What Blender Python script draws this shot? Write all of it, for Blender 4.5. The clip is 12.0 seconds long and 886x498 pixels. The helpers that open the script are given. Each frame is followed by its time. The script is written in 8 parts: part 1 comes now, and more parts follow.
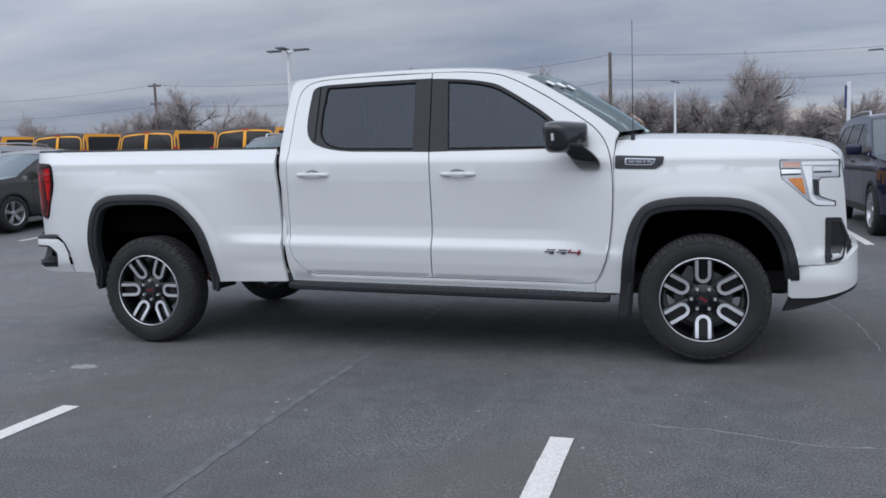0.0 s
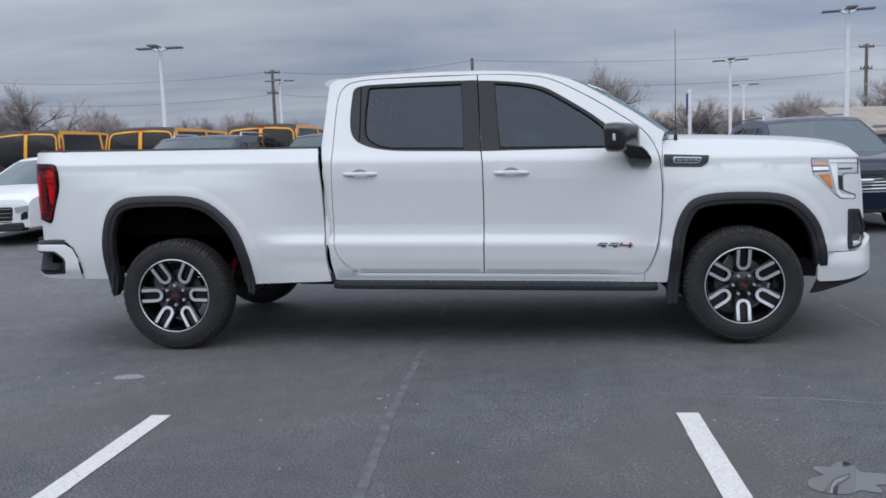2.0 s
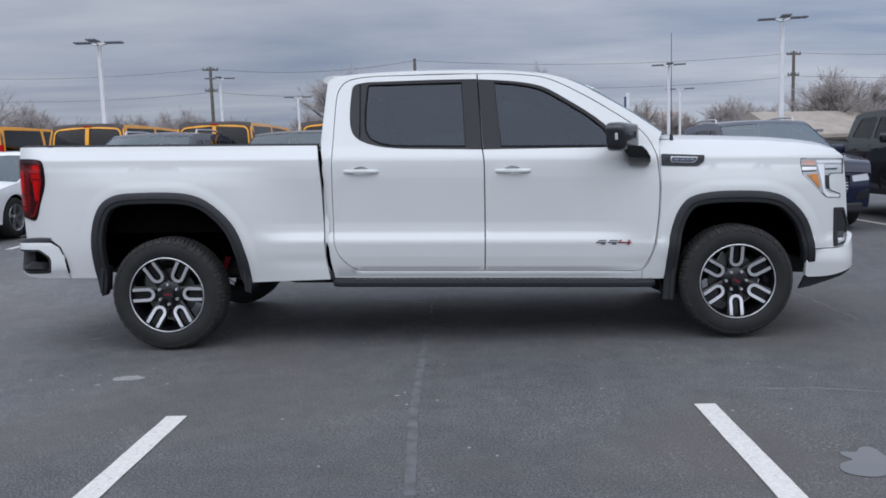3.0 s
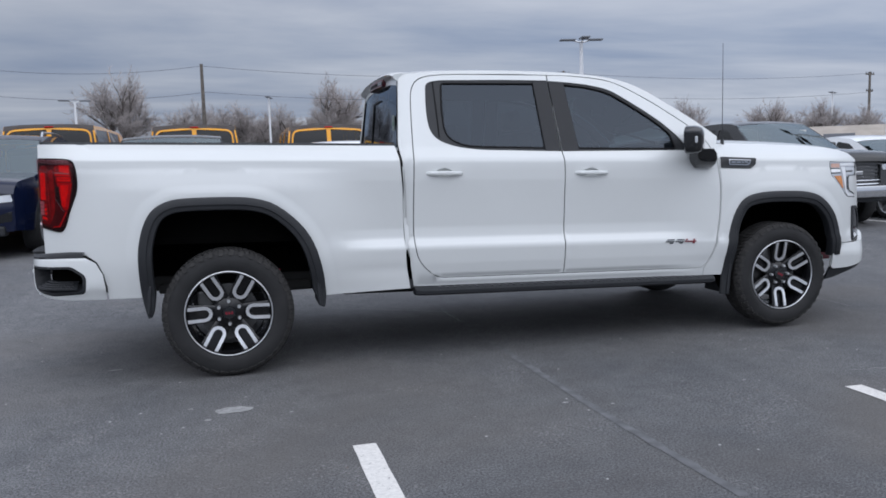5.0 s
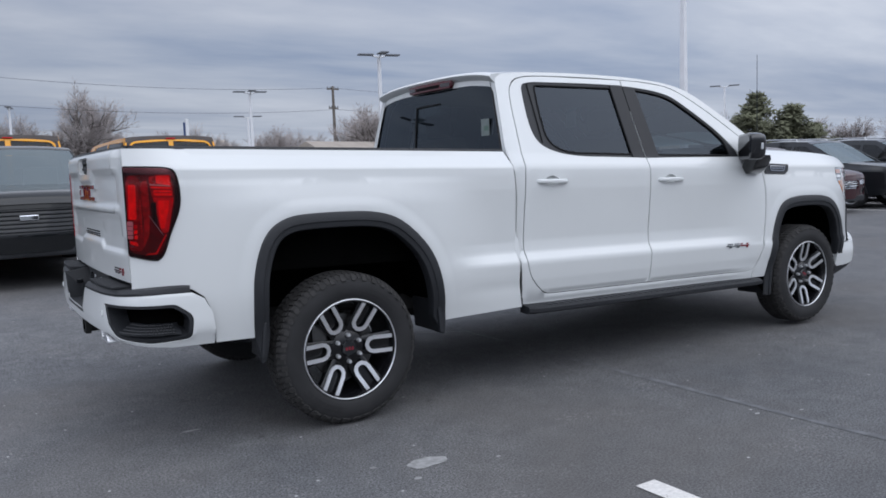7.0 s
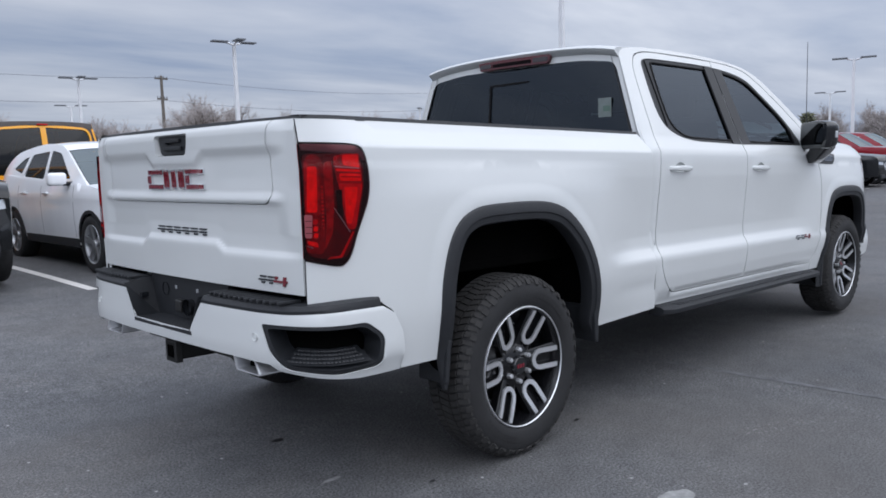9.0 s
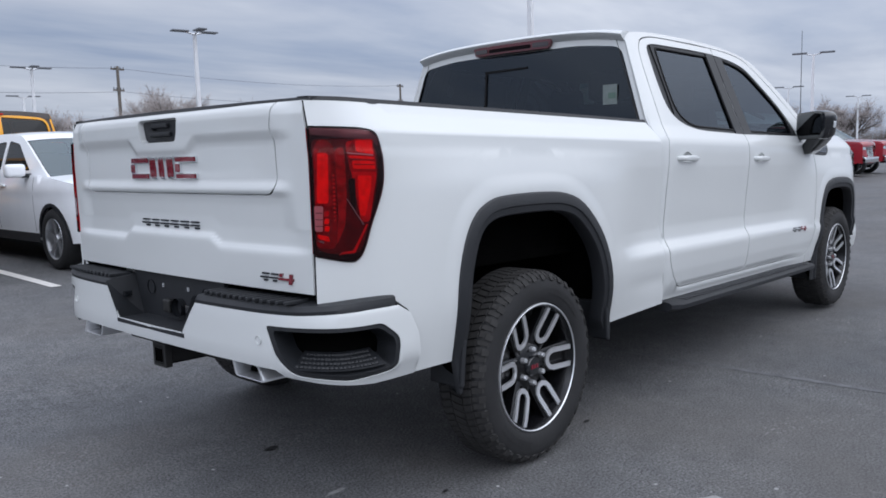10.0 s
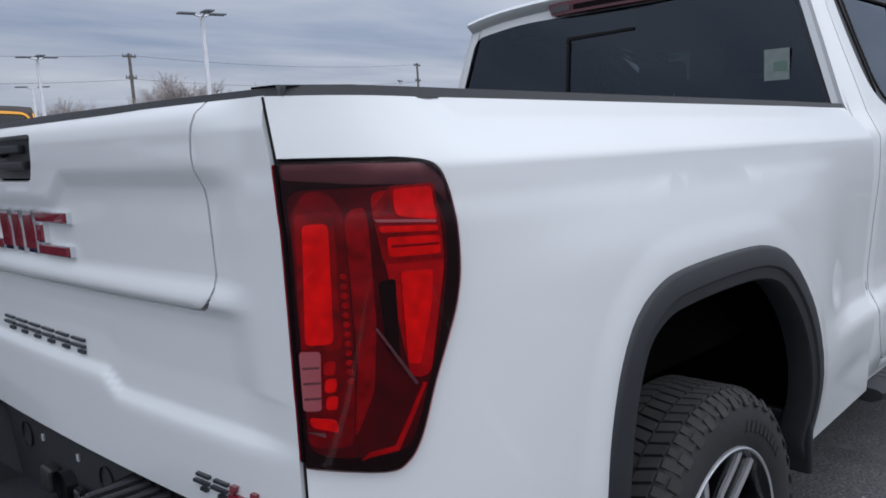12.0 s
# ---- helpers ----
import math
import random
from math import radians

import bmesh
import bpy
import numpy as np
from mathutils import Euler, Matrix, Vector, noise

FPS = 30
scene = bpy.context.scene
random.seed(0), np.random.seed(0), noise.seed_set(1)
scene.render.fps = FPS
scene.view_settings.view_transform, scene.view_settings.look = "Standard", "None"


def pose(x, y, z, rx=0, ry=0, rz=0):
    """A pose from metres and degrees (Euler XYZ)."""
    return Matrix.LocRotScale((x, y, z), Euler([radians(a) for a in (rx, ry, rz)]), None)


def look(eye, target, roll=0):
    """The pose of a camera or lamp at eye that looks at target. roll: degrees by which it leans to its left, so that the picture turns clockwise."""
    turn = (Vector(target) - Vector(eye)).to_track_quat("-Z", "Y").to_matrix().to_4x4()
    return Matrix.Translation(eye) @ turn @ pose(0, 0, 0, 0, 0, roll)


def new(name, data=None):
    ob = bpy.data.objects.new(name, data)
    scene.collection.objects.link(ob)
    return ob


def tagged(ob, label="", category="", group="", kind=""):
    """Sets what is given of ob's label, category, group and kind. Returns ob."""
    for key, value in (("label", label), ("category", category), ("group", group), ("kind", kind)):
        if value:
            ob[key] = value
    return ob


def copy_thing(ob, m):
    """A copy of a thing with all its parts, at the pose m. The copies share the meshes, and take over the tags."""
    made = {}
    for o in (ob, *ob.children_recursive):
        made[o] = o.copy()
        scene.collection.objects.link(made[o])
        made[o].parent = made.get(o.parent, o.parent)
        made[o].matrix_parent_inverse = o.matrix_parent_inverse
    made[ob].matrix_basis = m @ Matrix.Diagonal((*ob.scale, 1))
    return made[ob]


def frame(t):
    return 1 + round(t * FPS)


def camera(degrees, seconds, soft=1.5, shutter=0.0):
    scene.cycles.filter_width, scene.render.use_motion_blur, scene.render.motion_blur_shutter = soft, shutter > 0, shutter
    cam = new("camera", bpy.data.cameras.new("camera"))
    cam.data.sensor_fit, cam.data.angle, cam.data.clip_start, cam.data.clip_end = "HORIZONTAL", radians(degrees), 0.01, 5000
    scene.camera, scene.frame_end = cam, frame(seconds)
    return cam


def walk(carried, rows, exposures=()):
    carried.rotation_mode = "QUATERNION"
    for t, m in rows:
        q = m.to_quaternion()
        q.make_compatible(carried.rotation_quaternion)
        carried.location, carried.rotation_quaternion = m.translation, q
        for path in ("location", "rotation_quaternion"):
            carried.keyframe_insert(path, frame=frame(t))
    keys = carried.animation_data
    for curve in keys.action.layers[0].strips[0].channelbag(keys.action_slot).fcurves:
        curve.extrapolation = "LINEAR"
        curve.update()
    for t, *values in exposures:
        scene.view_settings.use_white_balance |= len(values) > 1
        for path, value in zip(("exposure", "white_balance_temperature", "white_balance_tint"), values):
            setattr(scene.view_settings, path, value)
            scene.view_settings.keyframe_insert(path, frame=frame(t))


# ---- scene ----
cam = camera(58.3, 12.0, soft=1.7)
PATH = [
    (0, (3.957, -5.961, 1.286), (3.347, -4.069, 1.069), -2.1),
    (0.5, (3.515, -6.163, 1.3), (3.024, -4.236, 1.083), -2.0),
    (1, (3.124, -6.356, 1.307), (2.735, -4.406, 1.089), -2.1),
    (1.5, (2.817, -6.39, 1.298), (2.508, -4.427, 1.078), -2.2),
    (2, (2.651, -6.402, 1.309), (2.407, -4.43, 1.086), -2.2),
    (2.5, (2.564, -6.406, 1.301), (2.387, -4.427, 1.075), -2.1),
    (3, (2.207, -6.463, 1.306), (2.121, -4.478, 1.079), -1.8),
    (5, (0.109, -6.055, 1.302), (0.595, -4.127, 1.086), -1.6),
    (5.5, (-0.436, -5.826, 1.302), (0.203, -3.942, 1.092), -1.7),
    (6, (-0.897, -5.476, 1.305), (-0.107, -3.65, 1.099), -1.8),
    (6.5, (-1.366, -5.128, 1.32), (-0.435, -3.369, 1.12), -2.0),
    (8.5, (-2.534, -3.497, 1.325), (-1.191, -2.03, 1.115), -1.9),
    (9, (-2.653, -3.17, 1.313), (-1.252, -1.76, 1.093), -1.8),
    (9.5, (-2.632, -2.946, 1.298), (-1.188, -1.58, 1.069), -1.6),
    (10, (-2.634, -2.872, 1.296), (-1.168, -1.533, 1.057), -1.7),
    (10.5, (-2.606, -2.82, 1.296), (-1.131, -1.492, 1.048), -1.9),
    (11, (-2.304, -2.55, 1.343), (-0.834, -1.218, 1.089), -2.3),
    (11.5, (-1.977, -2.144, 1.381), (-0.525, -0.794, 1.116), -2.9),
    (12, (-1.642, -1.722, 1.416), (-0.217, -0.348, 1.127), -3.3),
]
walk(cam, [(t, look(eye, target, roll)) for t, eye, target, roll in PATH],
     exposures=[(0.0, 0.28), (3.0, 0.29), (5.0, 0.33), (6.5, 0.32), (8.5, 0.42), (10.5, 0.45), (11.3, 0.41), (12.0, 0.30)])

# ---- world, sun ----
world = bpy.data.worlds.new("overcast_sky")
scene.world = world
world.use_nodes = True


def build_world():
    nt = world.node_tree
    nt.nodes.clear()
    n, l = nt.nodes.new, nt.links.new
    out, bg = n("ShaderNodeOutputWorld"), n("ShaderNodeBackground")
    tc = n("ShaderNodeTexCoord")
    sky = n("ShaderNodeTexSky")
    sky.sky_type, sky.sun_disc = "NISHITA", False
    sky.sun_elevation, sky.sun_rotation = radians(48), radians(215)
    sep = n("ShaderNodeSeparateXYZ")
    l(tc.outputs["Generated"], sep.inputs[0])
    # flat cloud deck: project the direction on a high plane
    zc = n("ShaderNodeMath"); zc.operation = "MAXIMUM"; zc.inputs[1].default_value = 0.0
    l(sep.outputs[2], zc.inputs[0])
    zo = n("ShaderNodeMath"); zo.operation = "ADD"; zo.inputs[1].default_value = 0.09
    l(zc.outputs[0], zo.inputs[0])
    px = n("ShaderNodeMath"); px.operation = "DIVIDE"
    py = n("ShaderNodeMath"); py.operation = "DIVIDE"
    l(sep.outputs[0], px.inputs[0]); l(zo.outputs[0], px.inputs[1])
    l(sep.outputs[1], py.inputs[0]); l(zo.outputs[0], py.inputs[1])
    comb = n("ShaderNodeCombineXYZ")
    l(px.outputs[0], comb.inputs[0]); l(py.outputs[0], comb.inputs[1])
    mp = n("ShaderNodeMapping"); mp.inputs["Scale"].default_value = (0.30, 0.62, 1)
    mp.inputs["Rotation"].default_value = (0, 0, radians(-18))
    l(comb.outputs[0], mp.inputs["Vector"])
    n1 = n("ShaderNodeTexNoise"); n1.inputs["Scale"].default_value = 0.75; n1.inputs["Detail"].default_value = 7
    n1.inputs["Roughness"].default_value = 0.56; n1.inputs["Distortion"].default_value = 0.5
    n2 = n("ShaderNodeTexNoise"); n2.inputs["Scale"].default_value = 2.6; n2.inputs["Detail"].default_value = 5
    l(mp.outputs[0], n1.inputs["Vector"]); l(mp.outputs[0], n2.inputs["Vector"])
    mx = n("ShaderNodeMix"); mx.inputs[0].default_value = 0.28
    l(n1.outputs["Fac"], mx.inputs[2]); l(n2.outputs["Fac"], mx.inputs[3])
    ramp = n("ShaderNodeValToRGB")
    e = ramp.color_ramp.elements
    e[0].position, e[0].color = 0.36, (0.268, 0.318, 0.428, 1)
    e[1].position, e[1].color = 0.64, (0.61, 0.63, 0.685, 1)
    m = ramp.color_ramp.elements.new(0.49); m.color = (0.422, 0.455, 0.535, 1)
    l(mx.outputs[0], ramp.inputs[0])
    # overcast brightening, with a slate band low down, from the horizon to the zenith
    grad = n("ShaderNodeValToRGB")
    g = grad.color_ramp.elements
    g[0].position, g[0].color = 0.0, (0.56, 0.61, 0.69, 1)
    d = g.new(0.048); d.color = (0.53, 0.58, 0.66, 1)
    f = g.new(0.078); f.color = (0.66, 0.68, 0.725, 1)
    g[1].position, g[1].color = 1.0, (1.95, 1.94, 1.93, 1)
    a = g.new(0.12); a.color = (0.73, 0.75, 0.785, 1)
    b = g.new(0.30); b.color = (0.92, 0.92, 0.92, 1)
    c = g.new(0.55); c.color = (1.70, 1.69, 1.68, 1)
    l(sep.outputs[2], grad.inputs[0])
    mul = n("ShaderNodeMix"); mul.data_type = "RGBA"; mul.blend_type = "MULTIPLY"; mul.inputs[0].default_value = 1
    l(ramp.outputs[0], mul.inputs[6]); l(grad.outputs[0], mul.inputs[7])
    az = n("ShaderNodeMapRange")
    az.inputs["From Min"].default_value, az.inputs["From Max"].default_value = -0.2, 1.0
    az.inputs["To Min"].default_value, az.inputs["To Max"].default_value = 0.97, 1.32
    l(sep.outputs[0], az.inputs[0])
    ay = n("ShaderNodeMapRange")
    ay.inputs["From Min"].default_value, ay.inputs["From Max"].default_value = 0.1, -0.8
    ay.inputs["To Min"].default_value, ay.inputs["To Max"].default_value = 1.0, 1.80
    l(sep.outputs[1], ay.inputs[0])
    ab = n("ShaderNodeMapRange")
    ab.inputs["From Min"].default_value, ab.inputs["From Max"].default_value = -0.45, -1.0
    ab.inputs["To Min"].default_value, ab.inputs["To Max"].default_value = 1.0, 2.4
    l(sep.outputs[0], ab.inputs[0])
    # the brighter half of the sky starts above the horizon
    ac = n("ShaderNodeMath"); ac.operation = "MULTIPLY"
    l(ay.outputs[0], ac.inputs[0]); l(ab.outputs[0], ac.inputs[1])
    a1 = n("ShaderNodeMath"); a1.operation = "SUBTRACT"; a1.inputs[1].default_value = 1.0
    l(ac.outputs[0], a1.inputs[0])
    zf = n("ShaderNodeMapRange")
    zf.inputs["From Min"].default_value, zf.inputs["From Max"].default_value = 0.06, 0.40
    zf.inputs["To Min"].default_value, zf.inputs["To Max"].default_value = 0.0, 1.0
    l(sep.outputs[2], zf.inputs[0])
    a2 = n("ShaderNodeMath"); a2.operation = "MULTIPLY_ADD"; a2.inputs[2].default_value = 1.0
    l(a1.outputs[0], a2.inputs[0]); l(zf.outputs[0], a2.inputs[1])
    am = n("ShaderNodeMath"); am.operation = "MULTIPLY"
    l(az.outputs[0], am.inputs[0]); l(a2.outputs[0], am.inputs[1])
    mul2 = n("ShaderNodeVectorMath"); mul2.operation = "SCALE"
    l(mul.outputs[2], mul2.inputs[0]); l(am.outputs[0], mul2.inputs["Scale"])
    sk = n("ShaderNodeMix"); sk.data_type = "RGBA"; sk.blend_type = "MULTIPLY"; sk.inputs[0].default_value = 1
    sk.inputs[7].default_value = (0.05, 0.05, 0.05, 1)
    l(sky.outputs[0], sk.inputs[6])
    add = n("ShaderNodeMix"); add.data_type = "RGBA"; add.blend_type = "MIX"; add.inputs[0].default_value = 0.12
    l(mul2.outputs[0], add.inputs[6]); l(sk.outputs[2], add.inputs[7])
    l(add.outputs[2], bg.inputs[0])
    bg.inputs[1].default_value = 1.0
    l(bg.outputs[0], out.inputs[0])


build_world()
sun_data = bpy.data.lights.new("sun", "SUN")
sun_data.energy, sun_data.angle, sun_data.color = 0.42, radians(70), (0.96, 0.97, 1.0)
sun = new("sun", sun_data)
sun.matrix_world = look((0, -17, 21), (2, 2, 0))


# ---- materials ----
def material(name, color=(0.8, 0.8, 0.8), rough=0.5, metal=0.0, coat=0.0, coat_rough=0.03, vary=0.0, scale=8.0, bump=0.0, bump_scale=60.0,
             rough_vary=0.0, spec=0.5, dirt=0.0):
    m = bpy.data.materials.new(name)
    m.use_nodes = True
    nt = m.node_tree
    p = nt.nodes["Principled BSDF"]
    p.inputs["Base Color"].default_value = (*color, 1)
    p.inputs["Roughness"].default_value = rough
    p.inputs["Metallic"].default_value = metal
    p.inputs["Coat Weight"].default_value = coat
    p.inputs["Coat Roughness"].default_value = coat_rough
    p.inputs["Specular IOR Level"].default_value = spec
    n, l = nt.nodes.new, nt.links.new
    tc = n("ShaderNodeTexCoord")
    if vary or rough_vary:
        no = n("ShaderNodeTexNoise")
        no.inputs["Scale"].default_value = scale
        no.inputs["Detail"].default_value = 6
        l(tc.outputs["Object"], no.inputs["Vector"])
        if vary:
            r = n("ShaderNodeValToRGB")
            r.color_ramp.elements[0].position, r.color_ramp.elements[1].position = 0.3, 0.7
            r.color_ramp.elements[0].color = (*[c * (1 - vary) for c in color], 1)
            r.color_ramp.elements[1].color = (*[min(1, c * (1 + vary)) for c in color], 1)
            l(no.outputs["Fac"], r.inputs[0])
            l(r.outputs[0], p.inputs["Base Color"])
        if rough_vary:
            mr = n("ShaderNodeMapRange")
            mr.inputs["To Min"].default_value, mr.inputs["To Max"].default_value = max(0.02, rough - rough_vary), min(1, rough + rough_vary)
            l(no.outputs["Fac"], mr.inputs[0])
            l(mr.outputs[0], p.inputs["Roughness"])
    if bump:
        nb = n("ShaderNodeTexNoise")
        nb.inputs["Scale"].default_value = bump_scale
        nb.inputs["Detail"].default_value = 4
        l(tc.outputs["Object"], nb.inputs["Vector"])
        b = n("ShaderNodeBump")
        b.inputs["Strength"].default_value, b.inputs["Distance"].default_value = bump, 0.004
        l(nb.outputs["Fac"], b.inputs["Height"])
        l(b.outputs[0], p.inputs["Normal"])
    return m


def glass(name, tint, ior=1.5, rough=0.0, gloss=(0.8, 0.8, 0.8)):
    """Thin tinted pane: coloured see-through with a Fresnel gloss."""
    m = bpy.data.materials.new(name)
    m.use_nodes = True
    nt = m.node_tree
    nt.nodes.remove(nt.nodes["Principled BSDF"])
    n, l = nt.nodes.new, nt.links.new
    t, g, mix, f = n("ShaderNodeBsdfTransparent"), n("ShaderNodeBsdfGlossy"), n("ShaderNodeMixShader"), n("ShaderNodeFresnel")
    t.inputs[0].default_value = (*tint, 1)
    g.inputs["Roughness"].default_value = rough
    g.inputs["Color"].default_value = (*gloss, 1)
    f.inputs[0].default_value = ior
    l(f.outputs[0], mix.inputs[0]); l(t.outputs[0], mix.inputs[1]); l(g.outputs[0], mix.inputs[2])
    l(mix.outputs[0], nt.nodes["Material Output"].inputs[0])
    return m


WHITE = material("white_paint", (0.625, 0.642, 0.638), 0.40, coat=0.8, vary=0.012, scale=2.0)
PLASTIC = material("black_plastic", (0.0115, 0.0130, 0.0160), 0.56, vary=0.12, scale=14, bump=0.25, bump_scale=500)
PLASTIC_GLOSS = material("gloss_black", (0.008, 0.009, 0.011), 0.10, coat=0.6)
# near-black, no gloss: shade of wells and hollows is put into the colour
LINER_SHADE = material("liner_shade_black", (0.003, 0.003, 0.003), 1.0, vary=0.2, spec=0.0)
PILLAR = material("satin_black_pillar", (0.010, 0.011, 0.014), 0.45, vary=0.05, spec=0.35)
MIRROR_GLASS = material("dark_mirror_glass", (0.10, 0.105, 0.11), 0.02, metal=1.0)
LAMP_CLEAR = material("clear_lamp_inside", (0.58, 0.60, 0.62), 0.14, metal=0.3, coat=1.0)
BLADE = material("bright_light_blade", (0.90, 0.91, 0.92), 0.25, metal=0.25, coat=1.0)
DARK_CHROME = material("dark_chrome", (0.30, 0.31, 0.33), 0.16, metal=1.0)
RUBBER = material("tyre_rubber", (0.0130, 0.0130, 0.0140), 0.78, vary=0.25, scale=9, bump=0.3, bump_scale=220)
RUBBER_DUST = material("tread_rubber", (0.026, 0.025, 0.0245), 0.85, vary=0.3, scale=16)
RIM_BLACK = material("rim_gloss_black", (0.005, 0.005, 0.006), 0.25, coat=0.25, spec=0.3)
MACHINED = material("machined_aluminium", (0.74, 0.75, 0.77), 0.36, metal=0.8, vary=0.05, scale=60)
STEEL = material("brake_steel", (0.11, 0.11, 0.11), 0.4, metal=1.0, vary=0.15, scale=20)
CHROME = material("chrome", (0.80, 0.81, 0.83), 0.06, metal=1.0)
RED_PAINT = material("red_enamel", (0.17, 0.007, 0.018), 0.22, coat=0.8)
GREY_BADGE = material("dark_grey_badge", (0.06, 0.065, 0.075), 0.25, metal=0.7)
LENS_RED = material("red_lens", (0.16, 0.001, 0.006), 0.5, vary=0.45, scale=34, spec=0.1)
# unlit lens; the brighter red puts its inner glow into the colour
LENS_GLOW = material("painted_glow_lens", (0.26, 0.002, 0.007), 0.5, vary=0.5, scale=40, spec=0.1)
LENS_SMOKE = material("smoked_clear_lens", (0.035, 0.026, 0.030), 0.22, coat=0.8)
LENS_DEEP = material("deep_red_lens", (0.065, 0.001, 0.005), 0.5, vary=0.4, scale=30, spec=0.1)
LENS_STOP = material("stop_lamp_lens", (0.080, 0.005, 0.012), 0.3, coat=0.3)
LENS_BRIGHT = material("bright_red_reflector", (0.86, 0.004, 0.006), 0.45, vary=0.22, scale=55, spec=0.1)
LENS_MID = material("mid_red_reflector", (0.47, 0.003, 0.010), 0.4, vary=0.3, scale=40, spec=0.1)
LENS_DARK = material("smoked_red_lens", (0.004, 0.001, 0.002), 0.5, spec=0.1)
LENS_CLEAR = material("clear_lens", (0.46, 0.36, 0.38), 0.15, coat=1.0)
LENS_AMBER = material("amber_lens", (0.58, 0.19, 0.02), 0.15, coat=1.0, vary=0.15, scale=60)
LENS_SALMON = material("clear_marker_lens", (0.52, 0.30, 0.23), 0.15, coat=1.0)
SEAL_GAP_BLACK = material("seal_gap_black", (0.004, 0.004, 0.005), 0.6, spec=0.2)
LAMP_GLASS = material("headlight_inside", (0.50, 0.52, 0.54), 0.18, metal=0.3, coat=1.0)
LENS_COVER = glass("red_lens_cover", (1.0, 0.55, 0.58), 1.33)
TINT = glass("privacy_glass", (0.085, 0.105, 0.115), 1.72, gloss=(0.51, 0.58, 0.67))
TINT_LIGHT = glass("tinted_glass", (0.10, 0.125, 0.135), 1.72, gloss=(0.51, 0.58, 0.67))
TINT_BACK = glass("rear_glass", (0.15, 0.18, 0.19), 1.66, gloss=(0.64, 0.74, 0.86))
CLEAR = glass("windshield_glass", (0.68, 0.77, 0.75), 1.75, gloss=(0.66, 0.78, 0.80))
CABIN = material("cabin_fabric", (0.022, 0.022, 0.024), 0.9, vary=0.2)
PAPER = material("paper", (0.80, 0.80, 0.78), 0.8)


def thin_paper():
    """White sheet that lets daylight through."""
    m = material("backlit_paper", (0.80, 0.82, 0.80), 0.8)
    nt = m.node_tree
    t, mix = nt.nodes.new("ShaderNodeBsdfTranslucent"), nt.nodes.new("ShaderNodeMixShader")
    t.inputs[0].default_value = (0.75, 0.84, 0.80, 1)
    mix.inputs[0].default_value = 0.6
    nt.links.new(nt.nodes["Principled BSDF"].outputs[0], mix.inputs[1])
    nt.links.new(t.outputs[0], mix.inputs[2])
    nt.links.new(mix.outputs[0], nt.nodes["Material Output"].inputs[0])
    return m


THIN_PAPER = thin_paper()
STICKER = material("pale_label", (0.16, 0.19, 0.185), 0.5, vary=0.12, scale=30)
GREEN_INK = material("green_ink", (0.10, 0.16, 0.13), 0.8)
TREAD_GREY = material("grey_step_tread", (0.045, 0.047, 0.052), 0.6, vary=0.1, scale=20)
UNDERBODY = material("underbody_steel", (0.010, 0.010, 0.010), 0.7, vary=0.3)
LINE_PAINT_BASE = (0.62, 0.60, 0.57)


# ---- mesh helpers ----
def link_mesh(name, verts, faces, mat, parent=None, label="", smooth=True, normals=None, m=None):
    """One mesh object from lists; mat may be one material or (materials, index of each face)."""
    me = bpy.data.meshes.new(name)
    if m is not None:
        verts = [tuple(m @ Vector(v)) for v in verts]
    me.from_pydata(verts, [], faces)
    if isinstance(mat, tuple):
        for one in mat[0]:
            me.materials.append(one)
        me.polygons.foreach_set("material_index", mat[1])
    else:
        me.materials.append(mat)
    if smooth:
        me.polygons.foreach_set("use_smooth", [True] * len(me.polygons))
    if normals:
        me.normals_split_custom_set([tuple(v) for v in normals])
    me.update()
    ob = new(name, me)
    ob.parent = parent
    if label:
        ob["label"] = label
    return ob


def part(name, bm, mat, parent=None, label="", smooth=False, m=None):
    """Link a bmesh as one mesh object under a thing or part."""
    me = bpy.data.meshes.new(name)
    if m is not None:
        bm.transform(m)
    bmesh.ops.recalc_face_normals(bm, faces=bm.faces)
    bm.to_mesh(me)
    bm.free()
    me.materials.append(mat)
    if smooth:
        me.polygons.foreach_set("use_smooth", [True] * len(me.polygons))
        me.set_sharp_from_angle(angle=radians(38))
    ob = new(name, me)
    ob.parent = parent
    if label:
        ob["label"] = label
    return ob


def box_bm(cx, cy, cz, sx, sy, sz, bevel=0.0, bm=None, seg=2):
    bm2 = bmesh.new()
    bmesh.ops.create_cube(bm2, size=1)
    bmesh.ops.scale(bm2, vec=(sx, sy, sz), verts=bm2.verts)
    if bevel:
        bmesh.ops.bevel(bm2, geom=bm2.edges[:], offset=bevel, segments=seg, affect="EDGES", profile=0.6)
    bmesh.ops.translate(bm2, vec=(cx, cy, cz), verts=bm2.verts)
    if bm is None:
        return bm2
    merge(bm, bm2)
    return bm


def merge(bm, other):
    me = bpy.data.meshes.new("tmp")
    other.to_mesh(me)
    other.free()
    bm.from_mesh(me)
    bpy.data.meshes.remove(me)


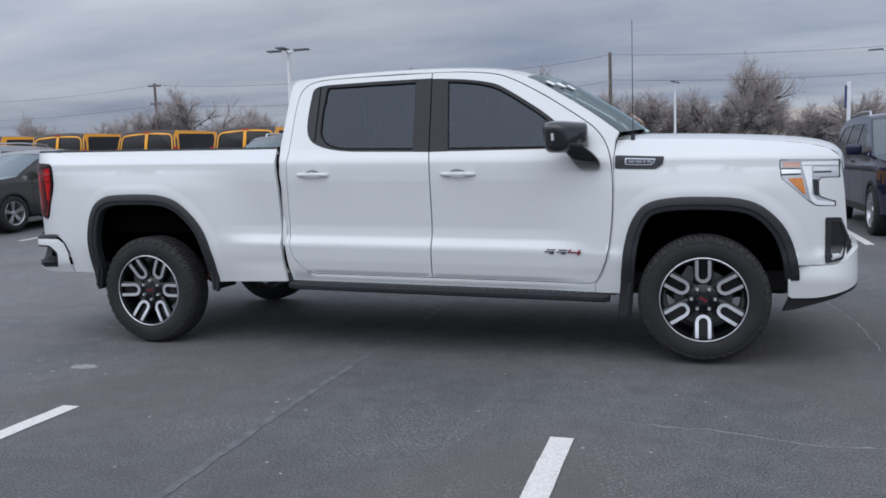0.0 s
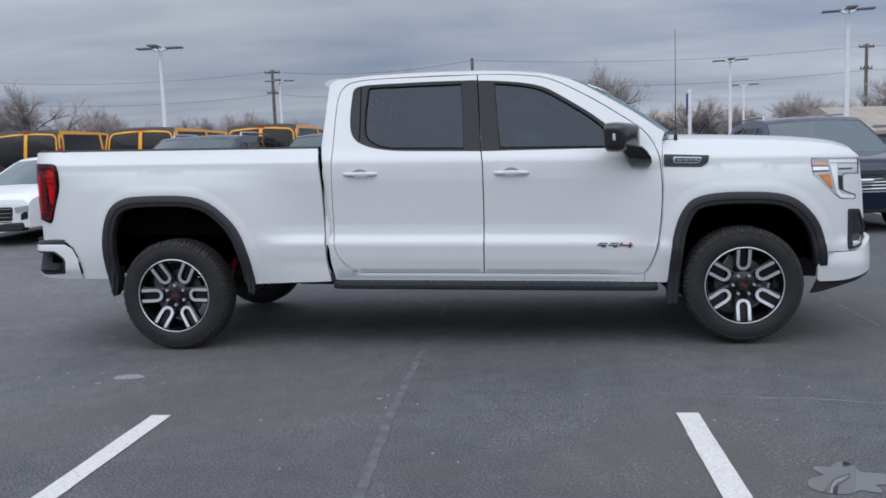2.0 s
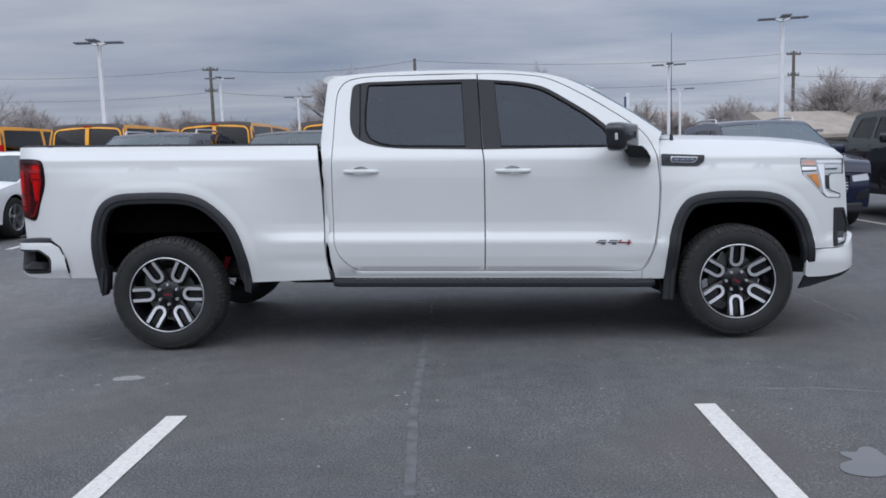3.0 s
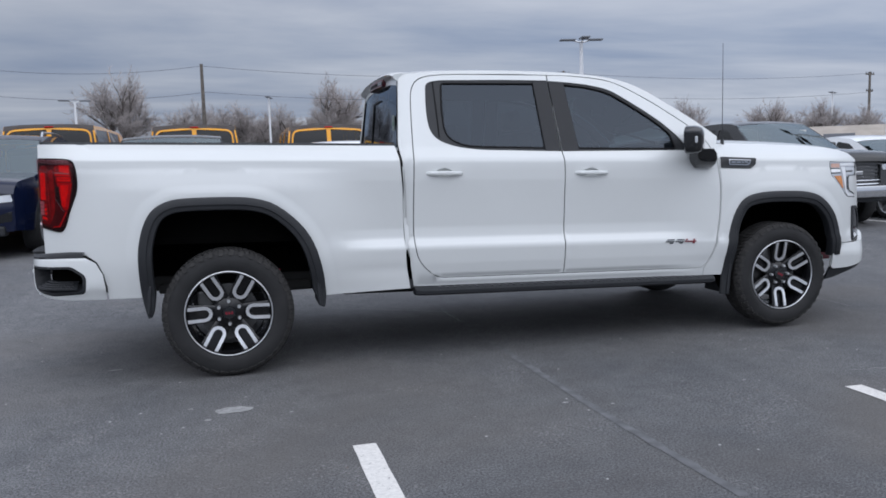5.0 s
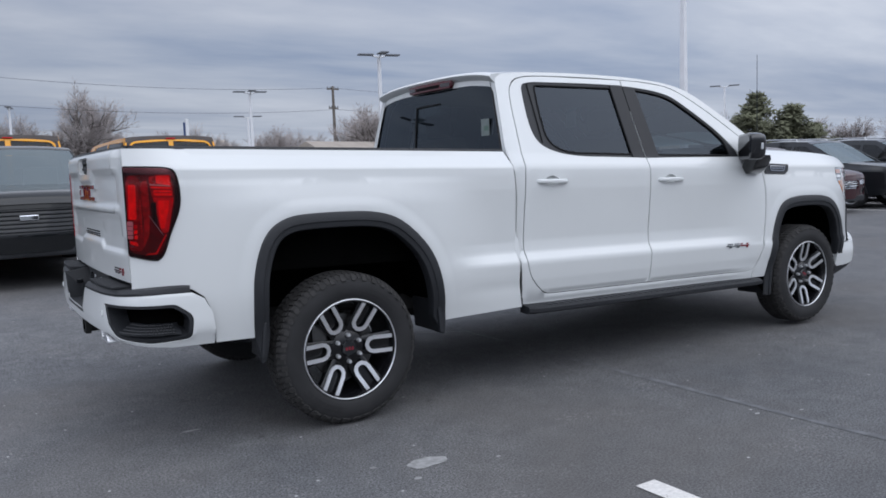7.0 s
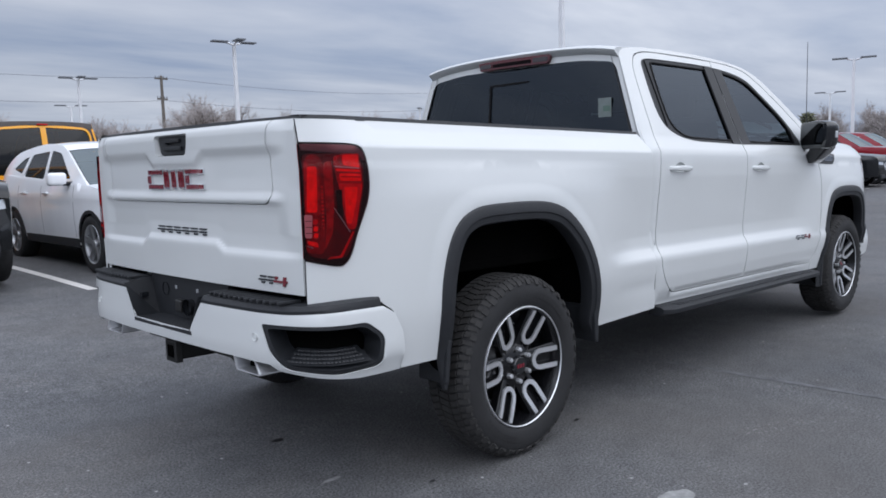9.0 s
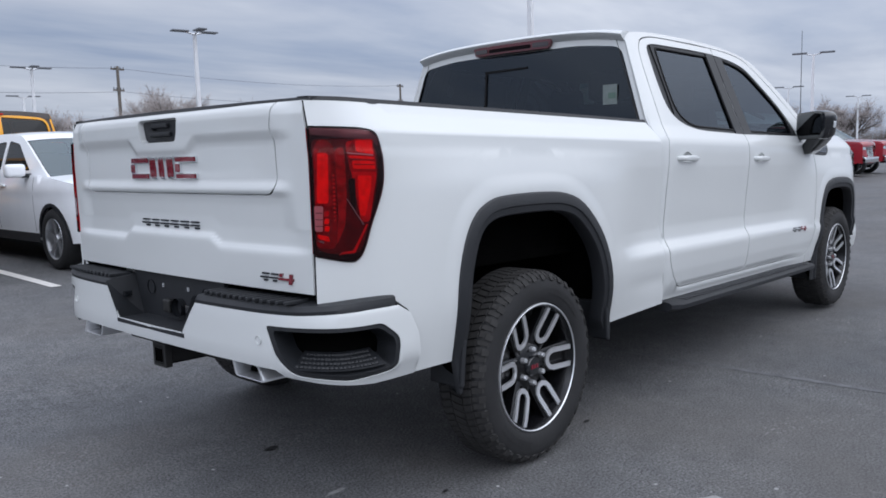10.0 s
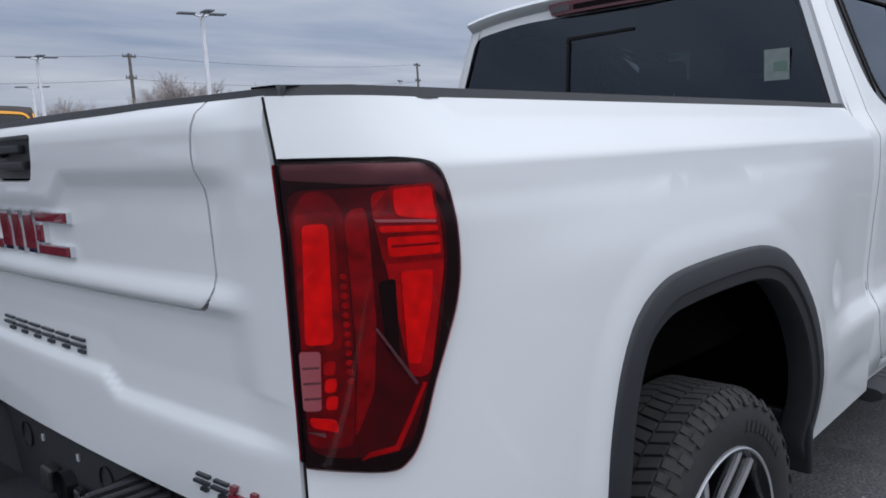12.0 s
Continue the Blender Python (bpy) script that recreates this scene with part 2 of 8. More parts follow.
def tube_bm(points, radii, seg=8, bm=None, cap=True):
    """A tapered tube along points."""
    bm = bm or bmesh.new()
    rings = []
    pts = [Vector(p) for p in points]
    for i, p in enumerate(pts):
        d = (pts[min(i + 1, len(pts) - 1)] - pts[max(i - 1, 0)]).normalized()
        u = d.cross(Vector((0, 0, 1)))
        if u.length < 0.05:
            u = d.cross(Vector((0, 1, 0)))
        u.normalize()
        v = d.cross(u)
        r = radii[i] if hasattr(radii, "__len__") else radii
        rings.append([bm.verts.new(p + r * (math.cos(2 * math.pi * k / seg) * u + math.sin(2 * math.pi * k / seg) * v)) for k in range(seg)])
    for a, b in zip(rings, rings[1:]):
        for k in range(seg):
            bm.faces.new((a[k], a[(k + 1) % seg], b[(k + 1) % seg], b[k]))
    if cap:
        bm.faces.new(rings[0][::-1])
        bm.faces.new(rings[-1])
    return bm


def lathe(profile, seg=48, axis="y"):
    """Turn a closed-off profile of (radius, along) round the axis."""
    bm = bmesh.new()
    rings = []
    for r, a in profile:
        ring = []
        for k in range(seg):
            c, s = math.cos(2 * math.pi * k / seg), math.sin(2 * math.pi * k / seg)
            ring.append(bm.verts.new((r * c, a, r * s) if axis == "y" else (r * c, r * s, a)))
        rings.append(ring)
    for a, b in zip(rings, rings[1:]):
        for k in range(seg):
            bm.faces.new((a[k], a[(k + 1) % seg], b[(k + 1) % seg], b[k]))
    return bm


def spline(pts, n=4, closed=False):
    """Catmull-Rom through 2D or 3D points."""
    P = [Vector(p) for p in pts]
    out = []
    last = len(P) if closed else len(P) - 1
    for i in range(last):
        if closed:
            a, b, c, d = P[i - 1], P[i], P[(i + 1) % len(P)], P[(i + 2) % len(P)]
        else:
            a, b, c, d = P[max(i - 1, 0)], P[i], P[i + 1], P[min(i + 2, len(P) - 1)]
        for k in range(n):
            t = k / n
            out.append(0.5 * ((2 * b) + (c - a) * t + (2 * a - 5 * b + 4 * c - d) * t * t + (3 * b - a - 3 * c + d) * t ** 3))
    if not closed:
        out.append(P[-1])
    return [tuple(p) for p in out]


def rounded(pts, r=0.03, n=4):
    """Polygon with rounded corners; r is one radius or one for each corner."""
    P = [Vector(p) for p in pts]
    out = []
    for i, b in enumerate(P):
        rr = r[i] if hasattr(r, "__len__") else r
        a, c = P[i - 1], P[(i + 1) % len(P)]
        if rr <= 0:
            out.append(tuple(b))
            continue
        d1, d2 = min(rr, (a - b).length * 0.45), min(rr, (c - b).length * 0.45)
        p, q = b + (a - b).normalized() * d1, b + (c - b).normalized() * d2
        for k in range(n + 1):
            t = k / n
            out.append(tuple((1 - t) ** 2 * p + 2 * t * (1 - t) * b + t * t * q))
    return out


def inside(p, poly):
    hit, j = False, len(poly) - 1
    for i in range(len(poly)):
        (xi, yi), (xj, yj) = poly[i], poly[j]
        if (yi > p[1]) != (yj > p[1]) and p[0] < (xj - xi) * (p[1] - yi) / (yj - yi) + xi:
            hit = not hit
        j = i
    return hit


def poly_dist(p, pts, closed=True):
    best = 1e9
    for i in range(len(pts) if closed else len(pts) - 1):
        (ax, ay), (bx, by) = pts[i], pts[(i + 1) % len(pts)]
        dx, dy = bx - ax, by - ay
        t = max(0, min(1, ((p[0] - ax) * dx + (p[1] - ay) * dy) / (dx * dx + dy * dy + 1e-12)))
        best = min(best, math.hypot(p[0] - ax - t * dx, p[1] - ay - t * dy))
    return best


def dense(poly, step):
    out = []
    for i, a in enumerate(poly):
        b = poly[(i + 1) % len(poly)]
        n = max(1, int(math.hypot(b[0] - a[0], b[1] - a[1]) / step + 0.5))
        out += [(a[0] + (b[0] - a[0]) * k / n, a[1] + (b[1] - a[1]) * k / n) for k in range(n)]
    return out


def sheet(name, outline, fn, mat, parent=None, holes=(), step=0.04, thick=0.02, label="", flip=False, m=None, step_v=None, rows=(), keep=None):
    """A curved panel: the 2D outline (with holes) carried by fn(u, v) into space, with returned edges of depth thick."""
    from mathutils.geometry import delaunay_2d_cdt
    step_v = step_v or step
    loops = [dense(list(outline), step)] + [dense(list(h), step) for h in holes]
    verts, edges = [], []
    for lp in loops:
        k = len(verts)
        verts += lp
        edges += [(k + i, k + (i + 1) % len(lp)) for i in range(len(lp))]
    us, vs = [p[0] for p in loops[0]], [p[1] for p in loops[0]]
    nu, nv = int((max(us) - min(us)) / step), int((max(vs) - min(vs)) / step_v)
    for i in range(1, nu + 1):
        for j in range(1, nv + 1):
            p = (min(us) + (i - 0.5) * (max(us) - min(us)) / nu, min(vs) + (j - 0.5) * (max(vs) - min(vs)) / nv)
            if (keep is None or keep(p)) and inside(p, loops[0]) and not any(inside(p, h) for h in loops[1:]) and min(poly_dist(p, lp) for lp in loops) > 0.4 * min(step, step_v):
                verts.append(p)
    for p in rows:
        if inside(p, loops[0]) and not any(inside(p, h) for h in loops[1:]) and min(poly_dist(p, lp) for lp in loops) > 0.006:
            verts.append(p)
    cv, ce, cf, _, _, _ = delaunay_2d_cdt([Vector(p) for p in verts], edges, [], 0, 1e-5)
    pts, nor = [], []
    e = 1e-3
    for p in cv:
        a = Vector(fn(p[0], p[1]))
        du, dv = Vector(fn(p[0] + e, p[1])) - Vector(fn(p[0] - e, p[1])), Vector(fn(p[0], p[1] + e)) - Vector(fn(p[0], p[1] - e))
        n = du.cross(dv)
        n = n.normalized() if n.length > 1e-12 else Vector((0, 0, 1))
        pts.append(a)
        nor.append(-n if flip else n)
    faces = []
    for f in cf:
        c = (sum(cv[i][0] for i in f) / 3, sum(cv[i][1] for i in f) / 3)
        if not inside(c, loops[0]) or any(inside(c, h) for h in loops[1:]):
            continue
        (ax, ay), (bx, by), (cx, cy) = (cv[i] for i in f)
        if abs((bx - ax) * (cy - ay) - (by - ay) * (cx - ax)) < 4e-6:
            continue
        a, b, d = (pts[i] for i in f)
        nn = (b - a).cross(d - a)
        faces.append(tuple(f) if nn.dot(nor[f[0]] + nor[f[1]] + nor[f[2]]) > 0 else tuple(f)[::-1])
    count = {}
    for f in faces:
        for i in range(3):
            a, b = f[i], f[(i + 1) % 3]
            count[(a, b)] = 1
    rim = [(a, b) for a, b in count if (b, a) not in count]
    normals = [nor[i] for f in faces for i in f]
    if thick:
        base = len(pts)
        idx = {}
        for a, b in rim:
            for q in (a, b):
                if q not in idx:
                    idx[q] = base + len(idx)
                    pts.append(pts[q] - nor[q] * thick)
        for a, b in rim:
            f = (b, a, idx[a], idx[b])
            nn = (pts[a] - pts[b]).cross(pts[idx[a]] - pts[b])
            nn = nn.normalized() if nn.length > 1e-12 else Vector((0, 0, 1))
            faces.append(f)
            normals += [nn] * 4
    if m is not None:
        k = m.to_3x3().inverted().transposed()
        normals = [(k @ v).normalized() for v in normals]
    return link_mesh(name, [tuple(p) for p in pts], faces, mat, parent, label, normals=normals, m=m)


def strip(name, edge, mat, parent=None, label="", crown=0.03, bulge=0.0, nv=14, m=None, power=2.0, thick=0.0):
    """A panel swept from one side to the other: edge is a list of (x, half width, z); crown lifts and bulge pushes the middle."""
    verts, faces = [], []
    for x, w, z in edge:
        for k in range(nv + 1):
            t = -1 + 2 * k / nv
            q = 1 - abs(t) ** power
            verts.append((x + bulge * q, t * w, z + crown * q))
    for i in range(len(edge) - 1):
        for k in range(nv):
            a = i * (nv + 1) + k
            faces.append((a, a + 1, a + nv + 2, a + nv + 1))
    bm = bmesh.new()
    vs = [bm.verts.new(v) for v in verts]
    for f in faces:
        bm.faces.new([vs[i] for i in f])
    return part(name, bm, mat, parent, label, smooth=True, m=m)


def smoothstep(a, b, x):
    t = max(0.0, min(1.0, (x - a) / (b - a)))
    return t * t * (3 - 2 * t)


class Profile:
    """A smooth function through a few (x, y) knots."""

    def __init__(self, knots, soft=0.012, n=500):
        k = np.array(knots, float)
        self.a, self.b = k[0, 0], k[-1, 0]
        g = np.linspace(self.a, self.b, n)
        y = np.interp(g, k[:, 0], k[:, 1])
        h = (self.b - self.a) / (n - 1)
        r = max(1, int(3 * soft / h))
        w = np.exp(-0.5 * (np.arange(-r, r + 1) * h / soft) ** 2)
        pad = np.r_[2 * y[0] - y[r:0:-1], y, 2 * y[-1] - y[-2:-r - 2:-1]]
        self.g, self.y = g, np.convolve(pad, w / w.sum(), "valid")

    def __call__(self, x):
        return float(np.interp(x, self.g, self.y))


def thing(name, label, category, group="", at=None):
    ob = new(name)
    ob.empty_display_size = 0.3
    tagged(ob, label, category, group)
    if at is not None:
        ob.matrix_basis = at
    return ob


# ---- the white pickup ----
RAKE = Matrix(((1, 0, 0, 0), (0, 1, 0, 0), (-0.025, 0, 1, -0.025), (0, 0, 0, 1)))
WB, TYRE_R = 3.99, 0.403
truck = thing("pickup_truck", "white crew-cab pickup truck with black wheel flares parked on asphalt", "pickup truck")

REAR_ARCH = spline([(-0.478, 0.415), (-0.492, 0.48), (-0.508, 0.60), (-0.510, 0.78), (-0.494, 0.90), (-0.458, 1.01), (-0.405, 1.085), (-0.325, 1.130), (-0.22, 1.148), (0.02, 1.154),
                    (0.19, 1.143), (0.325, 1.097), (0.458, 0.985), (0.540, 0.86), (0.588, 0.70), (0.604, 0.58), (0.606, 0.50), (0.598, 0.44)], 3)
FRONT_ARCH = spline([(3.485, 0.40), (3.50, 0.58), (3.515, 0.75), (3.54, 0.90), (3.585, 1.02), (3.66, 1.105), (3.80, 1.142), (4.0, 1.150),
                     (4.19, 1.140), (4.318, 1.095), (4.428, 0.99), (4.486, 0.875), (4.516, 0.75), (4.526, 0.66)], 3)

LOWER = Profile([(0.40, 0.915), (0.555, 0.940), (0.585, 0.956), (0.602, 0.952), (0.62, 0.966), (0.70, 0.982), (0.795, 0.992), (0.812, 0.990), (0.87, 0.957),
                 (0.93, 0.952), (1.1, 0.966), (1.25, 0.980), (1.335, 0.981), (1.382, 0.978), (1.46, 0.935), (1.50, 0.916)], 0.005)
PLAIN = Profile([(0.40, 0.945), (0.60, 0.970), (0.80, 0.981), (1.0, 0.984), (1.25, 0.985), (1.32, 0.985), (1.50, 0.9)], 0.02)
RAIL = Profile([(0.3, 0.0), (1.378, 0.0), (1.40, 0.006), (1.475, 0.030), (1.52, 0.06)], 0.006)
FENDER_TOP = Profile([(0.3, 0.0), (1.38, 0.0), (1.43, 0.012), (1.48, 0.045), (1.53, 0.11)], 0.012)


REAR_FINE, FRONT_FINE = spline(REAR_ARCH, 3), spline(FRONT_ARCH, 3)


def flare_bulge(x, z):
    if z < 0.45 or not (-1.05 < x < 1.17 or 2.9 < x < 4.95):
        return 0.0
    arch = REAR_FINE if x < 2 else FRONT_FINE
    d = poly_dist((x, z), arch, closed=False)
    swell = 0.028 * (1 - smoothstep(0.0, 0.50, d)) * (1 - smoothstep(1.18, 1.37, z))
    lip = 0.007 * (1 - smoothstep(0.010, 0.085, d))
    return (swell + lip) * smoothstep(0.46, 0.78, z)


def arch_rows(arch):
    """Points on lines that run parallel to a wheel arch."""
    out = []
    for i in range(1, len(arch) - 1):
        (ax, az), (bx, bz) = arch[i - 1], arch[i + 1]
        d = math.hypot(bx - ax, bz - az)
        for o in (0.012, 0.025, 0.040, 0.055, 0.070, 0.085, 0.11, 0.14, 0.17):
            out.append((arch[i][0] - (bz - az) / d * o, arch[i][1] + (bx - ax) / d * o))
    return out


def away(arch):
    return lambda p: poly_dist(p, arch, closed=False) > 0.185


def half_width(x, z, kind="door"):
    w = 0.985 * LOWER(min(z, 1.50))
    if kind == "bed":
        c = smoothstep(-1.02, -0.70, x)
        w -= RAIL(z) * c
        # the shoulder flattens out into the rear corner
        if z > 1.365:
            w += (1 - c) * 0.62 * 0.985 * (LOWER(1.365) - LOWER(min(z, 1.50)))
        # the ledge of the lower body dies out toward the wheel
        k = smoothstep(0.55, 1.0, x) * smoothstep(0.62, 0.74, z)
        w = w * k + (1 - k) * (0.985 * PLAIN(z) if z < 1.0 else max(w, 0.985 * PLAIN(z)))
    elif kind == "fender":
        w -= FENDER_TOP(z)
        w = max(w, 0.985 * PLAIN(z) - FENDER_TOP(z))
    elif z > 1.44:
        k = smoothstep(1.435, 1.50, z)
        w = w * (1 - k) + k * (0.925 - 0.39 * (z - 1.45))
    if kind == "door" and z < 1.3 and x > 2.95:
        k = smoothstep(2.95, 3.42, x)
        w = w * (1 - k) + k * max(w, 0.985 * PLAIN(z))
    if kind == "door" and x < 1.25:
        w -= 0.025 * ((1.25 - x) / 0.10) ** 2
    if x < -0.70:
        w -= 0.100 * ((-0.70 - x) / 0.347) ** 2.5
    if x > 4.22:
        w -= 0.15 * ((x - 4.22) / 0.55) ** 2.2
    return w + flare_bulge(x, z)


def side(kind, out=0.0):
    return lambda s: (lambda x, z: (x, s * (half_width(x, z, kind) + out), z))


def both(name, outline, kind, mat, out=0.0, label="", **kw):
    made = []
    for s in (-1, 1):
        made.append(sheet(name, outline, side(kind, out)(s), mat, truck, flip=s > 0, label=label, m=RAKE, **kw))
    return made


# pickup box
LAMP_EDGE = spline([(-1.047, 1.390), (-0.95, 1.388), (-0.888, 1.385), (-0.850, 1.374), (-0.833, 1.340), (-0.826, 1.29), (-0.826, 1.23), (-0.836, 1.18), (-0.853, 1.135), (-0.878, 1.072), (-0.902, 1.0), (-0.924, 0.966), (-0.955, 0.958), (-1.047, 0.980)], 4)
TAIL_LAMP = LAMP_EDGE
BED = ([(-1.047, 1.474)] + [(-1.047 if x < -1.046 else -0.95 + (x + 0.95) * 1.035, 1.17 + (z - 1.17) * 1.018) for x, z in LAMP_EDGE] + [ (-1.047, 0.80), (-0.90, 0.822), (-0.80, 0.815), (-0.745, 0.775), (-0.712, 0.70), (-0.697, 0.61), (-0.695, 0.545), (-0.493, 0.545)]
       + [p for p in REAR_ARCH if p[1] > 0.56] + [(0.592, 0.512), (0.70, 0.518), (1.166, 0.535), (1.156, 0.60), (1.144, 0.68), (1.138, 0.80), (1.134, 0.95), (1.132, 1.2), (1.118, 1.40), (1.104, 1.474)])
both("bed_side", BED, "bed", WHITE, step=0.024, step_v=0.016, thick=0.03, rows=arch_rows(REAR_ARCH), keep=away(REAR_ARCH))
for s in (-1, 1):
    bm = bmesh.new()
    pts = [(x, s * (half_width(x, 1.474, "bed") - 0.035), 1.474 + 0.010) for x in np.linspace(-1.03, 1.108, 24)]
    rings = []
    for x, y, z in pts:
        rings.append([bm.verts.new(v) for v in ((x, y + s * 0.034, z - 0.012), (x, y + s * 0.026, z + 0.005), (x, y - s * 0.030, z + 0.006), (x, y - s * 0.036, z - 0.05))])
    for a, b in zip(rings, rings[1:]):
        for k in range(3):
            bm.faces.new((a[k], a[k + 1], b[k + 1], b[k]))
    part("bed_rail_cap", bm, PLASTIC, truck, "black plastic bed rail cap", smooth=True, m=RAKE)
    part("bed_inner_wall", box_bm(0.05, s * 0.80, 1.16, 2.1, 0.05, 0.60, 0.01), LINER_SHADE, truck, m=RAKE)
part("bed_floor", box_bm(0.05, 0, 0.88, 2.14, 1.66, 0.05, 0.01), LINER_SHADE, truck, m=RAKE)
part("bed_front_wall", box_bm(1.07, 0, 1.16, 0.04, 1.70, 0.58, 0.01), WHITE, truck, m=RAKE)

# tail lamps
def lamp_fn(s, out):
    def fn(x, z):
        e = 2e-3
        w = half_width(x, z, "bed")
        k = (half_width(x + e, z, "bed") - half_width(x - e, z, "bed")) / (2 * e)
        d = math.hypot(1, k)
        return (x - k / d * out, s * (w + out / d), z)
    return fn


for s in (-1, 1):
    lamp = sheet("taillight", TAIL_LAMP, lamp_fn(s, 0.003), LENS_DARK, truck, flip=s > 0, step=0.025, thick=0.03, m=RAKE,
                 label="smoked red taillight with bright red bars")

    def lamp_piece(name, pts, mat, out, r=0.010, s=s, lamp=lamp):
        sheet(name, rounded(pts, r, 3), lamp_fn(s, 0.003 + out), mat, lamp, flip=s > 0, step=0.02, thick=out + 0.002, m=RAKE)
    lamp_piece("lens_field", [(-1.043, 1.352), (-0.866, 1.352), (-0.846, 1.31), (-0.846, 1.24), (-0.868, 1.13), (-0.918, 0.985), (-1.000, 0.984), (-1.043, 1.000)], LENS_DEEP, 0.001, 0.02)
    # smoked top band, with the cover's grey sky reflection put into its colour
    lamp_piece("smoked_sheen_band", [(-1.045, 1.386), (-0.872, 1.381), (-0.842, 1.356), (-0.838, 1.322), (-0.864, 1.352), (-0.955, 1.356), (-1.045, 1.366)], LENS_SMOKE, 0.0015, 0.006)
    lamp_piece("lens_field", [(-1.042, 1.316), (-1.026, 1.350), (-1.000, 1.350), (-0.984, 1.325), (-0.984, 1.10), (-0.992, 1.000), (-1.042, 1.006)], LENS_RED, 0.0015, 0.015)
    lamp_piece("lens_field", [(-0.984, 1.318), (-0.956, 1.330), (-0.954, 1.17), (-0.962, 1.075), (-0.990, 1.010), (-0.980, 1.12)], LENS_GLOW, 0.002, 0.015)
    lamp_piece("lens_field", [(-0.950, 1.345), (-0.860, 1.350), (-0.852, 1.24), (-0.884, 1.085), (-0.912, 1.085), (-0.936, 1.24)], LENS_MID, 0.0015, 0.015)
    lamp_piece("smoked_strip", [(-0.948, 1.225), (-0.926, 1.228), (-0.926, 1.108), (-0.944, 1.132)], LENS_DARK, 0.003, 0.005)
    lamp_piece("bar_surround", [(-1.038, 1.322), (-0.996, 1.324), (-0.998, 1.138), (-1.042, 1.138)], LENS_GLOW, 0.003)
    lamp_piece("light_bar", [(-1.031, 1.308), (-1.003, 1.308), (-1.007, 1.148), (-1.038, 1.148)], LENS_BRIGHT, 0.005, 0.008)
    lamp_piece("reversing_lens", [(-1.045, 1.141), (-1.022, 1.139), (-1.026, 1.058), (-1.045, 1.060)], LENS_CLEAR, 0.005, 0.004)
    for k in range(3):
        lamp_piece("light_bar", [(-1.019, 1.124 - 0.024 * k), (-1.006, 1.124 - 0.024 * k), (-1.008, 1.106 - 0.024 * k), (-1.021, 1.106 - 0.024 * k)], LENS_BRIGHT if k else LENS_MID, 0.005, 0.004)
        lamp_piece("lens_ridge", [(-1.044, 1.120 - 0.021 * k), (-1.024, 1.119 - 0.021 * k), (-1.024, 1.1165 - 0.021 * k), (-1.044, 1.1175 - 0.021 * k)], DARK_CHROME, 0.0065, 0.0008)
    lamp_piece("light_bar", [(-1.040, 1.050), (-1.010, 1.043), (-1.007, 1.024), (-1.038, 1.036)], LENS_BRIGHT, 0.004, 0.005)
    lamp_piece("lens_line", [(-1.044, 1.031), (-1.024, 1.027), (-1.023, 1.020)], DARK_CHROME, 0.005, 0.001)
    lamp_piece("bar_surround", [(-0.950, 1.318), (-0.922, 1.352), (-0.858, 1.353), (-0.852, 1.246), (-0.940, 1.248)], LENS_GLOW, 0.003, 0.008)
    lamp_piece("light_bar", [(-0.920, 1.348), (-0.864, 1.349), (-0.860, 1.302), (-0.919, 1.312)], LENS_BRIGHT, 0.0045, 0.008)
    # pale pink line that draws a glint on the lens
    lamp_piece("lens_line", [(-0.950, 1.3095), (-0.862, 1.3025), (-0.862, 1.299), (-0.946, 1.3055)], LENS_CLEAR, 0.006, 0.001)
    lamp_piece("light_bar", [(-0.944, 1.300), (-0.860, 1.295), (-0.860, 1.287), (-0.942, 1.291)], LENS_BRIGHT, 0.005, 0.003)
    lamp_piece("light_bar", [(-0.934, 1.284), (-0.858, 1.281), (-0.858, 1.255), (-0.933, 1.257)], LENS_BRIGHT, 0.0045, 0.006)
    lamp_piece("bar_groove", [(-0.930, 1.273), (-0.860, 1.271), (-0.860, 1.268), (-0.930, 1.270)], LENS_RED, 0.006, 0.001)
    lamp_piece("light_bar", [(-0.919, 1.236), (-0.872, 1.234), (-0.877, 1.188), (-0.899, 1.104), (-0.916, 1.108)], LENS_BRIGHT, 0.0045, 0.006)
    lamp_piece("light_bar", [(-0.984, 0.980), (-0.974, 0.990), (-0.941, 0.993), (-0.896, 1.078), (-0.891, 1.076), (-0.936, 0.986), (-0.974, 0.983)], LENS_MID, 0.004, 0.001)
    lamp_piece("lens_line", [(-0.958, 1.163), (-0.955, 1.164), (-0.904, 1.078), (-0.908, 1.075)], DARK_CHROME, 0.006, 0.001)
    for k in range(12):
        lamp_piece("reflex_dot", [(-0.994, 1.09 + 0.013 * k), (-0.987, 1.09 + 0.013 * k), (-0.987, 1.097 + 0.013 * k), (-0.994, 1.097 + 0.013 * k)], LENS_MID, 0.004, 0.002)
    # inner edge that stands proud of the tailgate
    bm = bmesh.new()
    zs = np.linspace(0.986, 1.386, 14)
    rings = [[bm.verts.new((px, s * (half_width(-1.047, z, "bed") + dy), z)) for px, dy in ((-1.040, -0.009), (-1.049, -0.0085), (-1.051, -0.005), (-1.049, -0.001), (-1.042, 0.001))] for z in zs]
    for a, b in zip(rings, rings[1:]):
        for k in range(5):
            bm.faces.new((a[k], a[(k + 1) % 5], b[(k + 1) % 5], b[k]))
    bm.faces.new(rings[0]); bm.faces.new(rings[-1])
    part("lamp_edge", bm, LENS_DARK, lamp, smooth=True, m=RAKE)
    bm = bmesh.new()
    rings = [[bm.verts.new((px, s * (half_width(-1.047, z, "bed") - 0.0100), z)) for px in (-1.028, -1.050)] for z in zs]
    for a, b in zip(rings, rings[1:]):
        bm.faces.new((a[0], a[1], b[1], b[0]))
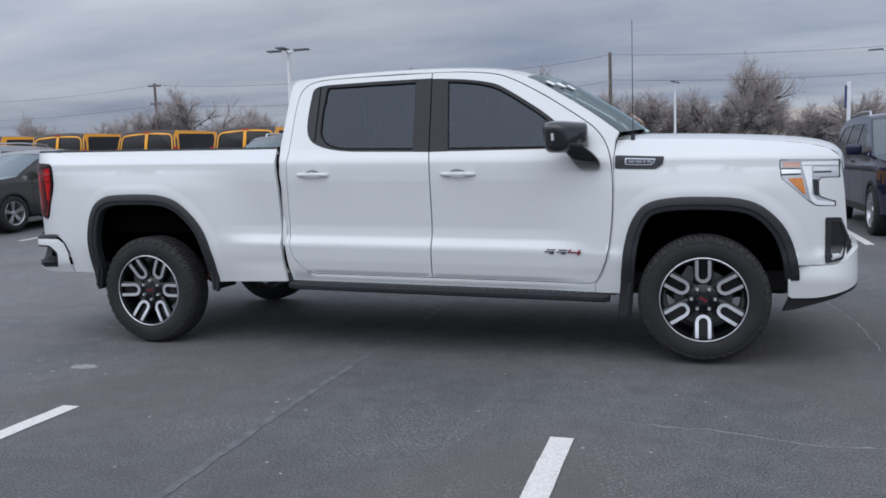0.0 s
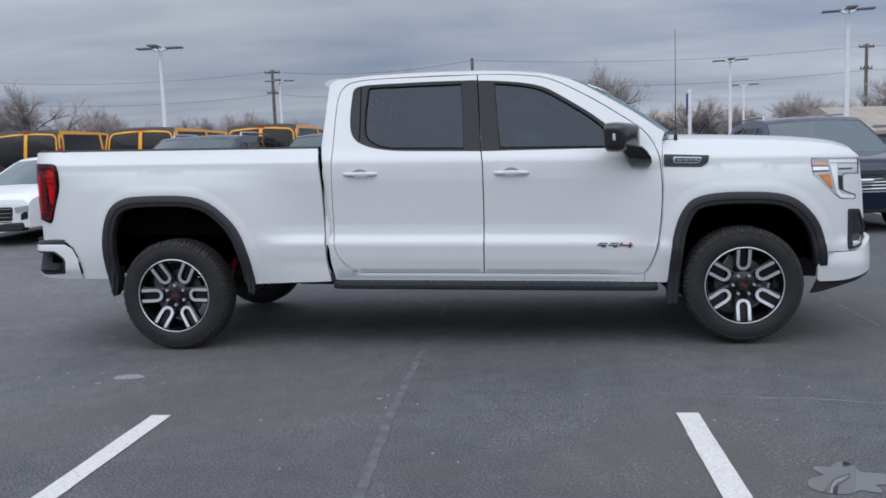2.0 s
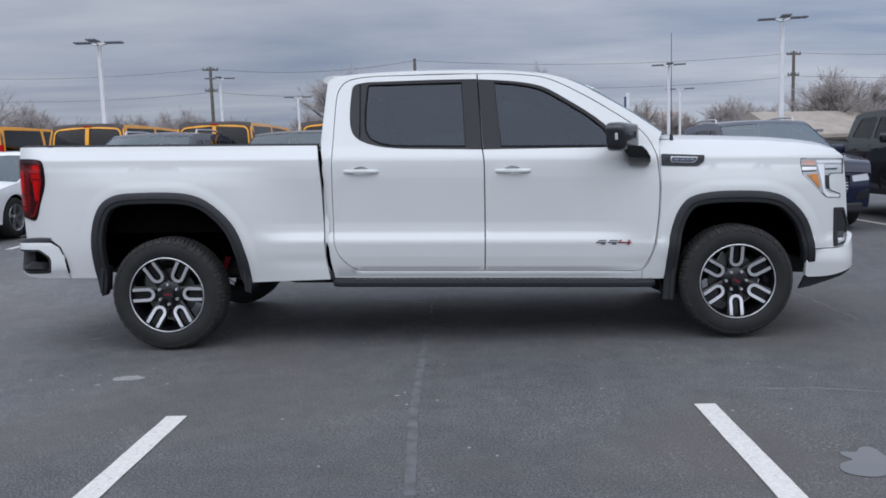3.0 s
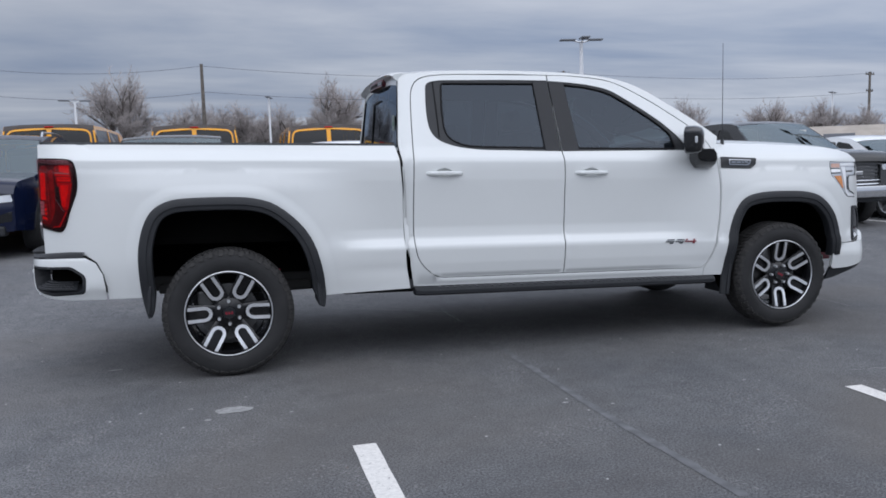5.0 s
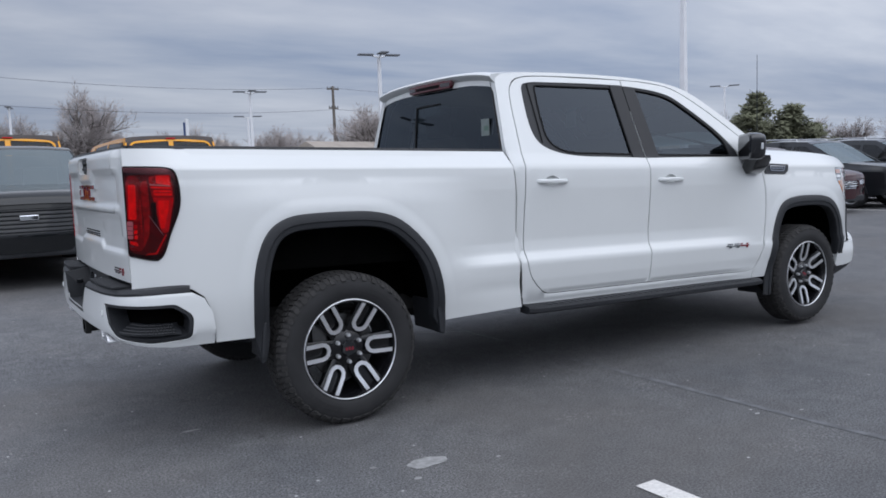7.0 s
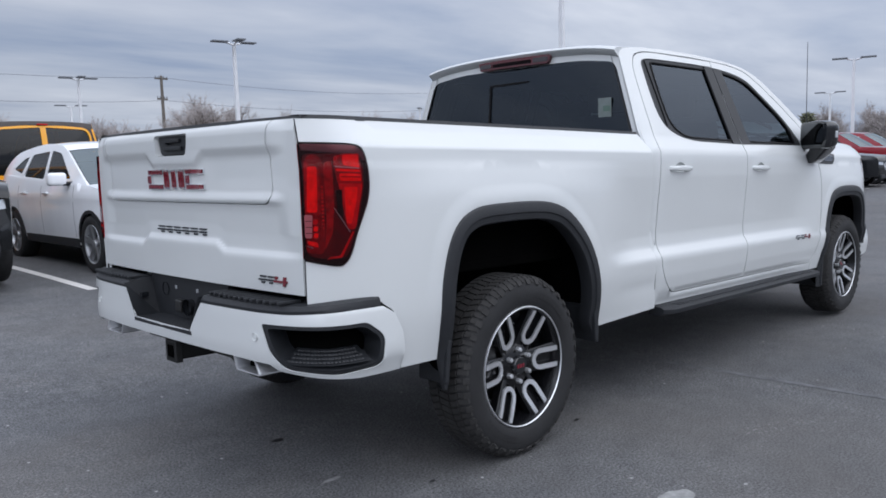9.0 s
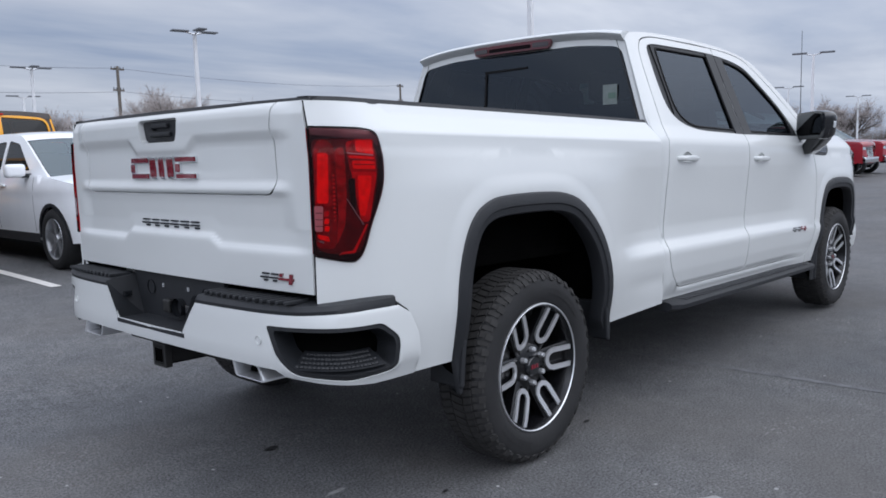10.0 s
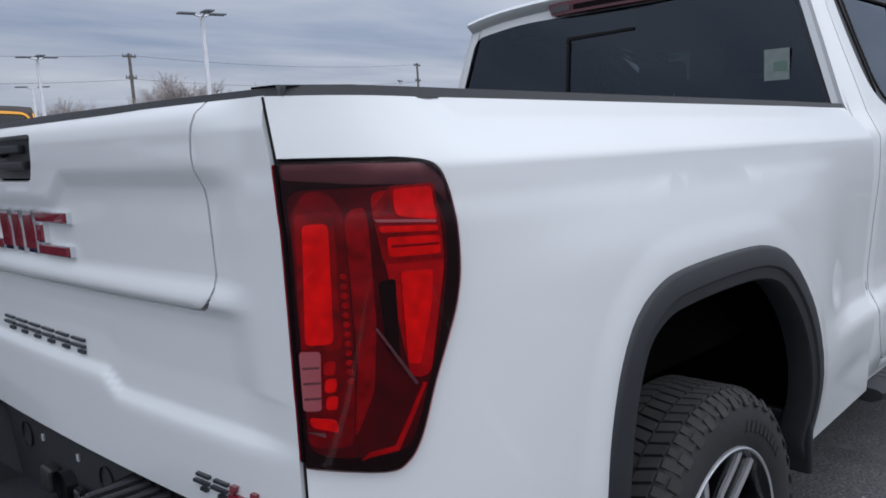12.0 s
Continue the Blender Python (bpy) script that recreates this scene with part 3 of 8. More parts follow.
    part("lamp_flank", bm, LENS_MID, lamp, m=RAKE)
    inset = [(-0.96 + (x + 0.96) * 0.985, 1.17 + (z - 1.17) * 0.992) if x > -1.04 else (x, 1.17 + (z - 1.17) * 0.992) for x, z in TAIL_LAMP]
    sheet("lens_cover", inset, lamp_fn(s, 0.0105), LENS_COVER, lamp, flip=s > 0, step=0.02, thick=0.0, m=RAKE, label="clear red lens cover")

# tailgate
GATE = Profile([(0.80, -1.048), (0.86, -1.051), (0.970, -1.053), (0.986, -1.050), (1.000, -1.037), (1.06, -1.035), (1.14, -1.040), (1.168, -1.046), (1.186, -1.060), (1.20, -1.056), (1.22, -1.046), (1.335, -1.046),
                (1.355, -1.048), (1.385, -1.064), (1.44, -1.066), (1.462, -1.060), (1.478, -1.040), (1.50, -1.0)], 0.005)


def gate_x(y, z):
    a = abs(y)
    k = 1 - smoothstep(0.70, 0.80, a) if z > 1.06 else 1 - smoothstep(0.72, 0.90, a)
    zz = z
    # the ledge climbs in the middle below the nameplate, and drops round the handle
    c = 1 - smoothstep(0.29, 0.37, a)
    if 0.93 < z < 1.12:
        zz = z - 0.032 * c
    elif z > 1.30:
        h = 1 - smoothstep(0.17, 0.26, a)
        zz = z + 0.05 * h if z < 1.39 else max(z, 1.385 + (z - 1.39) * 1.0)
    x = GATE(zz)
    edge = -1.050 + (0.012 * max(0, z - 1.44) / 0.035 if z > 1.44 else 0)
    return k * x + (1 - k) * edge + 0.001 * (a / 0.88) ** 3 - 0.028 * (1 - (a / 0.85) ** 2)


def gate_fn(out=0.0):
    return lambda y, z: (gate_x(y, z) - out, y, z)


def gate_edge(z):
    return half_width(-1.047, z, "bed") - 0.013


INNER = rounded([(-0.706, 1.478), (-0.690, 1.40), (-0.698, 1.176), (0.698, 1.176), (0.690, 1.40), (0.706, 1.478)], [0, 0.03, 0.055, 0.055, 0.03, 0], 5)
INNER_HOLE = rounded([(-0.711, 1.474), (-0.695, 1.40), (-0.703, 1.171), (0.703, 1.171), (0.695, 1.40), (0.711, 1.474)], [0, 0.03, 0.058, 0.058, 0.03, 0], 5)
gate_side = [(gate_edge(z), z) for z in (0.852, 0.92, 1.0, 1.1, 1.2, 1.3, 1.36, 1.39, 1.42, 1.45, 1.476)]
gate_outline = (gate_side + [(0.7115, 1.476)] + INNER_HOLE[::-1][1:-1] + [(-0.7115, 1.476)] + [(-y, z) for y, z in gate_side[::-1]])
gate = sheet("tailgate", gate_outline, gate_fn(), WHITE, truck, step=0.015, step_v=0.010, thick=0.03, flip=True, m=RAKE)
HANDLE = rounded([(-0.143, 1.450), (-0.126, 1.372), (0.126, 1.372), (0.143, 1.450)], 0.02)
inner_gate = sheet("inner_tailgate", [p if p[1] < 1.475 else (p[0], 1.476) for p in INNER], gate_fn(), WHITE, truck, step=0.015, step_v=0.010, thick=0.03, flip=True, m=RAKE,
                   holes=[rounded([(-0.148, 1.455), (-0.131, 1.367), (0.131, 1.367), (0.148, 1.455)], 0.02)])
handle = sheet("gate_handle", HANDLE, lambda y, z: (-1.073 + 0.02 * (1.46 - z), y, z), PLASTIC, inner_gate, step=0.03, thick=0.04, flip=True, m=RAKE, label="black tailgate handle with camera")
for k in range(2):
    part("handle_button", box_bm(-1.079, 0.0, 1.398 + 0.032 * k, 0.014, 0.15 - 0.03 * k, 0.016, 0.004), PLASTIC, handle, m=RAKE)
part("gate_camera", lathe([(0.0, -0.006), (0.011, -0.006), (0.012, 0.004)], 16), PLASTIC, handle, m=RAKE @ Matrix.Translation((-1.079, 0.05, 1.425)) @ pose(0, 0, 0, 0, 0, 90))
# black strip fills the slit beside the gate, standing in for its shade
for s in (-1, 1):
    bm = bmesh.new()
    rings = [[bm.verts.new((gx, s * (gate_edge(z) + dy), z)) for gx, dy in ((-1.026, -0.002), (-1.043, 0.0006), (-1.043, 0.0122), (-1.026, 0.014))] for z in np.linspace(0.83, 1.474, 20)]
    for a, b in zip(rings, rings[1:]):
        for k in range(3):
            bm.faces.new((a[k], a[k + 1], b[k + 1], b[k]))
    part("gate_gap_shade", bm, SEAL_GAP_BLACK, truck, "near-black strip for the shaded gap beside the tailgate", m=RAKE)
# near-black backing, coloured so that the slits round the gate stay dark
part("gate_backing", box_bm(-1.005, 0, 1.14, 0.04, 1.69, 0.60, 0.004), LINER_SHADE, truck, m=RAKE)
bm = bmesh.new()
pts = np.linspace(-0.862, 0.862, 20)
rings = [[bm.verts.new((gx, y, gz)) for gx, gz in ((-1.074 + 0.044 * abs(y / 0.85) ** 2.4, 1.474), (-1.068 + 0.044 * abs(y / 0.85) ** 2.4, 1.487), (-0.97, 1.489), (-0.965, 1.44))] for y in pts]
for a, b in zip(rings, rings[1:]):
    for k in range(3):
        bm.faces.new((a[k], a[k + 1], b[k + 1], b[k]))
part("gate_top_cap", bm, PLASTIC, truck, "black plastic tailgate top moulding", smooth=True, m=RAKE)


def letter_shapes(name, polys, base, mat, parent, depth, edge_mat=None, label=""):
    """Plain raised shapes on a surface."""
    for poly in polys:
        fn = base
        if edge_mat:
            c = (sum(p[0] for p in poly) / len(poly), sum(p[1] for p in poly) / len(poly))
            sheet(name + "_rim", poly, (lambda f: (lambda u, v: f(u, v, depth * 0.7)))(fn), edge_mat, parent, step=0.05, thick=depth, flip=True, m=RAKE)
            poly = [(c[0] + (p[0] - c[0]) * 0.90, c[1] + (p[1] - c[1]) * 0.80) for p in poly]
        sheet(name, poly, (lambda f: (lambda u, v: f(u, v, depth)))(fn), mat, parent, step=0.05, thick=depth, flip=True, m=RAKE, label=label)


def stroke_marks(y0, y1, z0, z1, count, slant):
    """Plain slanted strokes, a long one below and a short one above for each of count blocks."""
    out, d, h = [], (y1 - y0) / count, z1 - z0
    for k in range(count):
        a, b = y0 + d * (k + 0.06), y0 + d * (k + 0.90)
        for za, zb, f in ((0.0, 0.22, 0.55), (0.36, 0.56, 0.0), (0.80, 1.0, 0.12)):
            p, q = a + (b - a) * f, b
            out.append([(p + slant * za, z0 + h * za), (q + slant * za, z0 + h * za), (q + slant * zb, z0 + h * zb), (p + slant * zb, z0 + h * zb)])
    return out


def block_marks(y0, y1, z0, z1, widths, gap, slant=0.0):
    """Side-by-side plain blocks that fill the box from y0 (start) to y1."""
    total = sum(widths)
    span = (y1 - y0) - math.copysign(gap * (len(widths) - 1), y1 - y0)
    out, y = [], y0
    for w in widths:
        d = span * w / total
        out.append([(y, z0), (y + d, z0), (y + d + slant, z1), (y + slant, z1)])
        y += d + math.copysign(gap, y1 - y0)
    return out


def gate_mark(u, v, d):
    return (gate_x(u, v) - d, u, v)


for y0, y1 in ((0.245, 0.100), (-0.104, -0.245)):
    for bar in ([(y0, 1.290), (y1, 1.290), (y1, 1.310), (y0, 1.310)], [(y0, 1.228), (y1, 1.228), (y1, 1.248), (y0, 1.248)], [(y0, 1.250), (y0 - 0.030, 1.250), (y0 - 0.030, 1.288), (y0, 1.288)]):
        letter_shapes("emblem", [bar], gate_mark, RED_PAINT, inner_gate, 0.014, CHROME, "red enamel emblem bar with chrome rim")
letter_shapes("emblem", block_marks(0.085, -0.089, 1.228, 1.310, (1.0, 0.8, 1.0), 0.026), gate_mark, RED_PAINT, inner_gate, 0.014, CHROME, "red enamel emblem bar with chrome rim")
letter_shapes("nameplate", stroke_marks(0.222, -0.222, 1.040, 1.069, 6, 0.0), gate_mark, GREY_BADGE, gate, 0.006)
letter_shapes("trim_badge", stroke_marks(-0.586, -0.682, 0.882, 0.911, 2, -0.012), gate_mark, GREY_BADGE, gate, 0.006)
letter_shapes("trim_badge", [[(-0.690, 0.890), (-0.764, 0.890), (-0.766, 0.898), (-0.692, 0.898)], [(-0.742, 0.878), (-0.755, 0.878), (-0.761, 0.913), (-0.748, 0.913)], [(-0.694, 0.901), (-0.707, 0.901), (-0.713, 0.913), (-0.700, 0.913)]], gate_mark, RED_PAINT, gate, 0.007)

# rear bumper, carried along its plan curve
PLAN = spline([(-1.182, 0.0), (-1.180, -0.25), (-1.172, -0.50), (-1.150, -0.72), (-1.108, -0.86), (-1.045, -0.950), (-0.965, -0.988), (-0.85, -0.998), (-0.705, -0.992)], 8)
PLAN_S = [0.0]
for a, b in zip(PLAN, PLAN[1:]):
    PLAN_S.append(PLAN_S[-1] + math.hypot(b[0] - a[0], b[1] - a[1]))
S_END = PLAN_S[-1]
BUMP_V = Profile([(0.50, -0.05), (0.575, -0.022), (0.60, -0.002), (0.66, 0.004), (0.76, 0.0), (0.80, -0.004), (0.825, -0.02)], 0.008)


def bumper_fn(out=0.0):
    def fn(s, z):
        q = min(abs(s), S_END)
        i = min(len(PLAN_S) - 2, max(0, int(np.searchsorted(PLAN_S, q)) - 1))
        t = (q - PLAN_S[i]) / (PLAN_S[i + 1] - PLAN_S[i])
        (ax, ay), (bx, by) = PLAN[i], PLAN[i + 1]
        j = min(len(PLAN) - 1, i + 2)
        dx, dy = PLAN[j][0] - PLAN[max(0, i - 1)][0], PLAN[j][1] - PLAN[max(0, i - 1)][1]
        d = math.hypot(dx, dy)
        o = out + BUMP_V(z)
        x, y = ax + (bx - ax) * t + dy / d * o, ay + (by - ay) * t - dx / d * o
        return (x, y if s >= 0 else -y, z)
    return fn


S1 = S_END
def corner_top(s):
    return 0.790 + 0.012 * smoothstep(0.8, 1.1, abs(s))


right = [(s, corner_top(s)) for s in np.linspace(0.335, S1 - 0.10, 8)] + [(S1 - 0.045, 0.770), (S1 - 0.010, 0.70), (S1, 0.62), (S1, 0.545), (S1 - 0.20, 0.548), (S1 - 0.42, 0.568), (0.785, 0.582), (0.752, 0.606), (0.53, 0.612), (0.45, 0.612)]
BUMPER = [(0.335, corner_top(0.335))] + right[1:] + [(-s, z) for s, z in right[1:]][::-1] + [(-0.335, corner_top(0.335)), (-0.245, 0.672), (0.245, 0.672)]
POCKET = rounded([(0.722, 0.752), (S1 - 0.180, 0.754), (S1 - 0.100, 0.695), (S1 - 0.112, 0.582), (S1 - 0.30, 0.572), (0.83, 0.590), (0.765, 0.645)], [0.015, 0.02, 0.03, 0.03, 0.03, 0.03, 0.03], 4)
bumper = sheet("rear_bumper", BUMPER, bumper_fn(), WHITE, truck, holes=[POCKET, [(-s, z) for s, z in POCKET[::-1]]], step=0.035, thick=0.003, flip=False, m=RAKE,
               label="white rear bumper with black corner steps")
for g in (1, -1):
    pk = [(g * s, z) for s, z in POCKET][::g]
    rimp = [(g * s, z) for s, z in rounded([(0.745, 0.738), (S1 - 0.190, 0.740), (S1 - 0.120, 0.690), (S1 - 0.130, 0.600), (S1 - 0.30, 0.592), (0.845, 0.608), (0.788, 0.650)], 0.025, 4)][::g]
    sheet("corner_step", pk, bumper_fn(-0.004), PLASTIC, bumper, holes=[rimp], step=0.04, thick=0.09, m=RAKE)
    # near-black sheet closes the pocket, its shade put into the colour
    sheet("step_recess", [(s * 1.0, z) for s, z in pk], bumper_fn(-0.10), LINER_SHADE, bumper, step=0.05, thick=0.0, m=RAKE)
    # tread plate in the pocket floor
    bm = bmesh.new()
    f, b = bumper_fn(-0.006), bumper_fn(-0.098)
    ss = np.linspace(0.81, S1 - 0.16, 12)
    lo = [f(g * s, 0.612) for s in ss]
    hi = [b(g * s, 0.655) for s in ss]
    va, vb = [bm.verts.new(p) for p in lo], [bm.verts.new(p) for p in hi]
    for k in range(11):
        bm.faces.new((va[k], va[k + 1], vb[k + 1], vb[k]))
    plate = part("tread_plate", bm, PLASTIC, bumper, smooth=False, m=RAKE)
    bm = bmesh.new()
    for r in range(4):
        for k in range(20):
            s0 = 0.83 + (S1 - 1.01) * (k + 0.5 * (r % 2)) / 20
            p, q = Vector(f(g * s0, 0.612)), Vector(b(g * s0, 0.655))
            c = p.lerp(q, 0.16 + 0.22 * r)
            bmesh.ops.create_cone(bm, segments=6, radius1=0.010, radius2=0.006, depth=0.006, matrix=Matrix.Translation(c + Vector((0, 0, 0.003))), cap_ends=True)
    part("tread_stud", bm, PLASTIC, plate, m=RAKE)["kind"] = "stuff"
    # step pad on top
    bm = bmesh.new()
    rows = []
    for s in np.linspace(0.335, S1 - 0.11, 26):
        p = Vector(bumper_fn()(g * s, corner_top(s)))
        inner = Vector((max(-1.045, min(-0.80, p.x + 0.14)), g * -1 * min(abs(p.y) - (0.0 if s < 0.85 else 0.045), 0.955), 0))
        z = corner_top(s)
        rows.append([bm.verts.new(v) for v in ((p.x + 0.002, p.y, z - 0.008), (p.x, p.y, z + 0.012), (p.x * 0.90 + inner.x * 0.10, p.y * 0.90 + inner.y * 0.10, z + 0.028), (inner.x, inner.y, z + 0.040), (inner.x, inner.y, z - 0.03))])
    for a, b2 in zip(rows, rows[1:]):
        for k in range(4):
            bm.faces.new((a[k], a[k + 1], b2[k + 1], b2[k]))
    pad = part("step_pad", bm, PLASTIC, bumper, "ribbed black bumper step pad", smooth=True, m=RAKE)
    bm = bmesh.new()
    for k in range(13):
        y = 0.37 + k * 0.036
        x = -1.165 + 0.035 * max(0, (y - 0.55) / 0.3) ** 2
        box_bm(x + 0.060, -g * y, 0.8285, 0.100, 0.014, 0.014, 0.003, bm, 1)
    part("pad_rib", bm, PLASTIC, pad, m=RAKE)["kind"] = "stuff"
    # slope down to the plate recess
    bm = bmesh.new()
    qs = [(-1.185, -g * 0.334, 0.812), (-1.05, -g * 0.334, 0.832), (-1.05, -g * 0.28, 0.655), (-1.185, -g * 0.242, 0.664)]
    bm.faces.new([bm.verts.new(q) for q in qs])
    part("recess_side", bm, PLASTIC, bumper, m=RAKE)
    part("light_unit", box_bm(-1.115, -g * 0.296, 0.755, 0.035, 0.012, 0.022, 0.003), PLASTIC_GLOSS, bumper, m=RAKE)
    # tailpipe
    bm = bmesh.new()
    o = rounded([(-0.066, -0.024), (0.106, -0.024), (0.078, 0.034), (-0.084, 0.034)], 0.012, 4)
    ra = [[bm.verts.new((x + 0.03, -g * (0.578 + u * k), 0.572 + v * k)) for u, v in o] for x, k in ((-1.06, 1.0), (-1.164, 1.0), (-1.170, 0.97), (-1.169, 0.84), (-1.160, 0.80), (-1.09, 0.78))]
    for a, b2 in zip(ra, ra[1:]):
        for k in range(len(o)):
            bm.faces.new((a[k], a[(k + 1) % len(o)], b2[(k + 1) % len(o)], b2[k]))
    pipe = part("tailpipe", bm, MACHINED, truck, "polished rectangular exhaust tip", smooth=True, m=RAKE)
    # near-black block stands for the shaded hollow of the tip
    part("pipe_shade", box_bm(-1.04, -g * 0.588, 0.576, 0.09, 0.125, 0.040), LINER_SHADE, pipe, m=RAKE)
    part("park_sensor", lathe([(0.0, -0.004), (0.013, -0.004), (0.015, 0.002)], 14), WHITE, bumper, m=RAKE @ Matrix.Translation((-1.160, -g * 0.69, 0.70)) @ pose(0, 0, 0, 0, 0, 90))
part("plate_recess", box_bm(-1.045, 0, 0.745, 0.02, 0.68, 0.22), PLASTIC, bumper, m=RAKE)
part("recess_floor", box_bm(-1.11, 0, 0.660, 0.15, 0.52, 0.018, 0.004), PLASTIC, bumper, m=RAKE)
part("plate_bolt", box_bm(-1.058, 0.10, 0.80, 0.006, 0.012, 0.016, 0.002), MACHINED, bumper, m=RAKE)
part("plate_bolt", box_bm(-1.058, -0.09, 0.80, 0.006, 0.012, 0.016, 0.002), MACHINED, bumper, m=RAKE)
part("trailer_socket", lathe([(0.0, -0.03), (0.030, -0.03), (0.034, -0.015), (0.036, 0.02)], 18), PLASTIC_GLOSS, bumper, m=RAKE @ Matrix.Translation((-1.06, -0.03, 0.725)) @ pose(0, 0, 0, 0, 0, 90))
part("trailer_socket", box_bm(-1.07, 0.045, 0.725, 0.03, 0.05, 0.055, 0.008), STEEL, bumper, m=RAKE)
part("trailer_socket", box_bm(-1.068, -0.105, 0.72, 0.02, 0.035, 0.045, 0.008), PLASTIC_GLOSS, bumper, m=RAKE)
for y in (0.20, -0.22):
    part("plate_lamp", lathe([(0.0, -0.03), (0.026, -0.03), (0.030, 0.01)], 16), PLASTIC_GLOSS, bumper, m=RAKE @ Matrix.Translation((-1.05, y, 0.785)) @ pose(0, 0, 0, 0, 0, 90))
hitch = bmesh.new()
for dy, dz, sy, sz in ((0.030, 0, 0.010, 0.074), (-0.030, 0, 0.010, 0.074), (0, 0.032, 0.07, 0.010), (0, -0.032, 0.07, 0.010)):
    box_bm(-1.00, dy, 0.545 + dz, 0.30, sy, sz, 0.003, hitch)
box_bm(-1.135, 0, 0.545, 0.03, 0.095, 0.095, 0.004, hitch)
part("hitch_receiver", hitch, UNDERBODY, truck, "black square trailer hitch receiver", m=RAKE)
# near-black plate draws the shaded mouth of the receiver
part("bore_shade", box_bm(-1.146, 0, 0.545, 0.012, 0.052, 0.052), LINER_SHADE, truck, m=RAKE)
part("hitch_bar", box_bm(-0.95, 0, 0.565, 0.09, 1.1, 0.09, 0.01), UNDERBODY, truck, m=RAKE)

# wheel flares, liners and flaps
def flare(arch, s, name, trim=(0, None)):
    pts = arch
    verts, faces = [], []
    n = len(pts)
    for i, (x, z) in enumerate(pts):
        a, b = pts[max(0, i - 1)], pts[min(n - 1, i + 1)]
        tx, tz = b[0] - a[0], b[1] - a[1]
        d = math.hypot(tx, tz)
        nx, nz = tz / d, -tx / d          # toward the wheel
        k = "fender" if x > 2 else "bed"
        w = half_width(x, max(z, 0.56), k) - 0.002
        taper = min(1.0, 0.30 + 0.14 * min(i, n - 1 - i)) if arch is REAR_ARCH else 1.0
        for inn, out in ((-0.004, -0.004), (-0.001, 0.006), (0.006, 0.011), (0.044, 0.013), (0.049, 0.007), (0.074, 0.004), (0.079, -0.004), (0.077, -0.06)):
            verts.append((x + nx * inn * taper, s * (w + out), z + nz * inn * taper))
    for i in range(n - 1):
        for k in range(7):
            a = i * 8 + k
            faces.append((a, a + 1, a + 9, a + 8))
    bm = bmesh.new()
    vs = [bm.verts.new(v) for v in verts]
    for f in faces:
        bm.faces.new([vs[i] for i in f])
    bm.faces.new(vs[:8]); bm.faces.new(vs[-8:])
    part(name, bm, PLASTIC, truck, "black plastic wheel arch flare", smooth=True, m=RAKE)


for s in (-1, 1):
    for arch, cx in ((REAR_ARCH, 0.0), (FRONT_ARCH, WB)):
        flare(arch, s, "wheel_flare")
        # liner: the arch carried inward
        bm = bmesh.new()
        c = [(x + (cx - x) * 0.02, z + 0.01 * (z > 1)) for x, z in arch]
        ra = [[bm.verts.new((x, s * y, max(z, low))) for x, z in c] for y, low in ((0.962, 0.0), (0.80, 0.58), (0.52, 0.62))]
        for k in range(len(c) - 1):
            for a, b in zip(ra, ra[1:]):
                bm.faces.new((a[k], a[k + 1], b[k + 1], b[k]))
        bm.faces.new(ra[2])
        part("wheel_liner", bm, LINER_SHADE, truck, m=RAKE)
        rear = cx == 0.0
        flaps = ((-0.465, 0.43, -0.10), (0.565, 0.44, 0.06)) if rear else ((3.545, 0.41, -0.10),)
        for fx, fz, lean in flaps:
            wide = 0.16 if fx < 0 else 0.29
            bm = box_bm(0, 0, 0, 0.022, wide, 0.18 if rear else 0.22, 0.008)
            bm.transform(Matrix.Translation((fx, s * (0.98 - wide / 2), fz + 0.10)) @ pose(0, 0, 0, 0, math.degrees(-lean), 0))
            part("mud_flap", bm, PLASTIC, truck, "black moulded mud flap", m=RAKE)

# cab
CAB_TOP = [(3.495, 1.548), (3.32, 1.676), (3.12, 1.800), (2.95, 1.896), (2.79, 1.953), (2.60, 1.982), (2.30, 1.998), (1.90, 1.998), (1.50, 1.985), (1.30, 1.968), (1.20, 1.950), (1.172, 1.915)]
SEAM_LINE = [(0.600, 2.258), (0.80, 2.264), (1.0, 2.268), (1.2, 2.270), (1.36, 2.270), (1.44, 2.262), (1.70, 2.250), (1.972, 2.238)]
REAR_DOOR = spline([(x - 0.004, z) for z, x in SEAM_LINE], 2) + \
    rounded([(2.2, 1.972), (1.60, 1.962), (1.43, 1.954), (1.312, 1.930), (1.254, 1.865), (1.238, 1.76), (1.227, 1.56), (1.216, 1.33), (1.209, 1.1), (1.205, 0.90), (1.212, 0.77), (1.248, 0.690), (1.350, 0.600), (2.2, 0.600)],
            [0, 0.1, 0.1, 0.08, 0.06, 0.1, 0.1, 0.2, 0.2, 0.1, 0.1, 0.1, 0.05, 0], 4)
FRONT_DOOR = spline([(x + 0.004, z) for z, x in SEAM_LINE], 2)[::-1] + \
    rounded([(2.4, 0.600), (3.332, 0.600), (3.372, 0.65), (3.424, 0.78), (3.451, 0.98), (3.461, 1.19), (3.447, 1.395), (3.405, 1.500), (3.338, 1.580), (3.21, 1.668), (3.03, 1.785), (2.845, 1.886), (2.745, 1.930), (2.65, 1.953), (2.456, 1.970), (2.3, 1.973)],
            [0, 0.04, 0.05, 0.1, 0.1, 0.1, 0.1, 0.05, 0.05, 0.1, 0.1, 0.08, 0.06, 0.06, 0.1, 0], 4)
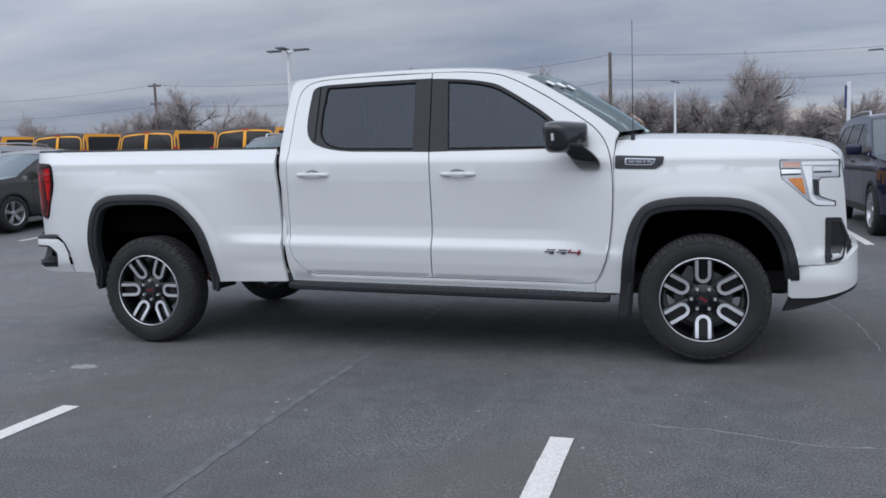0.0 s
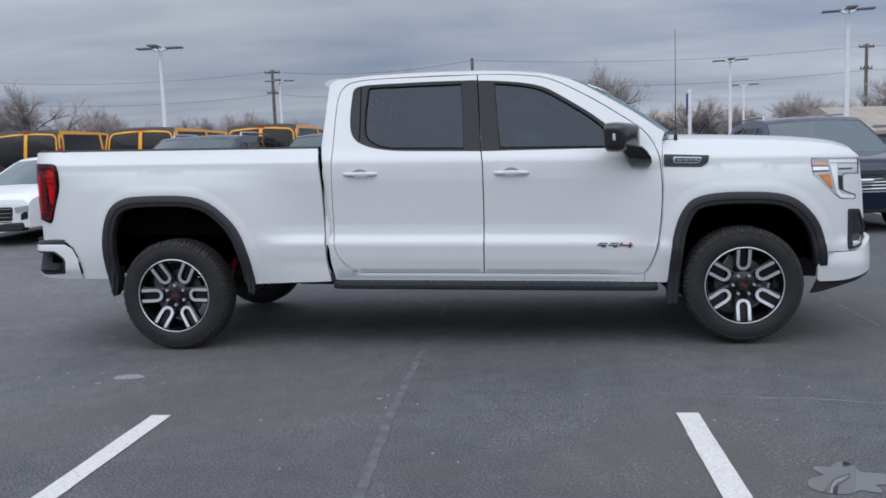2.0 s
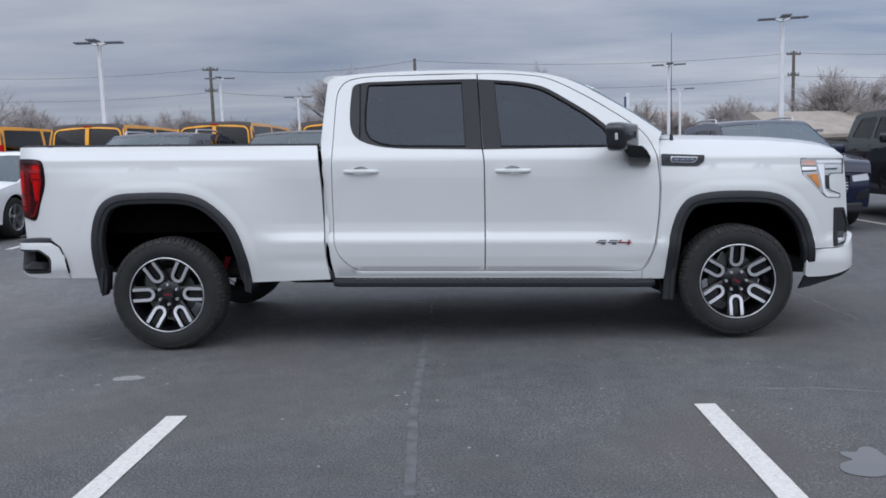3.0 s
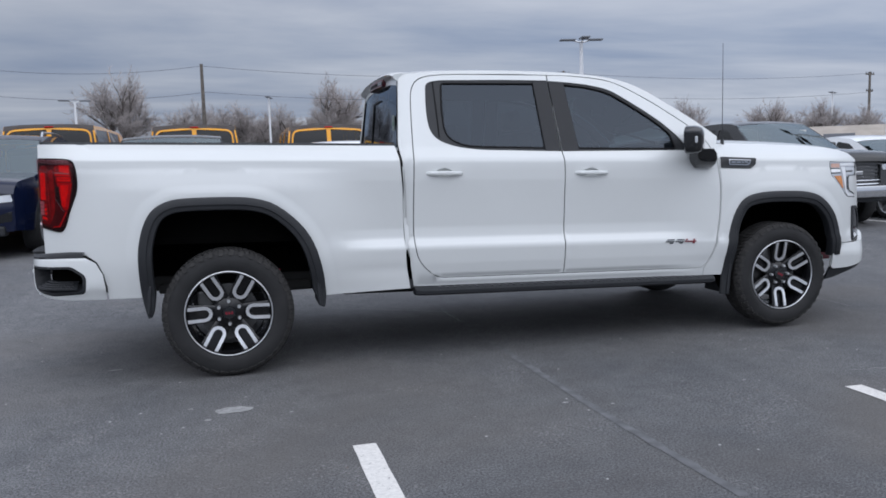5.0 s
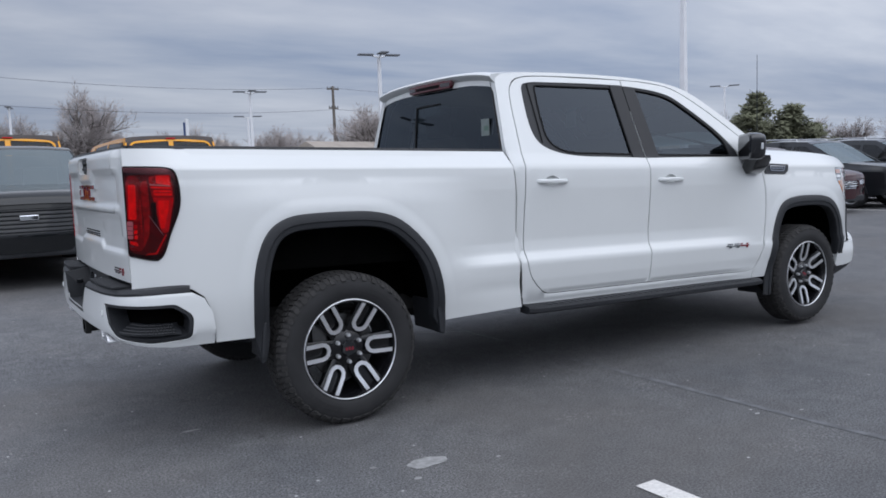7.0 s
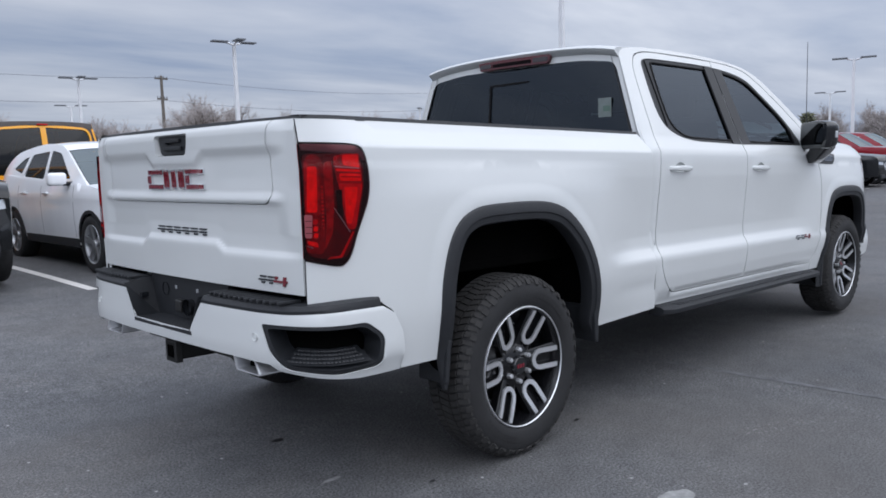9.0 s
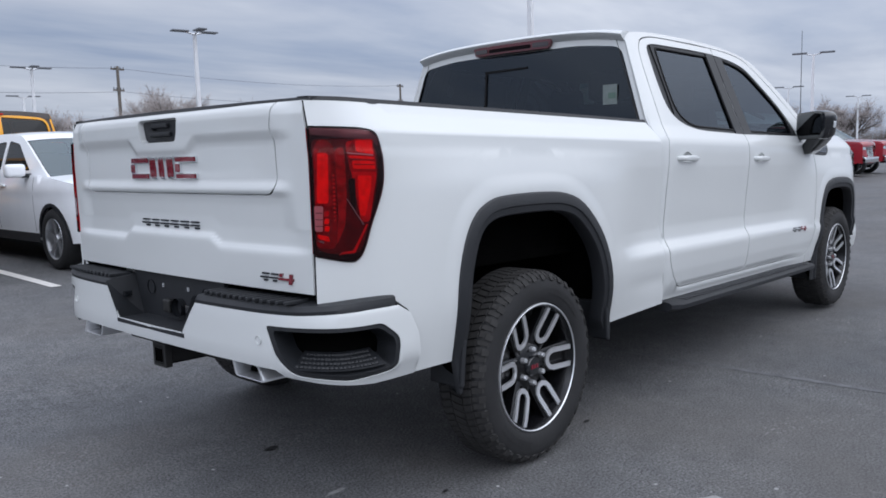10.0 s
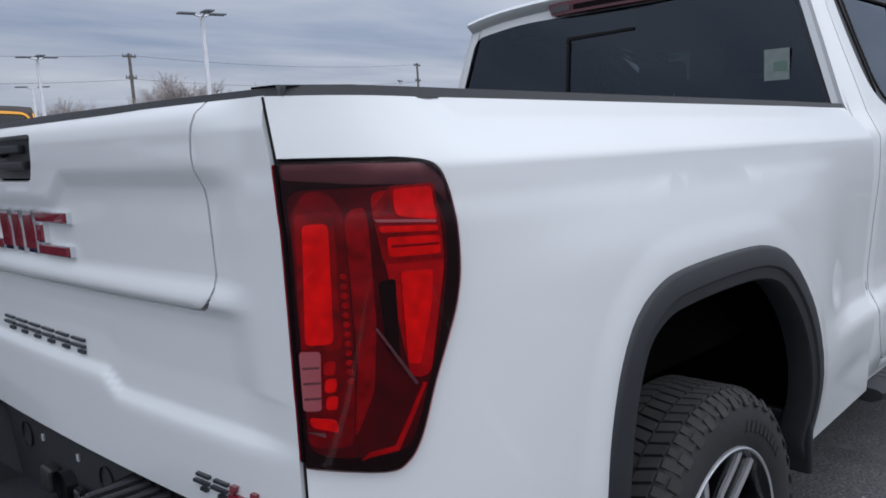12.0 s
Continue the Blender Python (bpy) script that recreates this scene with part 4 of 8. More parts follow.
DOORS = rounded([(1.243, 0.687), (1.347, 0.595), (3.335, 0.595), (3.377, 0.648), (3.430, 0.78), (3.457, 0.98), (3.467, 1.19), (3.453, 1.397), (3.410, 1.504), (3.343, 1.585), (3.214, 1.674), (3.034, 1.791), (2.848, 1.892), (2.748, 1.936), (2.652, 1.959), (2.456, 1.976),
                 (2.0, 1.978), (1.60, 1.968), (1.428, 1.960), (1.307, 1.936), (1.248, 1.868), (1.232, 1.76), (1.221, 1.56), (1.210, 1.33), (1.203, 1.1), (1.199, 0.90), (1.206, 0.77)], 0.05, 3)
CAB = [(1.172, 1.915), (1.150, 1.70), (1.130, 1.50), (1.134, 1.43), (1.150, 1.34), (1.158, 1.2), (1.161, 0.95), (1.166, 0.80), (1.174, 0.68), (1.186, 0.60), (1.196, 0.543), (3.343, 0.543), (3.343, 0.595), (3.380, 0.648), (3.4325, 0.78), (3.4595, 0.98), (3.4695, 1.19), (3.464, 1.37), (3.474, 1.50)] + spline(CAB_TOP, 3)[:-1]
both("cab_side", CAB, "door", WHITE, holes=[DOORS], step=0.04, thick=0.03)
REAR_WIN = rounded([(1.352, 1.900), (1.334, 1.72), (1.340, 1.585), (1.388, 1.512), (1.506, 1.468), (1.67, 1.447), (2.258, 1.439), (2.236, 1.937), (1.90, 1.934), (1.44, 1.920)], [0.04, 0.08, 0.06, 0.06, 0.08, 0.1, 0.0, 0.0, 0.1, 0.05], 5)
FRONT_WIN = rounded([(2.272, 1.439), (3.235, 1.449), (3.240, 1.475), (3.145, 1.580), (3.03, 1.678), (2.84, 1.800), (2.71, 1.876), (2.62, 1.900), (2.50, 1.918), (2.36, 1.929), (2.246, 1.934)], [0, 0.02, 0.02, 0.06, 0.1, 0.1, 0.06, 0.06, 0.1, 0.1, 0], 4)
REAR_GLASS = rounded([(1.462, 1.890), (1.446, 1.72), (1.448, 1.575), (1.482, 1.516), (1.586, 1.470), (2.148, 1.462), (2.130, 1.912), (1.478, 1.899)], [0.02, 0.03, 0.03, 0.05, 0.1, 0.01, 0.01, 0.02], 4)
FRONT_GLASS = rounded([(2.388, 1.461), (3.140, 1.459), (3.120, 1.562), (3.015, 1.656), (2.83, 1.776), (2.70, 1.852), (2.61, 1.878), (2.50, 1.897), (2.353, 1.909)], [0.01, 0.02, 0.03, 0.06, 0.1, 0.06, 0.06, 0.1, 0.01], 4)
for s in (-1, 1):
    for name, out, win, panes, gmat in (("rear_door", REAR_DOOR, REAR_WIN, [REAR_GLASS], TINT), ("front_door", FRONT_DOOR, FRONT_WIN, [FRONT_GLASS], TINT_LIGHT)):
        hx = 1.295 if name == "rear_door" else 2.344
        cup = rounded([(hx + 0.062, 1.272), (hx + 0.178, 1.272), (hx + 0.176, 1.312), (hx + 0.120, 1.330), (hx + 0.066, 1.312)], 0.022, 5)
        d = sheet(name, out, side("door")(s), WHITE, truck, holes=[win, cup], step=0.035, step_v=0.024, thick=0.025, flip=s > 0, m=RAKE)
        sheet("window_frame", win, side("door", -0.006)(s), PLASTIC, d, holes=panes, step=0.04, thick=0.02, flip=s > 0, m=RAKE, label="black window surround and pillar trim")
        for g in panes:
            pane = sheet("window_glass", g, side("door", -0.012)(s), gmat, d, step=0.06, thick=0.0, flip=s > 0, m=RAKE, label="dark tinted side window")
            loop = [side("door", -0.006)(s)(x, z) for x, z in dense(list(g) + [g[0]], 0.06)]
            part("window_seal", tube_bm(loop, [0.0065] * len(loop), 6), SEAL_GAP_BLACK, d, "black rubber window seal", m=RAKE)
        bar = [(2.146, 1.442), (2.257, 1.440), (2.255, 1.50), (2.2455, 1.70), (2.2355, 1.934), (2.127, 1.932)] if name == "rear_door" else [(2.2665, 1.440), (2.392, 1.442), (2.354, 1.926), (2.2425, 1.930), (2.2545, 1.70), (2.264, 1.50)]
        sheet("pillar_cover", bar, side("door", 0.002)(s), PILLAR, d, step=0.04, thick=0.012, flip=s > 0, m=RAKE, label="satin black pillar cover")
        if name == "rear_door":
            loop = [side("door", -0.003)(s)(1.408 - 0.03 * (z - 1.68) ** 2, z) for z in np.linspace(1.53, 1.905, 8)]
            part("window_seal", tube_bm(loop, [0.004] * len(loop), 6), SEAL_GAP_BLACK, d, "black rubber window seal", m=RAKE)
        sheet("door_trim", [(x, z) for x, z in out], side("door", -0.045)(s), CABIN, d, holes=[win], step=0.06, thick=0.0, flip=s < 0, m=RAKE)
        hz = 1.292
        bm = bmesh.new()
        rows = []
        for k in range(15):
            t = k / 14
            x = hx + 0.245 * t
            y = half_width(x, hz, "door") + 0.028 * math.sin(math.pi * t) ** 0.35
            h = 0.015 * (0.75 + 0.25 * math.sin(math.pi * t))
            rows.append([bm.verts.new((x, s * (y - 0.008 + 0.012 * math.cos(a)), hz + h * math.sin(a))) for a in np.linspace(0, 2 * math.pi, 9)[:-1]])
        for a, b2 in zip(rows, rows[1:]):
            for k in range(8):
                bm.faces.new((a[k], a[(k + 1) % 8], b2[(k + 1) % 8], b2[k]))
        bm.faces.new(rows[0]); bm.faces.new(rows[-1])
        part("door_handle", bm, WHITE, d, "body-coloured door handle", smooth=True, m=RAKE)

        def bowl(x, z, s=s, hx=hx):
            r = math.hypot((x - hx - 0.120) / 0.062, (z - 1.298) / 0.034)
            return (x, s * (half_width(x, z, "door") - 0.024 * max(0.0, 1 - r ** 2.5)), z)
        sheet("handle_cup", cup, bowl, WHITE, d, step=0.010, thick=0.0, flip=s > 0, m=RAKE)
        if name == "front_door":
            for poly, mt, dd in ((stroke_marks(3.018, 3.170, 0.784, 0.814, 2, 0.014), GREY_BADGE, 0.005), ([[(3.174, 0.794), (3.262, 0.794), (3.266, 0.803), (3.178, 0.803)], [(3.236, 0.782), (3.252, 0.782), (3.260, 0.816), (3.244, 0.816)], [(3.180, 0.806), (3.196, 0.806), (3.204, 0.816), (3.188, 0.816)]], RED_PAINT, 0.006)):
                for q in poly:
                    sheet("trim_badge", q, side("door", dd)(s), mt, d, step=0.05, thick=dd + 0.003, flip=s > 0, m=RAKE)

for s in (-1, 1):
    sheet("pillar_trim", CAB, side("door", -0.05)(s), CABIN, truck, holes=[DOORS], step=0.06, thick=0.0, flip=s < 0, m=RAKE)
edge = [(x, half_width(x, z) - 0.004, z) for x, z in spline(CAB_TOP, 3)]
roof_edge = [e for e in edge if e[0] < 2.90]
shield_edge = [e for e in edge if e[0] > 2.80]
strip("roof", roof_edge, WHITE, truck, crown=0.050, nv=18, m=RAKE, power=2.6)
strip("windshield", [(x + 0.01, w - 0.02, z - 0.004) for x, w, z in shield_edge], CLEAR, truck, "clear windshield with a white price sticker", crown=0.035, bulge=0.12, nv=16, m=RAKE)
# windshield sticker, plain white marks
def shield_fn(u, v):
    """Point on the windshield: u along its edge, v across (-1 to 1)."""
    xs = [e[0] for e in shield_edge][::-1]
    w, z = np.interp(u, xs, [e[1] for e in shield_edge][::-1]), np.interp(u, xs, [e[2] for e in shield_edge][::-1])
    q = 1 - v * v
    return (u + 0.016 + 0.12 * q, v * (w - 0.02), z + 0.004 + 0.035 * q)


for u, v in ((2.97, -0.93), (3.00, -0.80), (3.03, -0.67)):
    sheet("sticker", [(u, v), (u + 0.05, v), (u + 0.05, v + 0.08), (u, v + 0.08)], shield_fn, PAPER, truck, step=0.05, thick=0.0, m=RAKE, label="white windshield sticker mark")

# cab back with the sliding window
def back_fn(out=0.0):
    return lambda y, z: (1.128 + 0.10 * max(0.0, z - 1.48) + 0.012 * (y / 0.9) ** 4 - out, y, z)


cab_back = [(half_width(1.15, z) - 0.003, z) for z in (0.56, 0.80, 1.0, 1.30, 1.40, 1.46, 1.58, 1.69, 1.80, 1.89)] + [(0.695, 1.932), (0.4, 1.962), (0, 1.968)]
cab_back = [(-y, z) for y, z in cab_back][:-1] + cab_back[::-1]
BACK_WIN = rounded([(-0.843, 1.465), (0.843, 1.465), (0.705, 1.882), (0.45, 1.914), (-0.45, 1.914), (-0.705, 1.882)], [0.03, 0.03, 0.05, 0.1, 0.1, 0.05], 4)
sheet("cab_back", cab_back, back_fn(), WHITE, truck, holes=[BACK_WIN], step=0.05, thick=0.03, flip=True, m=RAKE)
sheet("back_trim", cab_back, back_fn(-0.05), CABIN, truck, holes=[BACK_WIN], step=0.08, thick=0.0, flip=False, m=RAKE)
sheet("rear_window", BACK_WIN, back_fn(-0.004), TINT_BACK, truck, step=0.08, thick=0.0, flip=True, m=RAKE, label="dark tinted rear window with slider")
sheet("slider_frame", [(0.190, 1.468), (0.190, 1.815), (-0.105, 1.821), (-0.105, 1.831), (0.203, 1.827), (0.203, 1.468)], back_fn(0.004), SEAL_GAP_BLACK, truck, step=0.05, thick=0.008, flip=True, m=RAKE, label="black sliding window frame")
bm = bmesh.new()
ys = np.linspace(-0.725, 0.725, 24)
rr = []
for y in ys:
    zt = 1.972 + 0.038 * (1 - (abs(y) / 0.78) ** 2.6)
    dz = -0.02 * (abs(y) / 0.76) ** 6
    rr.append([bm.verts.new((xx, y, zt + zz + dz)) for xx, zz in ((1.30, -0.002), (1.20, -0.002), (1.15, -0.010), (1.136, -0.024), (1.144, -0.036), (1.172, -0.056), (1.24, -0.07), (1.30, -0.03))])
for a, b2 in zip(rr, rr[1:]):
    for k in range(8):
        bm.faces.new((a[k], a[(k + 1) % 8], b2[(k + 1) % 8], b2[k]))
bm.faces.new(rr[0]); bm.faces.new(rr[-1])
part("roof_spoiler", bm, WHITE, truck, smooth=True, m=RAKE)
stop = sheet("stop_lamp", rounded([(-0.285, 1.968), (-0.265, 1.918), (0.265, 1.918), (0.285, 1.968)], 0.012, 3), lambda y, z: (1.128 + 0.02 * (y / 0.28) ** 2 - 0.15 * (1.94 - z) * 0.4, y, z), LENS_STOP, truck, step=0.05, thick=0.05, flip=True, m=RAKE,
             label="long dark red high-mounted stop lamp")
sheet("stop_lens", rounded([(-0.15, 1.950), (-0.15, 1.930), (0.15, 1.930), (0.15, 1.950)], 0.004, 2), lambda y, z: (1.124 + 0.02 * (y / 0.28) ** 2, y, z), LENS_DARK, stop, step=0.05, thick=0.01, flip=True, m=RAKE)
for y in (-0.215, 0.215):
    sheet("cargo_lens", rounded([(y - 0.05, 1.955), (y - 0.05, 1.930), (y + 0.05, 1.930), (y + 0.05, 1.955)], 0.006, 2), lambda y, z: (1.124 + 0.02 * (y / 0.28) ** 2, y, z), LENS_SMOKE, stop, step=0.05, thick=0.01, flip=True, m=RAKE)
# near-black strip set in the cab gap to stand for its shade
for s in (-1, 1):
    bm = bmesh.new()
    rings = [[bm.verts.new((gx + dx, s * (min(half_width(1.13, z, "bed"), half_width(1.17, z)) - dy), z)) for dx, dy in ((-0.022, 0.024), (0.0, 0.013), (0.022, 0.024))] for gx, z in [(float(np.interp(z, (0.55, 0.66, 0.80, 1.0, 1.2, 1.36, 1.44), (1.178, 1.162, 1.151, 1.146, 1.144, 1.134, 1.126))), z) for z in np.linspace(0.55, 1.44, 46)]]
    for a, b in zip(rings, rings[1:]):
        for k in range(2):
            bm.faces.new((a[k], a[k + 1], b[k + 1], b[k]))
    part("gap_shade", bm, LINER_SHADE, truck, m=RAKE)
for s in (-1, 1):
    part("gap_cover", box_bm(1.168, s * 0.918, 0.560, 0.050, 0.02, 0.062, 0.006), PLASTIC, truck, m=RAKE)

# fenders, hood, front end
FENDER = ([(3.347, 0.543), (3.347, 0.595), (3.384, 0.648), (3.4355, 0.78), (3.4625, 0.98), (3.4725, 1.19), (3.468, 1.37), (3.480, 1.495), (3.60, 1.503), (3.9, 1.498), (4.2, 1.488), (4.42, 1.474), (4.58, 1.456), (4.69, 1.428), (4.750, 1.380), (4.775, 1.20),
           (4.790, 1.02), (4.797, 0.90), (4.790, 0.752), (4.508, 0.752)] + [p for p in FRONT_ARCH if p[1] > 0.760][::-1] + [(3.502, 0.58), (3.498, 0.543)])
HEAD = rounded([(4.411, 1.366), (4.748, 1.363), (4.749, 1.259), (4.640, 1.257), (4.626, 1.240), (4.630, 1.152), (4.726, 1.121), (4.724, 1.092), (4.613, 1.096), (4.575, 1.118), (4.419, 1.258)], [0.012, 0.008, 0.008, 0.010, 0.008, 0.02, 0.008, 0.008, 0.02, 0.02, 0.015], 4)
FOG = rounded([(4.671, 1.028), (4.758, 1.026), (4.808, 0.905), (4.770, 0.778), (4.672, 0.757)], 0.012, 3)
FENDER = [p for i, p in enumerate(FENDER) if i == 0 or p != FENDER[i - 1]]
BADGE = rounded([(3.476, 1.402), (3.768, 1.392), (3.758, 1.345), (3.718, 1.318), (3.476, 1.322)], 0.01, 3)
for s in (-1, 1):
    f = sheet("front_fender", FENDER, side("fender")(s), WHITE, truck, holes=[HEAD], step=0.024, step_v=0.016, thick=0.03, rows=arch_rows(FRONT_ARCH), keep=away(FRONT_ARCH), flip=s > 0, m=RAKE)
    b = sheet("fender_badge", BADGE, side("fender", 0.008)(s), PLASTIC, f, step=0.05, thick=0.012, flip=s > 0, m=RAKE, label="dark fender vent trim with chrome plate")
    ring = rounded([(3.535, 1.385), (3.720, 1.380), (3.710, 1.352), (3.690, 1.338), (3.535, 1.342)], 0.008, 3)
    hole = rounded([(3.547, 1.377), (3.707, 1.372), (3.697, 1.355), (3.683, 1.347), (3.547, 1.350)], 0.006, 3)
    sheet("badge_rim", ring, side("fender", 0.013)(s), DARK_CHROME, b, holes=[hole], step=0.05, thick=0.006, flip=s > 0, m=RAKE)
    for q in block_marks(3.557, 3.695, 1.355, 1.370, (1, 1, 0.5, 0.8), 0.006):
        sheet("badge_mark", q, side("fender", 0.011)(s), DARK_CHROME, b, step=0.05, thick=0.004, flip=s > 0, m=RAKE)
    h = sheet("headlight", HEAD, side("fender", -0.006)(s), LAMP_GLASS, truck, step=0.04, thick=0.02, flip=s > 0, m=RAKE, label="clear headlight with amber corner and white light blade")
    for name, pts, mt, o in (("amber_lens", [(4.456, 1.257), (4.536, 1.260), (4.556, 1.162), (4.545, 1.166)], LENS_AMBER, 0.004),
                             ("light_blade", [(4.534, 1.328), (4.589, 1.327), (4.590, 1.164), (4.618, 1.130), (4.720, 1.114), (4.718, 1.097), (4.612, 1.103), (4.582, 1.130), (4.560, 1.231)], BLADE, 0.010),
                             ("marker_lens", [(4.432, 1.350), (4.525, 1.350), (4.523, 1.320), (4.432, 1.321)], LENS_SALMON, 0.004), ("dark_bar", [(4.420, 1.317), (4.528, 1.315), (4.528, 1.309), (4.420, 1.310)], PLASTIC_GLOSS, 0.005),
                             ("chrome_bar", [(4.422, 1.308), (4.527, 1.307), (4.527, 1.286), (4.422, 1.284)], BLADE, 0.006), ("dark_bar", [(4.420, 1.281), (4.530, 1.284), (4.530, 1.278), (4.422, 1.275)], PLASTIC_GLOSS, 0.005),
                             ("chrome_bar", [(4.534, 1.352), (4.738, 1.352), (4.738, 1.332), (4.534, 1.334)], BLADE, 0.005), ("inner_lens", [(4.598, 1.319), (4.736, 1.319), (4.737, 1.268), (4.598, 1.266)], LAMP_CLEAR, 0.004),
                             ("dark_bar", [(4.600, 1.297), (4.700, 1.299), (4.700, 1.288), (4.600, 1.286)], STEEL, 0.006), ("dark_bar", [(4.596, 1.250), (4.622, 1.250), (4.624, 1.152), (4.604, 1.162)], PLASTIC_GLOSS, 0.005)):
        sheet(name, rounded(pts, 0.003, 2), side("fender", -0.006 + o)(s), mt, h, step=0.05, thick=o + 0.004, flip=s > 0, m=RAKE)
    loop = [side("fender", -0.003)(s)(x, z) for x, z in list(HEAD) + [HEAD[0]]]
    part("headlight_seal", tube_bm(loop, [0.0035] * len(loop), 6), SEAL_GAP_BLACK, h, m=RAKE)
    bezel = sheet("fog_bezel", FOG, side("fender", 0.004)(s), PLASTIC_GLOSS, truck, step=0.04, thick=0.02, flip=s > 0, m=RAKE, label="gloss black fog lamp bezel")
    sheet("bezel_frame", FOG, side("fender", 0.010)(s), PLASTIC, bezel, holes=[rounded([(4.700, 1.004), (4.752, 1.003), (4.792, 0.902), (4.764, 0.795), (4.700, 0.776)], 0.01, 3)], step=0.04, thick=0.012, flip=s > 0, m=RAKE)
    sheet("fog_lens", rounded([(4.702, 0.790), (4.755, 0.806), (4.788, 0.868), (4.784, 0.838), (4.762, 0.792), (4.708, 0.776)], 0.003, 2), side("fender", 0.009)(s), LAMP_CLEAR, bezel, step=0.04, thick=0.006, flip=s > 0, m=RAKE)
    part("tow_hook", box_bm(4.80, s * 0.45, 0.60, 0.10, 0.04, 0.08, 0.02), RED_PAINT, truck, m=RAKE)

hood_edge = []
for x, z in spline([(3.46, 1.502), (3.60, 1.503), (3.9, 1.498), (4.2, 1.488), (4.42, 1.474), (4.58, 1.456), (4.69, 1.428), (4.750, 1.380), (4.765, 1.30)], 3):
    hood_edge.append((x, half_width(min(x, 4.752), z, "fender") - 0.003, z))
strip("hood", hood_edge, WHITE, truck, crown=0.045, bulge=0.07, nv=18, m=RAKE, power=3.0)
part("cowl", box_bm(3.52, 0, 1.475, 0.22, 1.60, 0.05, 0.01), PLASTIC, truck, "black cowl panel", m=RAKE)
for y in (-0.55, 0.1):
    part("wiper", tube_bm([(3.55, y, 1.53), (3.46, y + 0.25, 1.60), (3.40, y + 0.5, 1.66)], [0.012, 0.008, 0.006], 6), PLASTIC, truck, m=RAKE)


def nose_fn(y, z):
    return (4.86 - 0.14 * (abs(y) / 0.85) ** 2.2 - 0.10 * max(0, z - 1.2) / 0.15 * (z > 1.2) * 0.5, y, z)


sheet("front_panel", [(-0.83, 0.78), (0.83, 0.78), (0.82, 1.34), (-0.82, 1.34)], nose_fn, WHITE, truck, holes=[rounded([(-0.60, 0.80), (0.60, 0.80), (0.62, 1.30), (-0.62, 1.30)], 0.04)], step=0.06, thick=0.04, m=RAKE)
grille = sheet("grille", rounded([(-0.60, 0.80), (0.60, 0.80), (0.62, 1.30), (-0.62, 1.30)], 0.04), lambda y, z: (nose_fn(y, z)[0] - 0.04, y, z), PLASTIC_GLOSS, truck, step=0.08, thick=0.01, m=RAKE, label="gloss black radiator grille")
for k in range(5):
    part("grille_bar", box_bm(4.765, 0, 0.86 + 0.09 * k, 0.03, 1.04, 0.03, 0.008), PLASTIC, grille, m=RAKE)


def front_bump(out=0.0):
    def fn(s, z):
        # s runs along the bumper from its middle
        a = abs(s)
        if a < 0.62:
            x, y = 4.945 - 0.06 * (a / 0.62) ** 2, a
        elif a < 1.05:
            t = (a - 0.62) / 0.43
            ang = t * math.pi / 2
            x, y = 4.66 + 0.225 * math.cos(ang), 0.62 + 0.33 * math.sin(ang)
        else:
            x, y = 4.66 - (a - 1.05), 0.95 + 0.01 * (a - 1.05)
        k = 1 - 0.02 * abs(z - 0.67) / 0.1
        return (x, math.copysign(y * k + out, s), z)
    return fn


BUMP_EDGE = [(0.62, 0.660)] + spline([(0.72, 0.640), (0.85, 0.610), (0.99, 0.580), (1.10, 0.557), (1.225, 0.550)], 3) + [(1.243, 0.565), (1.245, 0.725), (1.235, 0.740)] + spline([(1.15, 0.745), (1.03, 0.752), (0.93, 0.764), (0.85, 0.802), (0.76, 0.832), (0.62, 0.845)], 3)
sheet("front_bumper", BUMP_EDGE + [(-s, z) for s, z in BUMP_EDGE[::-1]], front_bump(), WHITE, truck, step=0.05, thick=0.03, m=RAKE, label="white front bumper cap")
sheet("front_valance", [(-1.235, 0.555), (-1.10, 0.562), (-0.85, 0.615), (-0.62, 0.665), (0.62, 0.665), (0.85, 0.615), (1.10, 0.562), (1.235, 0.555), (1.225, 0.462), (1.16, 0.478), (1.04, 0.530), (0.90, 0.575), (0.70, 0.612), (-0.70, 0.612), (-0.90, 0.575), (-1.04, 0.530), (-1.16, 0.478), (-1.225, 0.462)], lambda s, z: tuple(Vector(front_bump(-0.02)(s, z)) - Vector((0.5 * max(0.0, 0.552 - z), 0, 0))), PLASTIC, truck, step=0.06, thick=0.02, m=RAKE, label="black front valance")

# mirrors, turned back a little
MIRROR_FACE = [(-0.172, -0.096), (0.128, -0.094), (0.145, 0.080), (0.08, 0.100), (-0.166, 0.094)]


def mirror_at(s):
    return RAKE @ Matrix.Translation((3.205, s * 1.085, 1.515)) @ pose(0, 0, 0, 0, 0, s * 36)


def mirror_shell(s):
    """Rounded shell, flat toward the driver and drawn in toward the front."""
    bm = bmesh.new()
    rings = []
    for x, k in ((-0.072, 0.90), (-0.067, 0.97), (-0.055, 1.0), (-0.01, 1.0), (0.018, 0.95), (0.036, 0.85), (0.048, 0.66), (0.052, 0.40)):
        o = rounded(MIRROR_FACE, [0.03, 0.05, 0.04, 0.06, 0.03], 4)
        rings.append([bm.verts.new((x, s * u * k, v * k)) for u, v in o])
    for a, b in zip(rings, rings[1:]):
        for k in range(len(a)):
            bm.faces.new((a[k], a[(k + 1) % len(a)], b[(k + 1) % len(a)], b[k]))
    bm.faces.new(rings[0]); bm.faces.new(rings[-1])
    return bm


